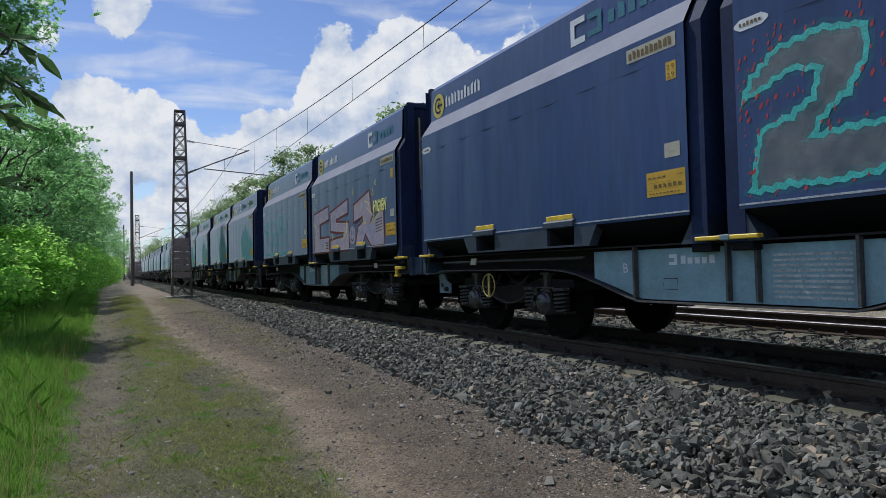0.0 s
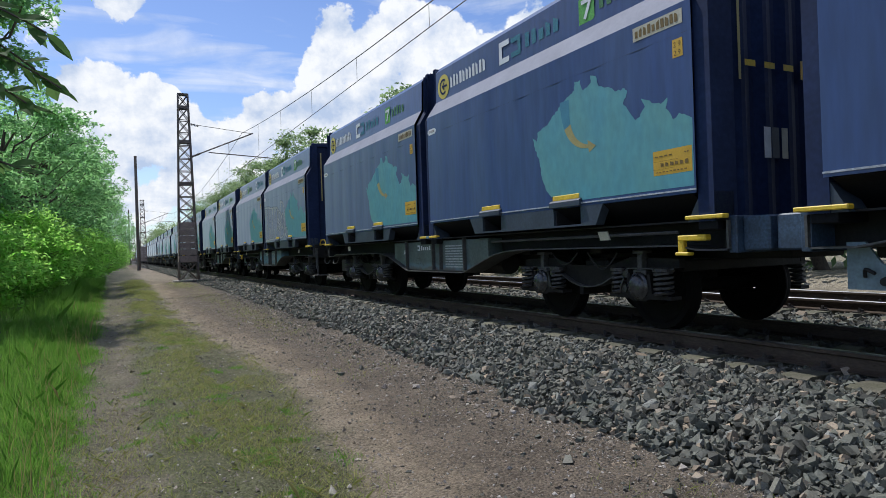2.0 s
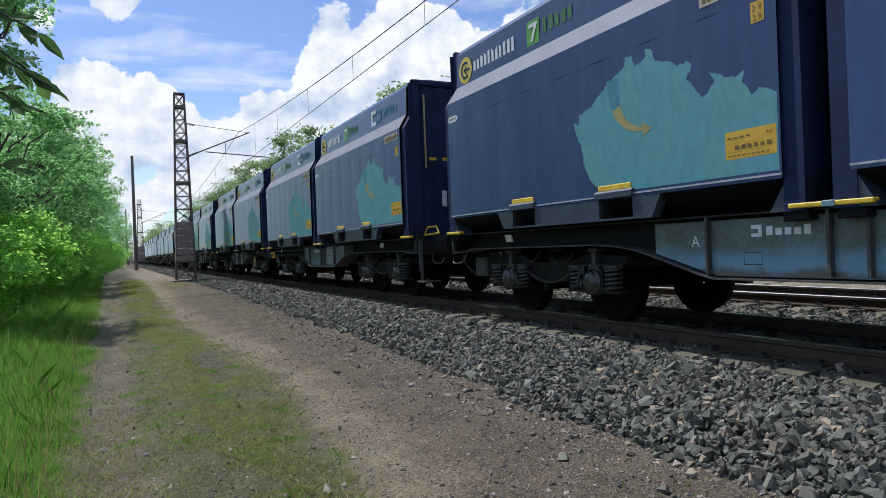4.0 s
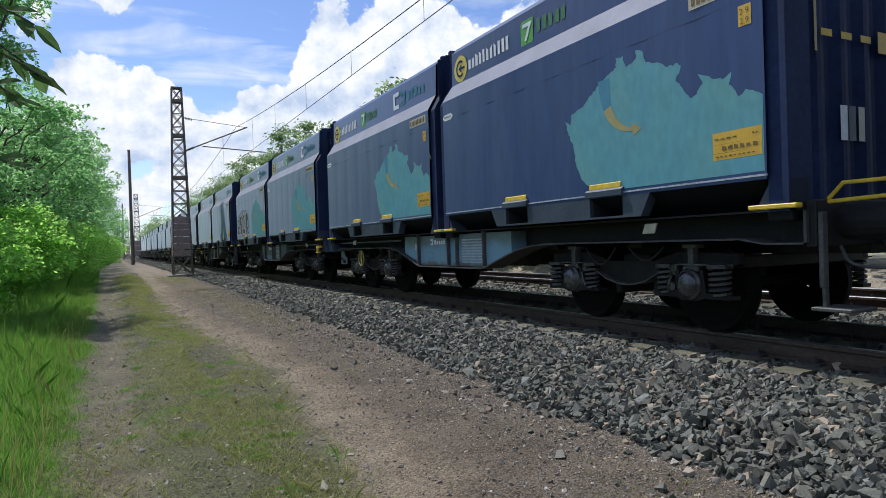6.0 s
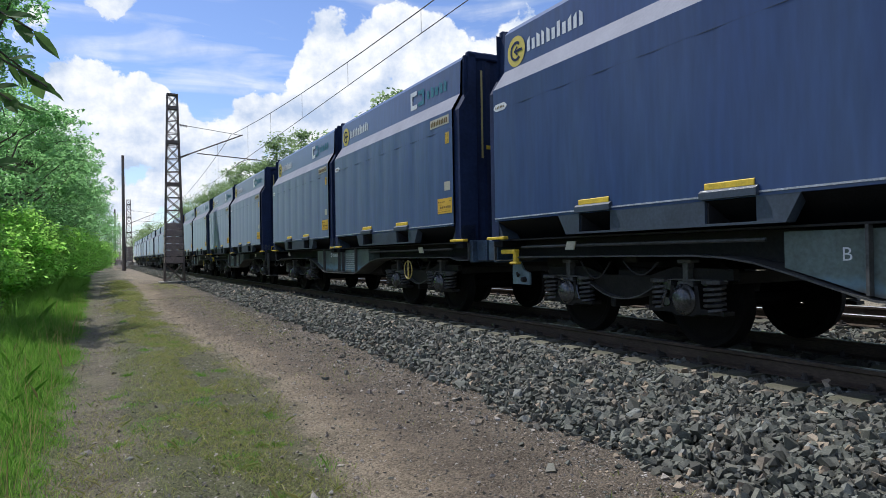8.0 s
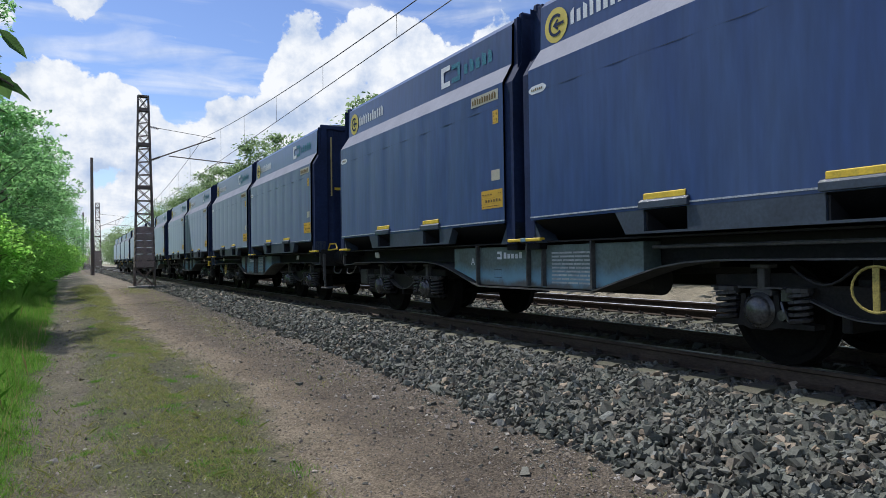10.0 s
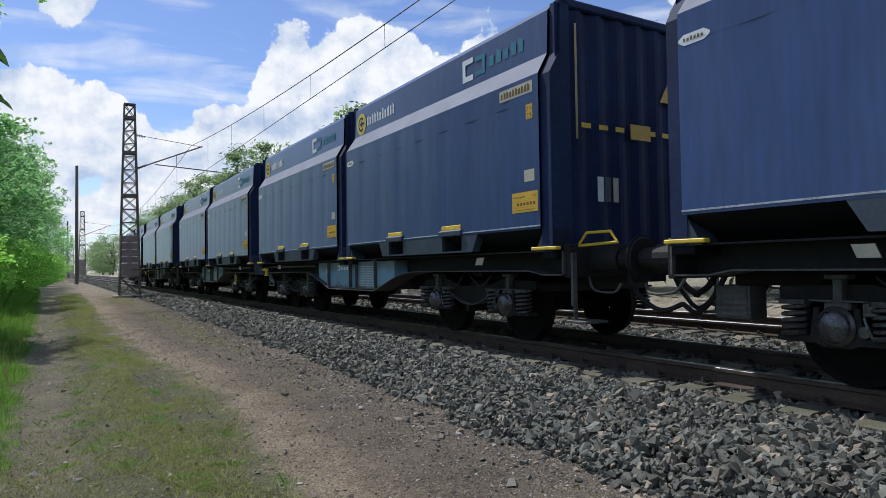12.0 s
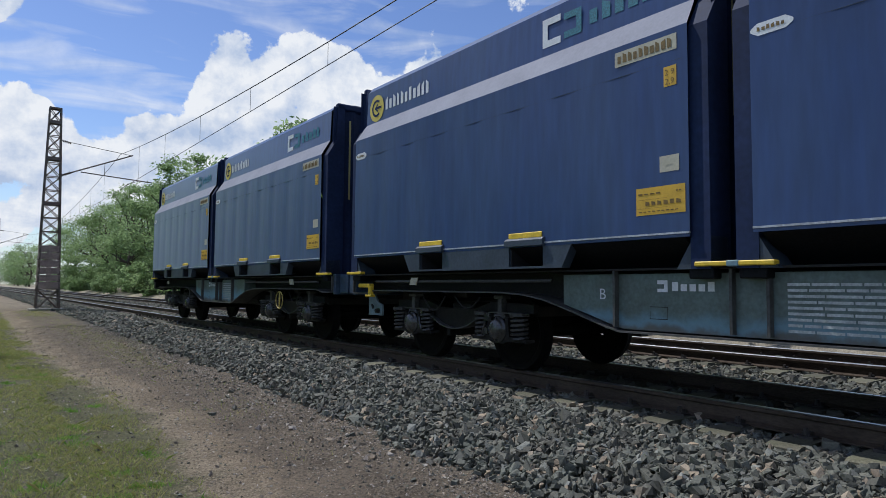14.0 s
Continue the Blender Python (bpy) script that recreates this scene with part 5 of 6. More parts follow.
def build_wagon(wheel, front):
    """One half of a double container wagon; the close-coupled end is at -y, the buffers at +y. Height 0 is the rail head."""
    rng = random.Random(21)
    w = empty("container_wagon")
    xw = 1.25
    top = 1.16
    for s in (-1, 1):
        curve = [(-6.2, 1.0), (-6.2, 0.90), (-5.85, 0.90), (-5.6, 0.945), (-2.75, 0.945), (-2.4, 0.925), (-2.1, 0.88), (-1.8, 0.80), (-1.5, 0.71), (-1.25, 0.635), (-1.1, 0.60),
                 (1.1, 0.60), (1.25, 0.635), (1.5, 0.71), (1.8, 0.80), (2.1, 0.88), (2.4, 0.925), (2.75, 0.945), (5.6, 0.945), (5.85, 0.90), (6.2, 0.90), (6.2, 1.0)]
        web = [(-6.2, top)] + curve[1:-1] + [(6.2, top)]
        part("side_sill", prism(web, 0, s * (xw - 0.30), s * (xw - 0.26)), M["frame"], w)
        # weathered plates fill the deep middle of the sill
        mid = [(-1.85, top - 0.03), (-1.85, 0.83), (-1.5, 0.73), (-1.25, 0.655), (-1.1, 0.615), (1.1, 0.615), (1.25, 0.655), (1.5, 0.73), (1.85, 0.83), (1.85, top - 0.03)]
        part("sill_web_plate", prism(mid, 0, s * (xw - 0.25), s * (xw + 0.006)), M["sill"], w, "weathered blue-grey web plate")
        bm = bmesh.new()
        pts = [(s * (xw + 0.03), y, z) for y, z in curve[1:-1]]
        for (xa, ya, za), (xb, yb, zb) in zip(pts, pts[1:]):
            v = [bm.verts.new(p) for p in ((s * (xw - 0.30), ya, za), (s * (xw + 0.075), ya, za), (s * (xw + 0.075), yb, zb), (s * (xw - 0.30), yb, zb),
                                           (s * (xw - 0.30), ya, za - 0.016), (s * (xw + 0.075), ya, za - 0.016), (s * (xw + 0.075), yb, zb - 0.016), (s * (xw - 0.30), yb, zb - 0.016))]
            for q in ((0, 1, 2, 3), (7, 6, 5, 4), (1, 5, 6, 2), (0, 3, 7, 4)):
                bm.faces.new([v[i] for i in q])
        bmesh.ops.recalc_face_normals(bm, faces=bm.faces[:])
        part("lower_flange", bm, M["frame_edge"], w, "dusty curved lower flange")
        part("upper_flange", box(s * (xw - 0.30), s * (xw + 0.075), -6.2, 6.2, top, top + 0.018), M["frame"], w)
        for y in (-1.16 * s, 0.0, 0.30 * s, 1.15 * s):
            part("stiffener", box(s * (xw + 0.009), s * (xw + 0.07), y - 0.012, y + 0.012, 0.63, top), M["frame_edge"], w, "worn upright stiffener")
        # lettering on the side
        X = s * (xw + 0.012)

        def side_flat(bm, y0, y1, z0, z1):
            f = bm.faces.new([bm.verts.new((X, y, z)) for y, z in ((y0, z0), (y1, z0), (y1, z1), (y0, z1))])
            f.normal_update()
            if f.normal.x * s < 0:
                f.normal_flip()

        bm = bmesh.new()
        for k in range(9):
            z = 1.045 - 0.044 * k
            a = 0.42 if s > 0 else -0.42
            y0 = a
            while abs(y0) < 1.06:
                d = rng.uniform(0.10, 0.28)
                y1 = min(1.08, abs(y0) + d)
                side_flat(bm, y0, math.copysign(y1, a), z - 0.021, z)
                y0 = math.copysign(y1 + 0.012, a)
        tagged(part("data_print", bm, M["faded_white"], w, "faded white data lines as bars"), kind="stuff")
        bm = bmesh.new()
        a = -1 if s > 0 else 1
        side_flat(bm, a * 0.72, a * 0.65, 1.035, 1.07)
        side_flat(bm, a * 0.65, a * 0.615, 0.965, 1.07)
        side_flat(bm, a * 0.72, a * 0.65, 0.965, 0.995)
        for k in range(5):
            side_flat(bm, a * (0.57 - 0.085 * k), a * (0.51 - 0.085 * k), 0.975, 1.055 if k % 4 == 0 else 1.035)
        tagged(part("operator_print", bm, M["white"], w, "white operator lettering as bars"), kind="stuff")
        bm = bmesh.new()
        for y0, y1, z0, z1 in ((0.80, 0.62, 0.828, 0.834), (0.62, 0.616, 0.72, 0.834), (0.80, 0.62, 0.72, 0.726), (0.80, 0.796, 0.72, 0.79)):
            side_flat(bm, a * y0, a * y1, z0, z1)
        part("frame_print", bm, M["frame"], w, "thin dark printed frame")
        # container spigot, warning plate, handle marks
        part("twist_lock_bar", box(s * (xw + 0.10), s * (xw + 0.18), s * 0.08 - 0.33, s * 0.08 + 0.33, top + 0.02, top + 0.06, 0.008), M["yellow"], w, "worn yellow locking bar")
        part("bar_sleeve", box(s * (xw + 0.06), s * (xw + 0.186), s * 0.08 - 0.05, s * 0.08 + 0.05, top + 0.015, top + 0.065, 0.006), M["sill_blue"], w)
        for y in (-4.54, 4.54):
            bm = prism([(y - 0.10, 1.02), (y + 0.06, 1.02), (y + 0.10, 1.12), (y - 0.06, 1.12)], 0, s * (xw + 0.06), s * (xw + 0.075))
            part("hook_plate", bm, M["cream"], w, "small pale tilted plate")
        for y in (-6.02, 6.02):
            part("corner_lock", box(s * (xw + 0.10), s * (xw + 0.185), y - 0.24, y + 0.20, top + 0.02, top + 0.06, 0.008), M["yellow"], w, "worn yellow locking bar")
            part("end_gusset", box(s * (xw - 0.28), s * (xw + 0.085), y * 1.033 - 0.012, y * 1.033 + 0.012, 0.90, top), M["frame_edge"], w, "worn pale end plate")
        # air and brake gear
        part("side_pipe", tube([(s * (xw + 0.03), -5.6, 1.07), (s * (xw + 0.03), -2.0, 1.07)], 0.018), M["frame_edge"], w)
        bm = bmesh.new()
        hy = -4.06
        if wheel:
            add_torus(bm, (s * (xw + 0.10), hy, 0.72), (1, 0, 0), 0.165, 0.010)
            part("hand_wheel", bm, M["dull_yellow"], w, "dull yellow hand brake wheel")
            part("hand_wheel_spoke", box(s * (xw + 0.09), s * (xw + 0.105), hy - 0.022, hy + 0.022, 0.565, 0.875), M["dull_yellow"], w)
            part("hand_wheel_shaft", cyl((s * (xw - 0.3), hy, 0.72), (s * (xw + 0.09), hy, 0.72), 0.02, n=8), M["frame"], w)
        if front:
            bm = prism([(-6.0, 0.56), (-5.60, 0.56), (-5.60, 0.72), (-5.74, 0.76), (-5.86, 0.93), (-6.0, 0.93)], 0, s * (xw - 0.11), s * (xw - 0.08))
            part("valve_plate", bm, M["valve"], w, "pale blue-grey valve plate")
            part("valve_handle", tube(bend([(s * (xw - 0.07), -5.86, 0.66), (s * (xw - 0.04), -5.84, 0.72), (s * (xw - 0.02), -5.76, 0.69)], 3), 0.014), M["frame"], w)
            part("valve_knob", cyl((s * (xw - 0.08), -5.70, 0.63), (s * (xw - 0.02), -5.70, 0.63), 0.04, 0.03, 10), M["frame"], w)
        bm = bmesh.new()
        add_box(bm, s * (xw + 0.03), s * (xw + 0.12), -6.0, -5.66, 0.98, 1.04, 0.012)
        add_box(bm, s * (xw + 0.04), s * (xw + 0.11), -5.72, -5.65, 0.86, 1.0, 0.012)
        add_box(bm, s * (xw + 0.03), s * (xw + 0.12), -5.79, -5.62, 0.84, 0.875, 0.01)
        if wheel:
            bm.free()
        else:
            part("shunter_step", bm, M["yellow"], w, "bright yellow steel bracket")
        # buffer end
        bm = bmesh.new()
        add_cyl(bm, (s * 0.875, 6.28, 1.06), (s * 0.875, 6.72, 1.06), 0.15, 0.15, 16)
        add_cyl(bm, (s * 0.875, 6.72, 1.06), (s * 0.875, 6.97, 1.06), 0.115, 0.115, 16)
        part("buffer_shaft", bm, M["frame"], w)
        part("buffer_head", cyl((s * 0.875, 6.955, 1.06), (s * 0.875, 7.0, 1.06), 0.25, 0.22, 20), M["frame"], w)
        bm = tube([(s * 1.15, 6.30, 1.24), (s * 1.15, 6.42, 1.36), (s * 1.15, 6.78, 1.36), (s * 1.15, 6.88, 1.24), (s * 1.15, 6.30, 1.22)], 0.017)
        if front:
            part("grab_rail", bm, M["yellow"], w, "yellow tubular grab rail")
        else:
            bm.free()
        if front:
            bm = bmesh.new()
            add_box(bm, s * 1.22, s * 1.29, 6.295, 6.335, 0.54, 1.14, 0.006)
            add_box(bm, s * 1.22, s * 1.26, 6.30, 6.33, 0.37, 0.56)
            add_box(bm, s * 0.98, s * 1.32, 6.24, 6.56, 0.355, 0.385, 0.006)
            part("step_bracket", bm, M["frame_edge"], w, "dusty step on an upright bracket")
        if not front:
            bm = box(s * 0.80, s * 1.06, 5.62, 5.96, 0.50, 0.80, 0.012)
            for k in range(5):
                add_box(bm, s * 1.06, s * 1.072, 5.64, 5.94, 0.53 + 0.052 * k, 0.56 + 0.052 * k)
            part("electric_box", bm, M["frame_edge"], w, "small grey ribbed equipment box")
        bent = [(s * 1.02, 6.31, 0.86), (s * 1.05, 6.42, 0.72), (s * 1.05, 6.72, 0.70), (s * 1.02, 6.80, 0.80)]
        part("shunter_handle", tube(bend(bent, 3), 0.014, 6), M["frame_edge"], w)
    part("centre_sill", box(-0.42, 0.42, -6.2, 6.2, 0.78, top, 0.01), M["frame"], w)
    for y in (-3.94, -2.4, -1.15, 0.0, 1.15, 2.4, 3.94):
        part("cross_beam", box(-xw + 0.30, xw - 0.30, y - 0.1, y + 0.1, 0.86, top, 0.01), M["frame"], w)
    part("buffer_beam", box(-1.3, 1.3, 6.2, 6.29, 0.86, 1.24, 0.01), M["frame"], w)
    part("draw_hook", box(-0.08, 0.08, 6.29, 6.7, 0.95, 1.1, 0.02), M["frame"], w)
    part("screw_coupling", tube(bend([(0, 6.65, 0.98), (0, 6.82, 0.74), (0, 7.0, 0.64)]), 0.035), M["frame"], w)
    for x in (-0.4, 0.4):
        part("air_hose", tube(bend([(x, 6.3, 0.9), (x, 6.45, 0.66), (x * 0.8, 6.72, 0.47), (x * 0.6, 6.97, 0.55)]), 0.028), M["rubber"], w)
    part("end_beam", box(-1.3, 1.3, -6.29, -6.2, 0.86, 1.20, 0.01), M["blue_box"], w, "blue close-coupled end beam")
    part("coupler_housing", box(-1.22, 1.22, -6.56, -6.29, 0.88, 1.19, 0.015), M["blue_box"], w, "faded blue coupler housing")
    part("draw_bar", box(-0.14, 0.14, -6.64, -6.56, 0.92, 1.10), M["frame"], w)
    part("air_tank", cyl((-0.7, -1.6, 0.72), (-0.7, 0.2, 0.72), 0.17, n=14), M["frame"], w)
    part("brake_cylinder", cyl((0.55, 0.6, 0.75), (0.55, 1.4, 0.75), 0.15, n=14), M["frame"], w)
    for turn in (0, 180):
        letter = lettering("end_letter", "B" if front else "A", 0.15, M["white"], w, (-xw - 0.012, 1.38, 0.89))
        letter.matrix_basis = pose(0, 0, 0, 0, 0, turn)
    axles = []
    for y in (-3.94, 3.94):
        b, ws = build_bogie(w, y)
        axles += ws
    return w


# ---- graffiti ----
def outline_word(bm, strokes, width, x):
    for pts in strokes:
        ribbon(bm, pts, width, x)


def add_graffiti(c, n):
    X = -1.45 - 0.0012
    rng = random.Random(100 + n)
    def spray(lines, width, paint, mist, label, jitter=0.0, step=0.05):
        """Sprayed lines with a thin mist of overspray along them."""
        for k, pts in enumerate(lines):
            thick, haze = bmesh.new(), bmesh.new()
            run = []
            for (a, b), (a2, b2) in zip(pts, pts[1:]):
                m = max(1, round(math.hypot(a2 - a, b2 - b) / step))
                for i in range(m):
                    side = jitter * (1 if (len(run) % 2) else -1) * rng.uniform(0.3, 1.0)
                    run.append((a + (a2 - a) * i / m + side * 0.6, b + (b2 - b) * i / m + side))
            run.append(run[0] if pts[0] == pts[-1] else pts[-1])
            ribbon(thick, run, width, X - 0.0012 - 0.0001 * k, rng)
            ribbon(haze, run, width * 2.6, X - 0.0004)
            part("graffiti_mist", haze, mist, c)
            part("graffiti", thick, paint, c, label)

    if n == 31:
        letters = {"I": [(2.71, 1.54), (2.36, 1.53), (2.50, 0.36), (2.74, 0.36)],
                   "H": [(2.25, 1.53), (1.95, 1.50), (2.08, 1.03), (1.92, 1.02), (1.85, 1.48), (1.53, 1.46), (1.78, 0.39), (2.00, 0.38), (1.95, 0.78), (2.12, 0.79), (2.15, 0.38), (2.42, 0.38)],
                   "N": [(1.48, 1.46), (1.20, 1.46), (1.20, 0.96), (1.00, 1.45), (0.73, 1.40), (1.01, 0.39), (1.28, 0.38), (1.34, 0.94), (1.46, 0.38), (1.71, 0.38)],
                   "E": [(0.64, 1.35), (0.15, 1.10), (0.33, 0.87), (0.61, 1.05), (0.68, 0.93), (0.42, 0.84), (0.50, 0.70), (0.72, 0.84), (0.80, 0.72), (0.56, 0.61), (0.64, 0.41), (1.00, 0.41)],
                   "D": [(0.30, 1.20), (0.23, 1.59), (-0.05, 1.54), (-0.24, 1.31), (-0.31, 1.03), (-0.25, 0.78), (-0.13, 0.57), (0.08, 0.43), (0.44, 0.40), (0.31, 0.95)]}
        for ch, pts in letters.items():
            lines = [pts + pts[:1]]
            if ch == "D":
                lines.append([(0.09, 1.17), (-0.03, 1.18), (-0.09, 1.01), (-0.02, 0.79), (0.17, 0.68), (0.12, 0.99), (0.09, 1.17)])
            spray(lines, 0.048, M["spray_white"], M["mist_white"], "off-white outlined spray letter " + ch, 0.003, 0.12)
        spray([[(-0.43 + 0.15 * math.cos(a), 0.57 + 0.15 * math.sin(a)) for a in [i * math.pi / 9 for i in range(19)]]], 0.05, M["spray_white"], M["mist_white"], "off-white sprayed ring")
    elif n == 37:
        # blocky pale letters with dark red edges
        blocks = {"c": [(2.75, 0.40), (2.75, 1.10), (1.95, 1.18), (1.95, 0.98), (2.45, 0.92), (2.45, 0.62), (1.95, 0.62), (1.95, 0.40)],
                  "s": [(1.85, 0.40), (1.85, 0.60), (1.20, 0.64), (1.20, 0.76), (1.85, 0.84), (1.85, 1.22), (1.05, 1.40), (1.05, 1.16), (1.60, 1.08), (1.60, 0.98), (1.02, 0.92), (1.02, 0.40)],
                  "r": [(0.35, 0.40), (0.10, 0.84), (-0.3, 0.95), (-0.25, 1.12), (0.45, 1.02), (0.45, 1.38), (-0.75, 1.60), (-0.95, 1.05), (-0.72, 0.86), (-1.75, 1.20), (-1.75, 0.40), (-0.9, 0.40), (-0.45, 0.70), (-0.10, 0.40)]}
        fit = {"c": (2.75, 1.95, 2.65, 1.40, 0.40, 1.18, 0.34, 1.40), "s": (1.85, 1.02, 1.22, -0.10, 0.40, 1.40, 0.34, 1.43), "r": (0.45, -1.75, -0.50, -2.21, 0.40, 1.60, 0.36, 1.46)}
        for key, raw in blocks.items():
            a0, a1, b0, b1, c0, c1, d0, d1 = fit[key]
            pts = [(b0 + (y - a0) / (a1 - a0) * (b1 - b0), d0 + (z - c0) / (c1 - c0) * (d1 - d0)) for y, z in raw]
            bm = bmesh.new()
            ribbon(bm, pts + pts[:2], 0.12, X - 0.0005)
            part("graffiti_edge", bm, M["spray_red"], c, "dark red sprayed edge")
            bm = bmesh.new()
            flat(bm, pts, X - 0.0016)
            bmesh.ops.triangulate(bm, faces=bm.faces[:])
            part("graffiti_letter", bm, M["spray_pink"], c, "pinkish grey sprayed block letter")
            bm = bmesh.new()
            ribbon(bm, pts + pts[:1], 0.02, X - 0.0024)
            part("graffiti_line", bm, M["spray_white"], c)
        bm = bmesh.new()
        flat(bm, [(-0.36 + 0.2 * math.cos(a), 0.62 + 0.2 * math.sin(a)) for a in [i * math.pi / 10 for i in range(20)]], X - 0.0016)
        part("graffiti_letter", bm, M["spray_pink"], c, "pinkish grey sprayed disc")
        bm = bmesh.new()
        ribbon(bm, [(-0.36 + 0.12 * math.cos(a), 0.62 + 0.12 * math.sin(a)) for a in [radians(200 + 14 * i) for i in range(11)]], 0.025, X - 0.0024)
        ribbon(bm, [(-0.29, 0.72), (-0.29, 0.64)], 0.025, X - 0.0024)
        ribbon(bm, [(-0.42, 0.72), (-0.42, 0.64)], 0.025, X - 0.0024)
        for k in range(5):
            ribbon(bm, [(-1.80, 0.85 - 0.06 * k), (-2.14, 0.88 - 0.06 * k)], 0.018, X - 0.0024)
            ribbon(bm, [(1.70, 0.56 - 0.04 * k), (1.44, 0.55 - 0.04 * k)], 0.014, X - 0.0024)
        part("graffiti_line", bm, M["spray_and_shade_black"], c, "thin dark sprayed lines")
        bm = bmesh.new()
        for k in range(10):
            y, z = rng.uniform(-2.0, 2.6), rng.choice((rng.uniform(1.2, 1.7), rng.uniform(0.4, 0.9)))
            ribbon(bm, [(y, z + 0.10), (y + 0.045, z), (y, z - 0.03), (y - 0.045, z), (y, z + 0.10)], 0.018, X - 0.0030)
        for q in ([(-1.20, 1.30), (-1.45, 1.22), (-1.35, 1.12), (-1.70, 0.95), (-1.55, 0.80)], [(2.70, 1.10), (2.45, 0.95), (2.5, 0.7)], [(0.35, 0.55), (0.05, 0.72), (0.0, 0.95)], [(-1.7, 0.80), (-2.1, 1.05)]):
            ribbon(bm, q, 0.03, X - 0.0032)
        part("graffiti_marks", bm, M["spray_lime"], c, "pale yellow sprayed drops and arrows")
        tag = lettering("graffiti_tag", "HiGiEN", 0.21, M["spray_lime"], c, (X - 0.0032, -1.66, 1.10), 0.010, 0.25, "pale yellow tag reading HiGiEN", 1.1)
        for v in tag.data.vertices:
            v.co.z = 1.02 + (v.co.z - 1.10) * 1.5
    elif n == 36:
        lines = [[(2.72, 1.24), (2.72, 1.38), (2.50, 1.49), (2.17, 1.49), (1.97, 1.47), (2.01, 1.16), (2.16, 0.81), (1.83, 0.78), (1.66, 0.70), (1.64, 0.44), (2.57, 0.44), (2.70, 0.65), (2.66, 0.85), (2.38, 0.97), (2.21, 1.22), (2.40, 1.21), (2.72, 1.24)],
                 [(1.54, 0.39), (1.51, 0.72), (1.55, 1.12), (1.67, 1.40), (1.47, 1.51), (1.17, 1.44), (0.90, 1.27), (0.70, 1.10), (0.60, 0.98), (0.81, 1.08), (1.13, 1.08), (1.28, 1.05), (1.00, 0.82), (0.76, 0.62), (0.71, 0.86), (0.61, 0.96)],
                 [(1.44, 1.06), (1.39, 0.86), (1.15, 0.60), (1.18, 0.40)], [(1.28, 0.98), (1.19, 0.83), (0.96, 0.65), (1.01, 0.47)],
                 [(0.61, 0.96), (0.64, 1.22), (0.50, 0.99), (0.41, 0.97), (0.33, 0.80), (0.21, 0.68), (0.0, 0.69), (-0.05, 0.91), (-0.16, 1.16), (-0.34, 1.28), (-0.28, 1.05), (-0.25, 0.82), (-0.21, 0.52), (-0.31, 0.39), (-0.43, 0.74), (-0.61, 1.25), (-0.71, 1.55), (-0.90, 1.46)],
                 [(0.57, 0.92), (0.61, 0.74), (0.57, 0.60), (0.60, 0.40), (0.31, 0.40), (-0.04, 0.44), (-0.31, 0.41), (-0.67, 0.43)], [(1.54, 0.39), (1.16, 0.40), (0.92, 0.46), (0.62, 0.43)], [(-0.71, 0.70), (-0.70, 0.58)]]
        spray(lines, 0.030, M["spray_teal"], M["mist_teal"], "turquoise sprayed line lettering", 0.014, 0.045)
        ring = [(0.21 + 0.245 * math.cos(a), 1.38 + 0.25 * math.sin(a)) for a in [i * math.pi / 12 for i in range(25)]]
        spray([ring, [(0.35, 1.47), (0.34, 1.29)], [(0.18, 1.55), (0.15, 1.34)], [(0.32, 1.22), (0.14, 1.21)]], 0.038, M["spray_teal"], M["mist_teal"], "turquoise sprayed ring with a face", 0.008, 0.045)
    elif n == 39:
        shape = [(2.79, 1.20), (2.70, 1.37), (2.49, 1.54), (2.13, 1.60), (1.79, 1.52), (1.77, 1.32), (1.92, 1.07), (2.14, 0.91), (2.19, 0.79), (1.93, 0.81), (1.50, 0.79), (1.45, 0.50), (2.03, 0.43), (2.39, 0.45), (2.72, 0.42),
                 (2.68, 0.70), (2.62, 0.92), (2.36, 0.98), (2.18, 1.09), (2.12, 1.30), (2.35, 1.36), (2.55, 1.28)]
        for name, mat, off, label in (("graffiti_letter", M["spray_smoke"], 0.0004, "grey smoky sprayed fill"), ("graffiti_mist", M["mist_smoke"], 0.0008, "pale cloudy overspray")):
            bm = bmesh.new()
            flat(bm, shape, X - off)
            bmesh.ops.triangulate(bm, faces=bm.faces[:])
            part(name, bm, mat, c, label)
        spray([shape + shape[:1]], 0.048, M["spray_teal"], M["mist_teal"], "turquoise sprayed outline", 0.018, 0.06)
        # a second letter further along the panel
        spray([[(1.15, 1.55), (0.75, 1.62), (0.35, 1.35), (0.75, 1.05), (1.15, 0.95), (1.20, 0.45), (0.30, 0.45), (-0.10, 0.75), (0.05, 1.20)]], 0.048, M["spray_teal"], M["mist_teal"], "turquoise sprayed outline", 0.018, 0.06)
        bm = bmesh.new()
        for k in range(300):
            a, b = rng.choice(shape)
            y, z = (a + rng.gauss(0, 0.16), b + rng.gauss(0, 0.14)) if k < 220 else (rng.uniform(-1.5, 2.8), rng.uniform(0.4, 1.75))
            inside = False
            for (a, b), (a2, b2) in zip(shape, shape[1:] + shape[:1]):
                if (b > z) != (b2 > z) and y < a + (z - b) * (a2 - a) / (b2 - b):
                    inside = not inside
            if inside or not (0.37 < z < 2.0 and -2.8 < y < 2.83):
                continue
            r, w = rng.uniform(0.012, 0.030), rng.uniform(0.35, 0.7)
            flat(bm, [(y + r * math.cos(q + 0.6) * w, z + r * math.sin(q)) for q in [i * math.pi / 3 for i in range(6)]], X - 0.0012 - 0.000002 * k)
        tagged(part("graffiti_spots", bm, M["spray_bright_red"], c, "red sprayed spots"), kind="stuff")
    elif n == 20:
        bm = bmesh.new()
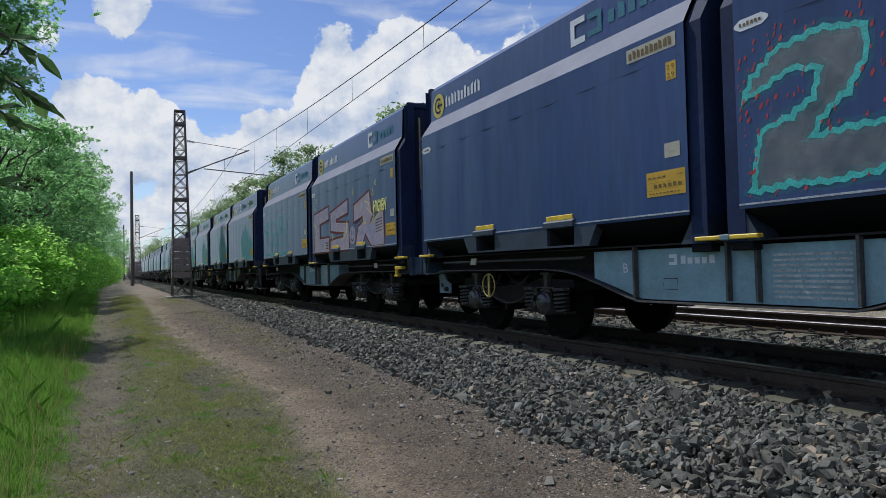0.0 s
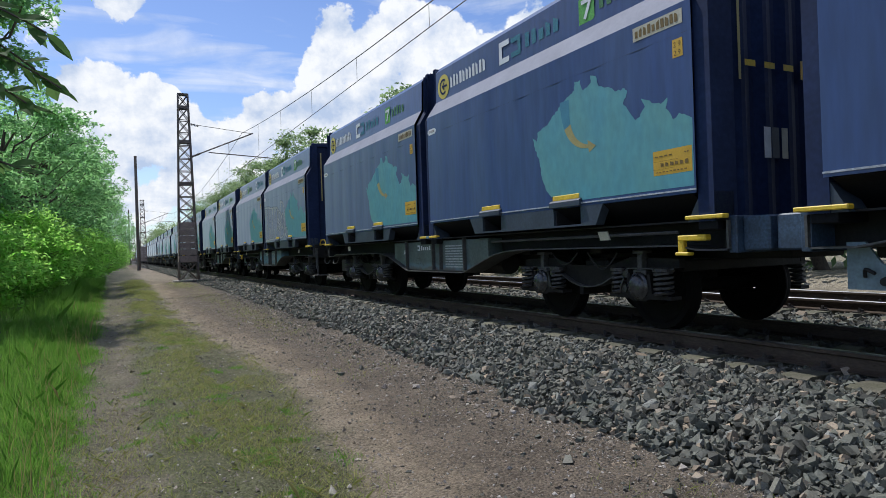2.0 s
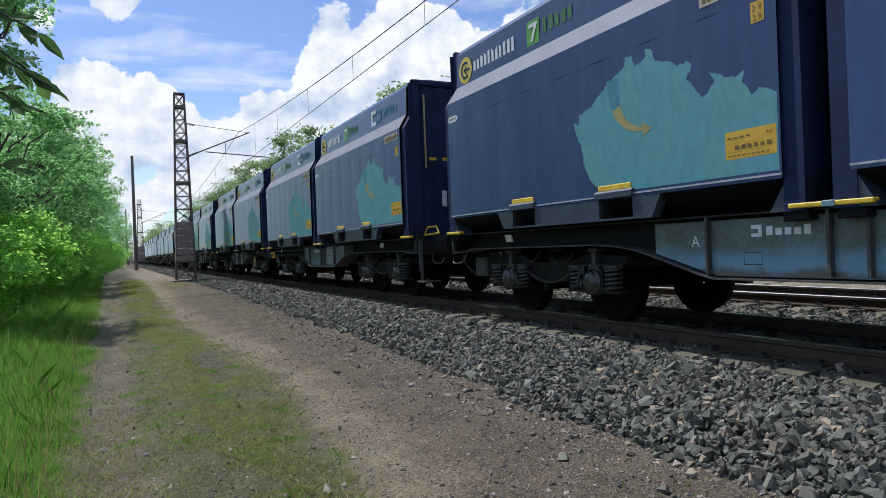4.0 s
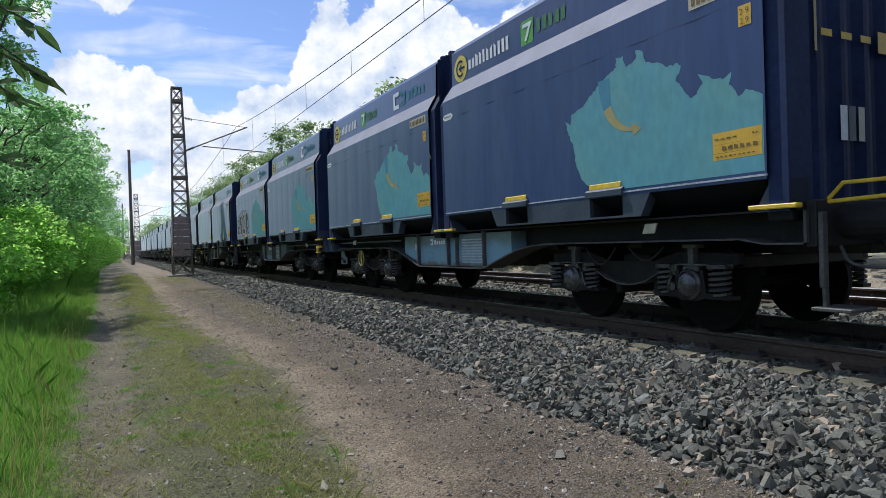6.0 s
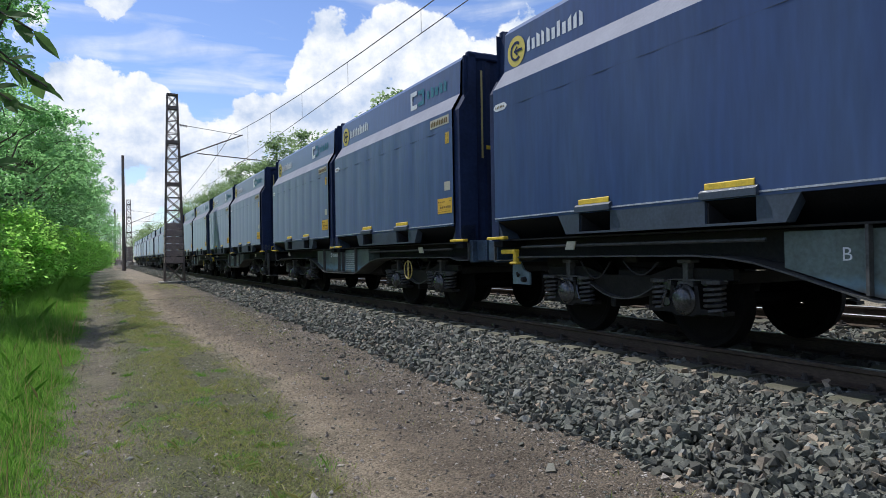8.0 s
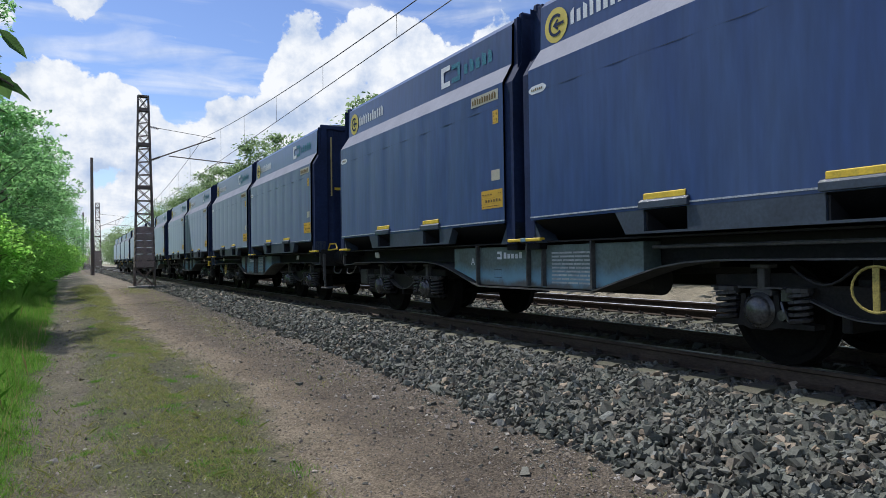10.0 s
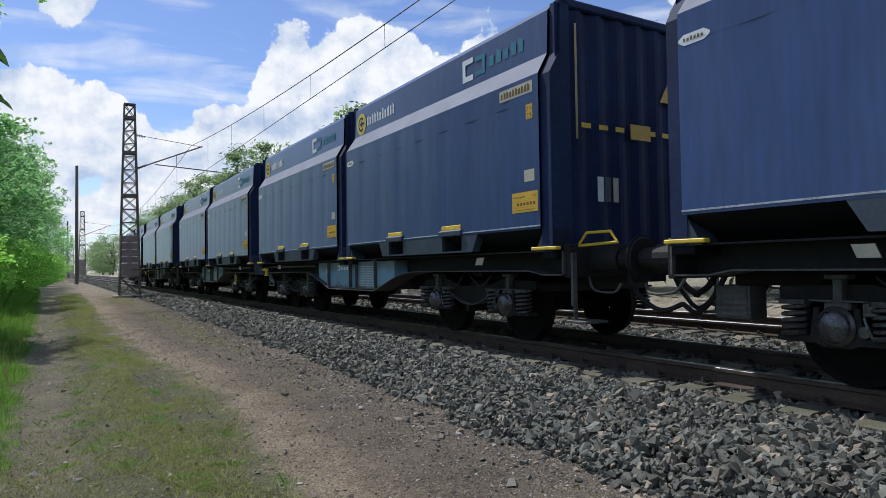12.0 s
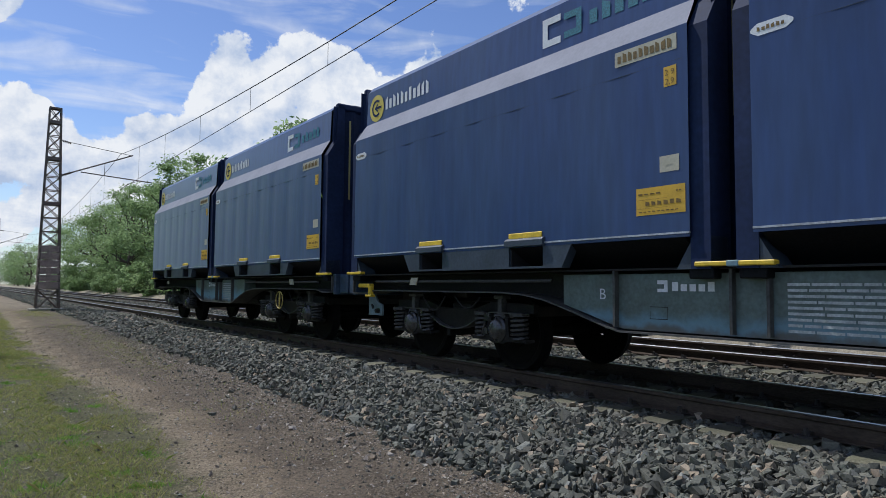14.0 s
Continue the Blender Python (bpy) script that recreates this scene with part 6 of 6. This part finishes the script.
        flat(bm, [(2.80, 0.40), (2.80, 1.15), (2.3, 1.35), (1.6, 1.5), (0.6, 1.45), (0.2, 1.2), (0.1, 0.8), (0.25, 0.42)], X - 0.0010)
        part("graffiti_haze", bm, M["mist_green"], c, "green sprayed background")
        x0 = 2.72
        for k, (pts) in enumerate(([(0, 0.1), (-0.05, 0.75), (-0.45, 0.80), (-0.35, 0.62), (-0.2, 0.6), (-0.22, 0.5), (-0.42, 0.48), (-0.40, 0.34), (-0.2, 0.3), (-0.5, 0.2), (-0.45, 0.05), (0, 0.1)],
                                   [(-0.55, 0.15), (-0.85, 0.35), (-0.6, 0.5), (-0.6, 0.85), (-1.1, 0.95), (-1.05, 0.72), (-0.85, 0.68), (-1.12, 0.5), (-1.1, 0.15), (-0.8, 0.02), (-0.55, 0.15)],
                                   [(-1.25, 0.1), (-1.18, 0.8), (-1.6, 1.0), (-1.75, 0.8), (-1.45, 0.7), (-1.42, 0.35), (-1.75, 0.3), (-1.8, 0.05), (-1.25, 0.1)],
                                   [(-1.9, 0.05), (-1.85, 0.9), (-2.3, 1.05), (-2.45, 0.7), (-2.2, 0.5), (-2.55, 0.08), (-2.35, 0.0), (-2.1, 0.35), (-2.05, 0.02), (-1.9, 0.05)])):
            q = [(x0 + a, 0.42 + b * 0.95) for a, b in pts]
            bm = bmesh.new()
            flat(bm, q[:-1], X - 0.0014 - 0.0001 * k)
            bmesh.ops.triangulate(bm, faces=bm.faces[:])
            part("graffiti_letter", bm, M["spray_and_shade_black"], c, "black sprayed letter fill")
            bm = bmesh.new()
            ribbon(bm, q, 0.075, X - 0.0026 - 0.0002 * k)
            part("graffiti_edge", bm, M["spray_white"], c, "white sprayed letter outline")


TRAIN = []                           # (thing, distance of its origin from the train's rear, height, turn)


def build_train():
    masters = {k: build_container(k) for k in ("plain", "c_first", "seven_first")}
    first = {}
    for n in range(40):
        wn, j = divmod(n, 4)
        kind = "plain" if n < 20 or n > 35 else ("c_first" if n in (29, 31, 32, 33, 34, 35) else "seven_first")
        m = masters[kind]
        c = m if kind not in first else copy_thing(m, Matrix.Identity(4))
        first[kind] = True
        text = {"plain": "tall dark blue bulk container with pale grey stripe", "c_first": "tall dark blue bulk container printed with a teal map",
                "seven_first": "tall dark blue bulk container printed with a teal map"}[kind]
        text = {31: "dark blue map container sprayed with outlined white letters", 37: "dark blue bulk container sprayed with pink block letters", 36: "dark blue bulk container sprayed with turquoise lines",
                39: "dark blue bulk container sprayed with turquoise and red", 20: "map container sprayed with black and white letters"}.get(n, text)
        tagged(c, text + " on wagon", "container", "containers on the train")
        TRAIN.append((c, PERIOD * wn + SLOTS[j], FLOOR_Z, 0.0, n))
    kinds = {}
    for k in range(20):
        wn, j = divmod(k, 2)
        wheel = (j == 1) == (wn in (2, 5, 8, 9))
        if (wheel, j) in kinds:
            w = copy_thing(kinds[wheel, j], Matrix.Identity(4))
        else:
            w = kinds[wheel, j] = build_wagon(wheel, j == 1)
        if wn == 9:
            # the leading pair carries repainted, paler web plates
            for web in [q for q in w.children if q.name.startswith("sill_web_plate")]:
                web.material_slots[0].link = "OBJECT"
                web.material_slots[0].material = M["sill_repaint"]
        tagged(w, "weathered blue-grey container wagon on two dark bogies", "railway wagon", "wagons of the train")
        TRAIN.append((w, PERIOD * wn + UNITS[j], RAIL_Z, 0.0 if j == 0 else 180.0, None))
    for c, s, z, turn, n in TRAIN:
        if n is not None:
            add_graffiti(c, n)


# ---- plants ----
def leaf_mesh(name, centers, size, rng, mat, parent, droop=0.3, slim=0.45, flat_bias=0.6):
    """Leaves as small folded diamonds, turned at random."""
    n = len(centers)
    d = rng.normal(size=(n, 3))
    d[:, 2] = d[:, 2] * 0.5 - droop
    d /= np.linalg.norm(d, axis=1)[:, None]
    up = rng.normal(size=(n, 3)) * (1 - flat_bias) + (0, 0, flat_bias)
    side = np.cross(d, up)
    side /= np.linalg.norm(side, axis=1)[:, None] + 1e-9
    L = (size * rng.uniform(0.6, 1.3, n))[:, None]
    v = np.stack([centers, centers + d * L * 0.5 + side * L * slim * 0.5, centers + d * L, centers + d * L * 0.5 - side * L * slim * 0.5], 1)
    f = np.arange(4 * n).reshape(n, 4)
    return bulk(name, v.reshape(-1, 3), f, mat, parent)


def add_limb(bm, a, b, r0, r1, rng, bend=0.12, n=4):
    a, b = Vector(a), Vector(b)
    L = (b - a).length
    pts = [a + (b - a) * i / n + Vector(rng.normal(size=3)) * L * bend * (0 < i < n) * 0.5 for i in range(n + 1)]
    for i in range(n):
        add_cyl(bm, pts[i], pts[i + 1], r0 + (r1 - r0) * i / n, r0 + (r1 - r0) * (i + 1) / n, 6, caps=False)
    return pts


def tree(name, x, y, h, r, seed, leaves, size, mat, label, low=0.25, group="", fronds=False, lean=0.0, clumps=46):
    """Trunk and limbs with a crown of leaf clumps of uneven outline."""
    rng = np.random.default_rng(seed)
    t = empty(name, pose(x, y, ground_z(x, y) - 0.05))
    tagged(t, label, "shrub" if name == "shrub" else "tree", group)
    bm = bmesh.new()
    topp = (lean * h * 0.3, rng.normal() * 0.3, h * 0.86)
    stem = add_limb(bm, (0, 0, 0), topp, 0.022 * h, 0.006 * h, rng, 0.08, 6)
    tips = []
    for k in range(clumps):
        u = rng.uniform(low, 1.0)
        prof = math.sin(math.pi * min(1.0, (u - low * 0.6) / (1.12 - low * 0.6))) ** 0.7
        a = rng.uniform(0, 2 * math.pi)
        rr = r * prof * rng.uniform(0.45, 1.12)
        tip = Vector((rr * math.cos(a) + lean * h * 0.3 * u, rr * math.sin(a), h * u + rng.normal() * 0.12))
        base = stem[min(6, max(1, int(u * 5.2)))]
        if k % 2 == 0:
            add_limb(bm, base, tip, 0.006 * h, 0.0018 * h, rng, 0.18, 3)
        tips.append((tip, (tip - base)))
    part("trunk", bm, M["bark"], t, smooth=True)
    per = leaves // clumps
    cs = []
    for tip, d in tips:
        sig = r * rng.uniform(0.085, 0.15)
        if fronds:
            # feathery sprays: rows of leaflets along drooping stalks
            m = max(1, per // 14)
            o = np.array(tip) + rng.normal(size=(m, 3)) * (sig * 1.25, sig * 1.25, sig * 0.5)
            dirs = rng.normal(size=(m, 3)) + np.array(d) / max(0.1, d.length) * 0.8
            dirs[:, 2] -= 0.25
            dirs /= np.linalg.norm(dirs, axis=1)[:, None]
            tt = np.linspace(0, 0.34, 14)
            pts = o[:, None] + dirs[:, None] * tt[None, :, None]
            pts[:, :, 2] -= (tt ** 2 * 1.4)[None]
            cs.append(pts.reshape(-1, 3))
        else:
            cs.append(np.array(tip) + rng.normal(size=(per, 3)) * (sig * 1.15, sig * 1.15, sig * 0.6))
    c = np.concatenate(cs)
    c = c[c[:, 2] > 0.05]
    leaf_mesh("crown", c, size, rng, mat, t)
    return t


def blades(name, x, y, h, rng, mat, width, lean=0.35, z=None):
    n = len(x)
    z = np.array([ground_z(a, b) for a, b in zip(x, y)]) - 0.005 if z is None else z
    a = rng.uniform(0, 2 * math.pi, n)
    side = np.stack([np.cos(a), np.sin(a), 0 * a], -1) * (width * rng.uniform(0.6, 1.3, n))[:, None]
    b = np.stack([x, y, z], -1)
    ln = rng.normal(size=(n, 3)) * lean * h[:, None]
    ln[:, 2] = 0
    up = np.zeros((n, 3))
    up[:, 2] = h
    mid = b + up * 0.6 + ln * 0.4
    tip = b + up * 0.97 + ln * 1.1
    v = np.stack([b - side, b + side, mid + side * 0.6, tip, mid - side * 0.6], 1)
    f = np.arange(5 * n).reshape(n, 5)
    return bulk(name, v.reshape(-1, 3), f, mat)


def build_plants():
    rng = np.random.default_rng(9)
    # tall grass along the hedge
    n = 150000
    y = -4.0 + 60 * rng.random(n) ** 1.45
    edge = np.array([-0.45 - 0.012 * (b - 6) + 0.22 * noise.noise((0.0, b * 0.55, 1.0)) + 0.16 * noise.noise((0.0, b * 2.1, 6.0)) for b in y])
    x = edge - rng.exponential(0.75, n) + np.abs(rng.normal(size=n)) * 0.10
    keep = x > -4.5
    x, y, edge = x[keep], y[keep], edge[keep]
    tuft = np.array([0.75 + 0.9 * noise.noise((a * 2.2, b * 1.6, 31.0)) for a, b in zip(x, y)])
    h = (0.06 + 0.25 * np.clip((edge - x) / 0.8, 0, 1)) * np.clip(tuft, 0.3, 1.5) * rng.lognormal(0, 0.32, len(x))
    tagged(blades("tall_grass", x, y, h, rng, M["grass"], 0.0027, 0.38), "lush bright green tall grass along the hedge", "grass", kind="stuff")
    n = 420
    y = 4.2 + 20 * rng.random(n) ** 1.4
    x = -0.45 - rng.exponential(0.5, n)
    tagged(blades("dry_stems", x, y, rng.uniform(0.25, 0.6, n), rng, M["straw"], 0.0025, 0.25), "thin dry grass stems", "grass", kind="stuff")
    # worn turf between the wheel lanes, and thin patches elsewhere
    xs_, ys_ = [], []
    n = 150000
    y = -4.0 + 46 * rng.random(n) ** 1.6
    swell = np.exp(-((y - 9.0) / 7.0) ** 2)
    x = rng.normal(0.66, 0.36, n) * (1 + 0.3 * swell) + 0.06 * np.sin(y * 0.8) + 0.1 * swell
    dens = np.array([noise.noise((a * 1.3, b * 0.8, 11.0)) + 0.5 * noise.noise((a * 4, b * 3, 3.0)) for a, b in zip(x, y)])
    keep = (dens > -0.30 + 0.40 * np.abs(x - 0.66 - 0.25 * swell)) & (x < 1.34 + 0.45 * swell + 0.1 * np.sin(y * 2.1))
    xs_.append(x[keep]), ys_.append(y[keep])
    # weeds at the foot of the ballast and round the mast
    for cx, cy, rx, ry, n in ((2.95, 17.0, 0.30, 3.2, 2600), (2.55, 32.5, 0.35, 2.2, 3000), (2.7, 24.0, 0.3, 2.0, 1000), (-0.12, 4.6, 0.30, 1.6, 5000)):
        xs_.append(rng.normal(cx, rx, n)), ys_.append(rng.normal(cy, ry, n))
    n = 16000
    y, x = 2 + 30 * rng.random(n) ** 1.5, rng.uniform(-0.5, 3.8, n)
    dens = np.array([noise.noise((a * 0.9, b * 0.55, 21.0)) + 0.4 * noise.noise((a * 5, b * 5, 8.0)) for a, b in zip(x, y)])
    keep = dens > 0.36
    xs_.append(x[keep]), ys_.append(y[keep])
    x, y = np.concatenate(xs_), np.concatenate(ys_)
    h = 0.030 * rng.lognormal(0, 0.45, len(x))
    tagged(blades("worn_turf", x, y, h, rng, M["turf"], 0.0028, 0.8), "thin worn turf between the wheel lanes", "grass", kind="stuff")
    # bright tufts in the turf
    cy, cx = 2.6 + 15 * rng.random(34) ** 1.5, rng.normal(0.85, 0.42, 34)
    x, y = (np.repeat(q, 150) + rng.normal(size=5100) * np.repeat(rng.uniform(0.03, 0.10, 34), 150) for q in (cx, cy))
    tagged(blades("grass_tufts", x, y, 0.035 * rng.lognormal(0, 0.35, 5100), rng, M["grass"], 0.0022, 0.5), "small bright green grass tufts on the path", "grass", kind="stuff")
    # hedge of locust trees
    spec = [(-8.2, 16.0, 5.0, 2.0), (-7.4, 21.5, 6.0, 2.2), (-5.3, 26.0, 6.6, 2.4), (-4.2, 31.0, 8.0, 2.8), (-4.0, 36.0, 8.6, 2.9), (-3.9, 42.0, 9.0, 3.0), (-3.6, 49.0, 9.4, 3.0),
            (-3.4, 57.0, 9.6, 3.0), (-3.0, 66.0, 9.6, 3.2), (-2.6, 77.0, 9.4, 3.2), (-2.2, 90.0, 9.0, 3.4), (-1.8, 108.0, 8.5, 3.6), (-1.5, 130.0, 8.0, 3.8)]
    for i, (x, y, h, r) in enumerate(spec):
        near = y < 60
        tree("locust_tree", x, y, h, r, 40 + i, 23000 if near else 11000, 0.17 if near else 0.24, M["leaf"], "leafy green locust tree in the trackside hedge", 0.22, "hedge trees", near, 0.12, 90 if near else 60)
    tree("locust_tree", -4.15, 20.5, 10.2, 2.3, 39, 34000, 0.14, M["leaf"], "tall leafy locust tree overhanging the path", 0.62, "hedge trees", True, 0.06, 80)
    shrubs = [(-4.0, 9.5, 2.1, 1.1), (-3.7, 13.5, 2.2, 1.2), (-3.4, 17.5, 2.4, 1.3), (-3.2, 21.5, 2.5, 1.4), (-2.9, 25.5, 2.9, 1.5), (-3.0, 29.5, 2.9, 1.5), (-2.9, 34.0, 3.2, 1.6), (-2.6, 39.5, 3.0, 1.6),
              (-2.3, 45.0, 3.2, 1.7), (-2.0, 52.0, 3.3, 1.8), (-1.6, 61.0, 3.3, 1.9), (-1.2, 72.0, 3.4, 2.0), (-0.9, 86.0, 3.4, 2.1), (-0.5, 104.0, 3.6, 2.2)]
    for i, (x, y, h, r) in enumerate(shrubs):
        tree("shrub", x, y, h, r, 80 + i, 8500 if y < 40 else 5500, 0.15 if y < 40 else 0.18, M["leaf_bright"], "dense bright green shrub at the edge of the path", 0.05, "hedge shrubs", False, 0.05, 60)
    # trees beyond the far track
    far = [(15.5, 10, 7.8, 3.4), (16.5, 17, 8.4, 3.8), (15.5, 26, 8.3, 3.6), (15.8, 33.5, 9.8, 3.0), (15.8, 41, 8.9, 3.4), (16.0, 49, 9.9, 3.4), (15.4, 59, 12.0, 3.2), (15.8, 67, 10.6, 3.8), (15.2, 76, 11.6, 3.8), (15.8, 86, 11.2, 4.0), (15.4, 98, 11.6, 4.4),
           (15.6, 112, 11.2, 4.4), (16.0, 128, 11.5, 4.6), (15.5, 225, 12.0, 6), (16, 245, 12.5, 6), (15, 268, 12, 6), (17, 300, 13, 7), (19, 360, 13, 8), (14, 420, 12, 8)]
    for i, (x, y, h, r) in enumerate(far):
        tree("roadside_tree", x, y, h, r, 140 + i, 12500 if y < 140 else 4500, 0.31 if y < 140 else 0.5, M["leaf_far"], "light green tree beyond the far track", 0.10, "trees beyond the tracks", False, 0.0, 70)
    for i in range(8):
        tree("roadside_tree", 21.0 + 1.5 * math.sin(i * 1.9), 52 + 11 * i, 10.0 + math.sin(i * 2.7), 4.2, 180 + i, 6500, 0.36, M["leaf_far"], "light green tree beyond the far track", 0.06, "trees beyond the tracks", False, 0.0, 60)
    # low scrub beneath them
    for i in range(16):
        y = 20 + i * 8.5
        tree("shrub", 13.9 + 0.6 * math.sin(i * 2.3), y, 2.6 + 0.8 * math.sin(i * 1.7), 2.0, 200 + i, 4500, 0.26, M["leaf_far"], "light green scrub beyond the far track", 0.05, "scrub beyond the tracks", False, 0.0, 36)
    near_sprigs()
    # a dry branching weed in the grass edge
    weed = empty("dry_weed", pose(-0.34, 4.15, ground_z(-0.34, 4.15)))
    tagged(weed, "leafless dry weed with thin branching stems", "weed")
    for k in range(7):
        a = 0.25 + 0.38 * k
        bx, by, L = 0.30 * math.cos(a) + 0.10, 0.22 * math.sin(a) - 0.05, 0.30 + 0.05 * (k % 3)
        part("stem", tube([(0, 0, -0.02), (bx * 0.35, by * 0.35, L * 0.45), (bx * 0.75, by * 0.8, L * 0.8), (bx, by, L)], 0.0022, 4), M["straw"], weed)


def near_sprigs():
    """Hanging leafy twigs close to the path's left, with large pointed leaflets."""
    host = empty("walnut_tree", pose(-2.6, 4.6, ground_z(-2.6, 4.6) - 0.05))
    tagged(host, "walnut tree beside the path with large pointed leaves", "tree")
    bm = bmesh.new()
    add_limb(bm, (0, 0, 0), (0.1, 0.1, 4.6), 0.11, 0.06, np.random.default_rng(1), 0.05, 6)
    part("trunk", bm, M["bark"], host)
    for k, (x, y, z, L, down) in enumerate(((-0.64, 4.35, 2.72, 0.60, 0.34), (-0.70, 4.0, 2.06, 0.52, 0.2), (-0.70, 4.3, 2.98, 0.6, 0.3), (-0.74, 3.9, 1.80, 0.45, 0.14), (-0.66, 4.5, 2.60, 0.5, 0.3), (-0.62, 4.4, 2.84, 0.55, 0.42))):
        rng = np.random.default_rng(300 + k)
        s = empty("twig")
        s.parent, s.location = host, (x - 0.55 + 2.6, y - 4.6, z + 0.18 - ground_z(-2.6, 4.6) + 0.05)
        tagged(s, "overhanging twig with large leaves")
        bm = bmesh.new()
        pts = [(L * 1.5 * t, 0.1 * math.sin(3 * t), -down * t * t) for t in [i / 8 for i in range(9)]]
        add_tube(bm, pts, 0.006, 5)
        add_tube(bm, [(-(x - 0.55 + 2.6) + 0.06, 4.6 - y + 0.05, 0.1), (-0.6, 0.1, 0.08), (0, 0, 0)], 0.012, 6)
        part("stem", bm, M["bark"], s)
        for i in range(17):
            t = 0.12 + 0.055 * i
            px, py, pz = L * 1.5 * t, 0.1 * math.sin(3 * t), -down * t * t
            a = (-1 if i % 2 else 1) * rng.uniform(0.3, 1.5)
            ln = rng.uniform(0.13, 0.20)
            bm = bmesh.new()
            d = Vector((math.cos(a) * 0.9, math.sin(a) * 0.8, rng.uniform(-0.9, 0.15))).normalized()
            sd = d.cross(Vector((rng.uniform(-0.5, 0.5), -0.8, 0.8))).normalized()
            up = sd.cross(d)
            outl = [(0, 0), (0.2, 0.20), (0.45, 0.26), (0.75, 0.15), (1, 0)]
            mid = [bm.verts.new(Vector((px, py, pz)) + d * ln * u - up * 0.012 * (u > 0.1)) for u in (0, 0.2, 0.45, 0.75, 1)]
            for sgn in (1, -1):
                ed = [bm.verts.new(Vector((px, py, pz)) + d * ln * u + sd * ln * w_ * sgn) for u, w_ in outl[1:4]]
                bm.faces.new((mid[0], mid[1], ed[0]))
                bm.faces.new((mid[1], mid[2], ed[1], ed[0]))
                bm.faces.new((mid[2], mid[3], ed[2], ed[1]))
                bm.faces.new((mid[3], mid[4], ed[2]))
            part("leaf", bm, M["leaf_near"], s)


# ---- build ----
build_ground()
build_plants()
for y in (36.3, 102.8, 169.3, 235.8):
    lattice_mast(3.25, y, 9.75)
for y, h in ((82.0, 13.2), (160.0, 12.5), (235.0, 12.5), (310.0, 12.0)):
    concrete_pole(2.05 if y < 100 else 2.3, y, h)
overhead_line(TRACK_X - 0.05)
build_train()
build_ballast()
build_track(TRACK_X, "near railway track with rusty rails and weathered sleepers")
build_track(FAR_X, "far railway track with shiny rails and sleepers")


def motions():
    """The whole train rolls towards and past the camera, gaining a little speed; its wheels turn with it."""
    times = [0.5 * i for i in range(29)]
    for thing, s, z, turn, n in TRAIN:
        walk(thing, [(t, pose(TRACK_X, tail_y(t) - s, z, 0, 0, turn)) for t in times])
    ticks = [i / 30 for i in range(421)]
    for thing, s, z, turn, n in TRAIN:
        if n is not None:
            continue
        sign = -1 if turn else 1
        for bogie in thing.children:
            if not bogie.name.startswith("bogie"):
                continue
            for ws in bogie.children:
                if ws.name.startswith("wheelset"):
                    y0 = ws.location.y
                    walk(ws, [(t, pose(0, y0, 0.46, math.degrees(sign * (tail_y(0) - tail_y(t)) / 0.46) % 360)) for t in ticks])


motions()
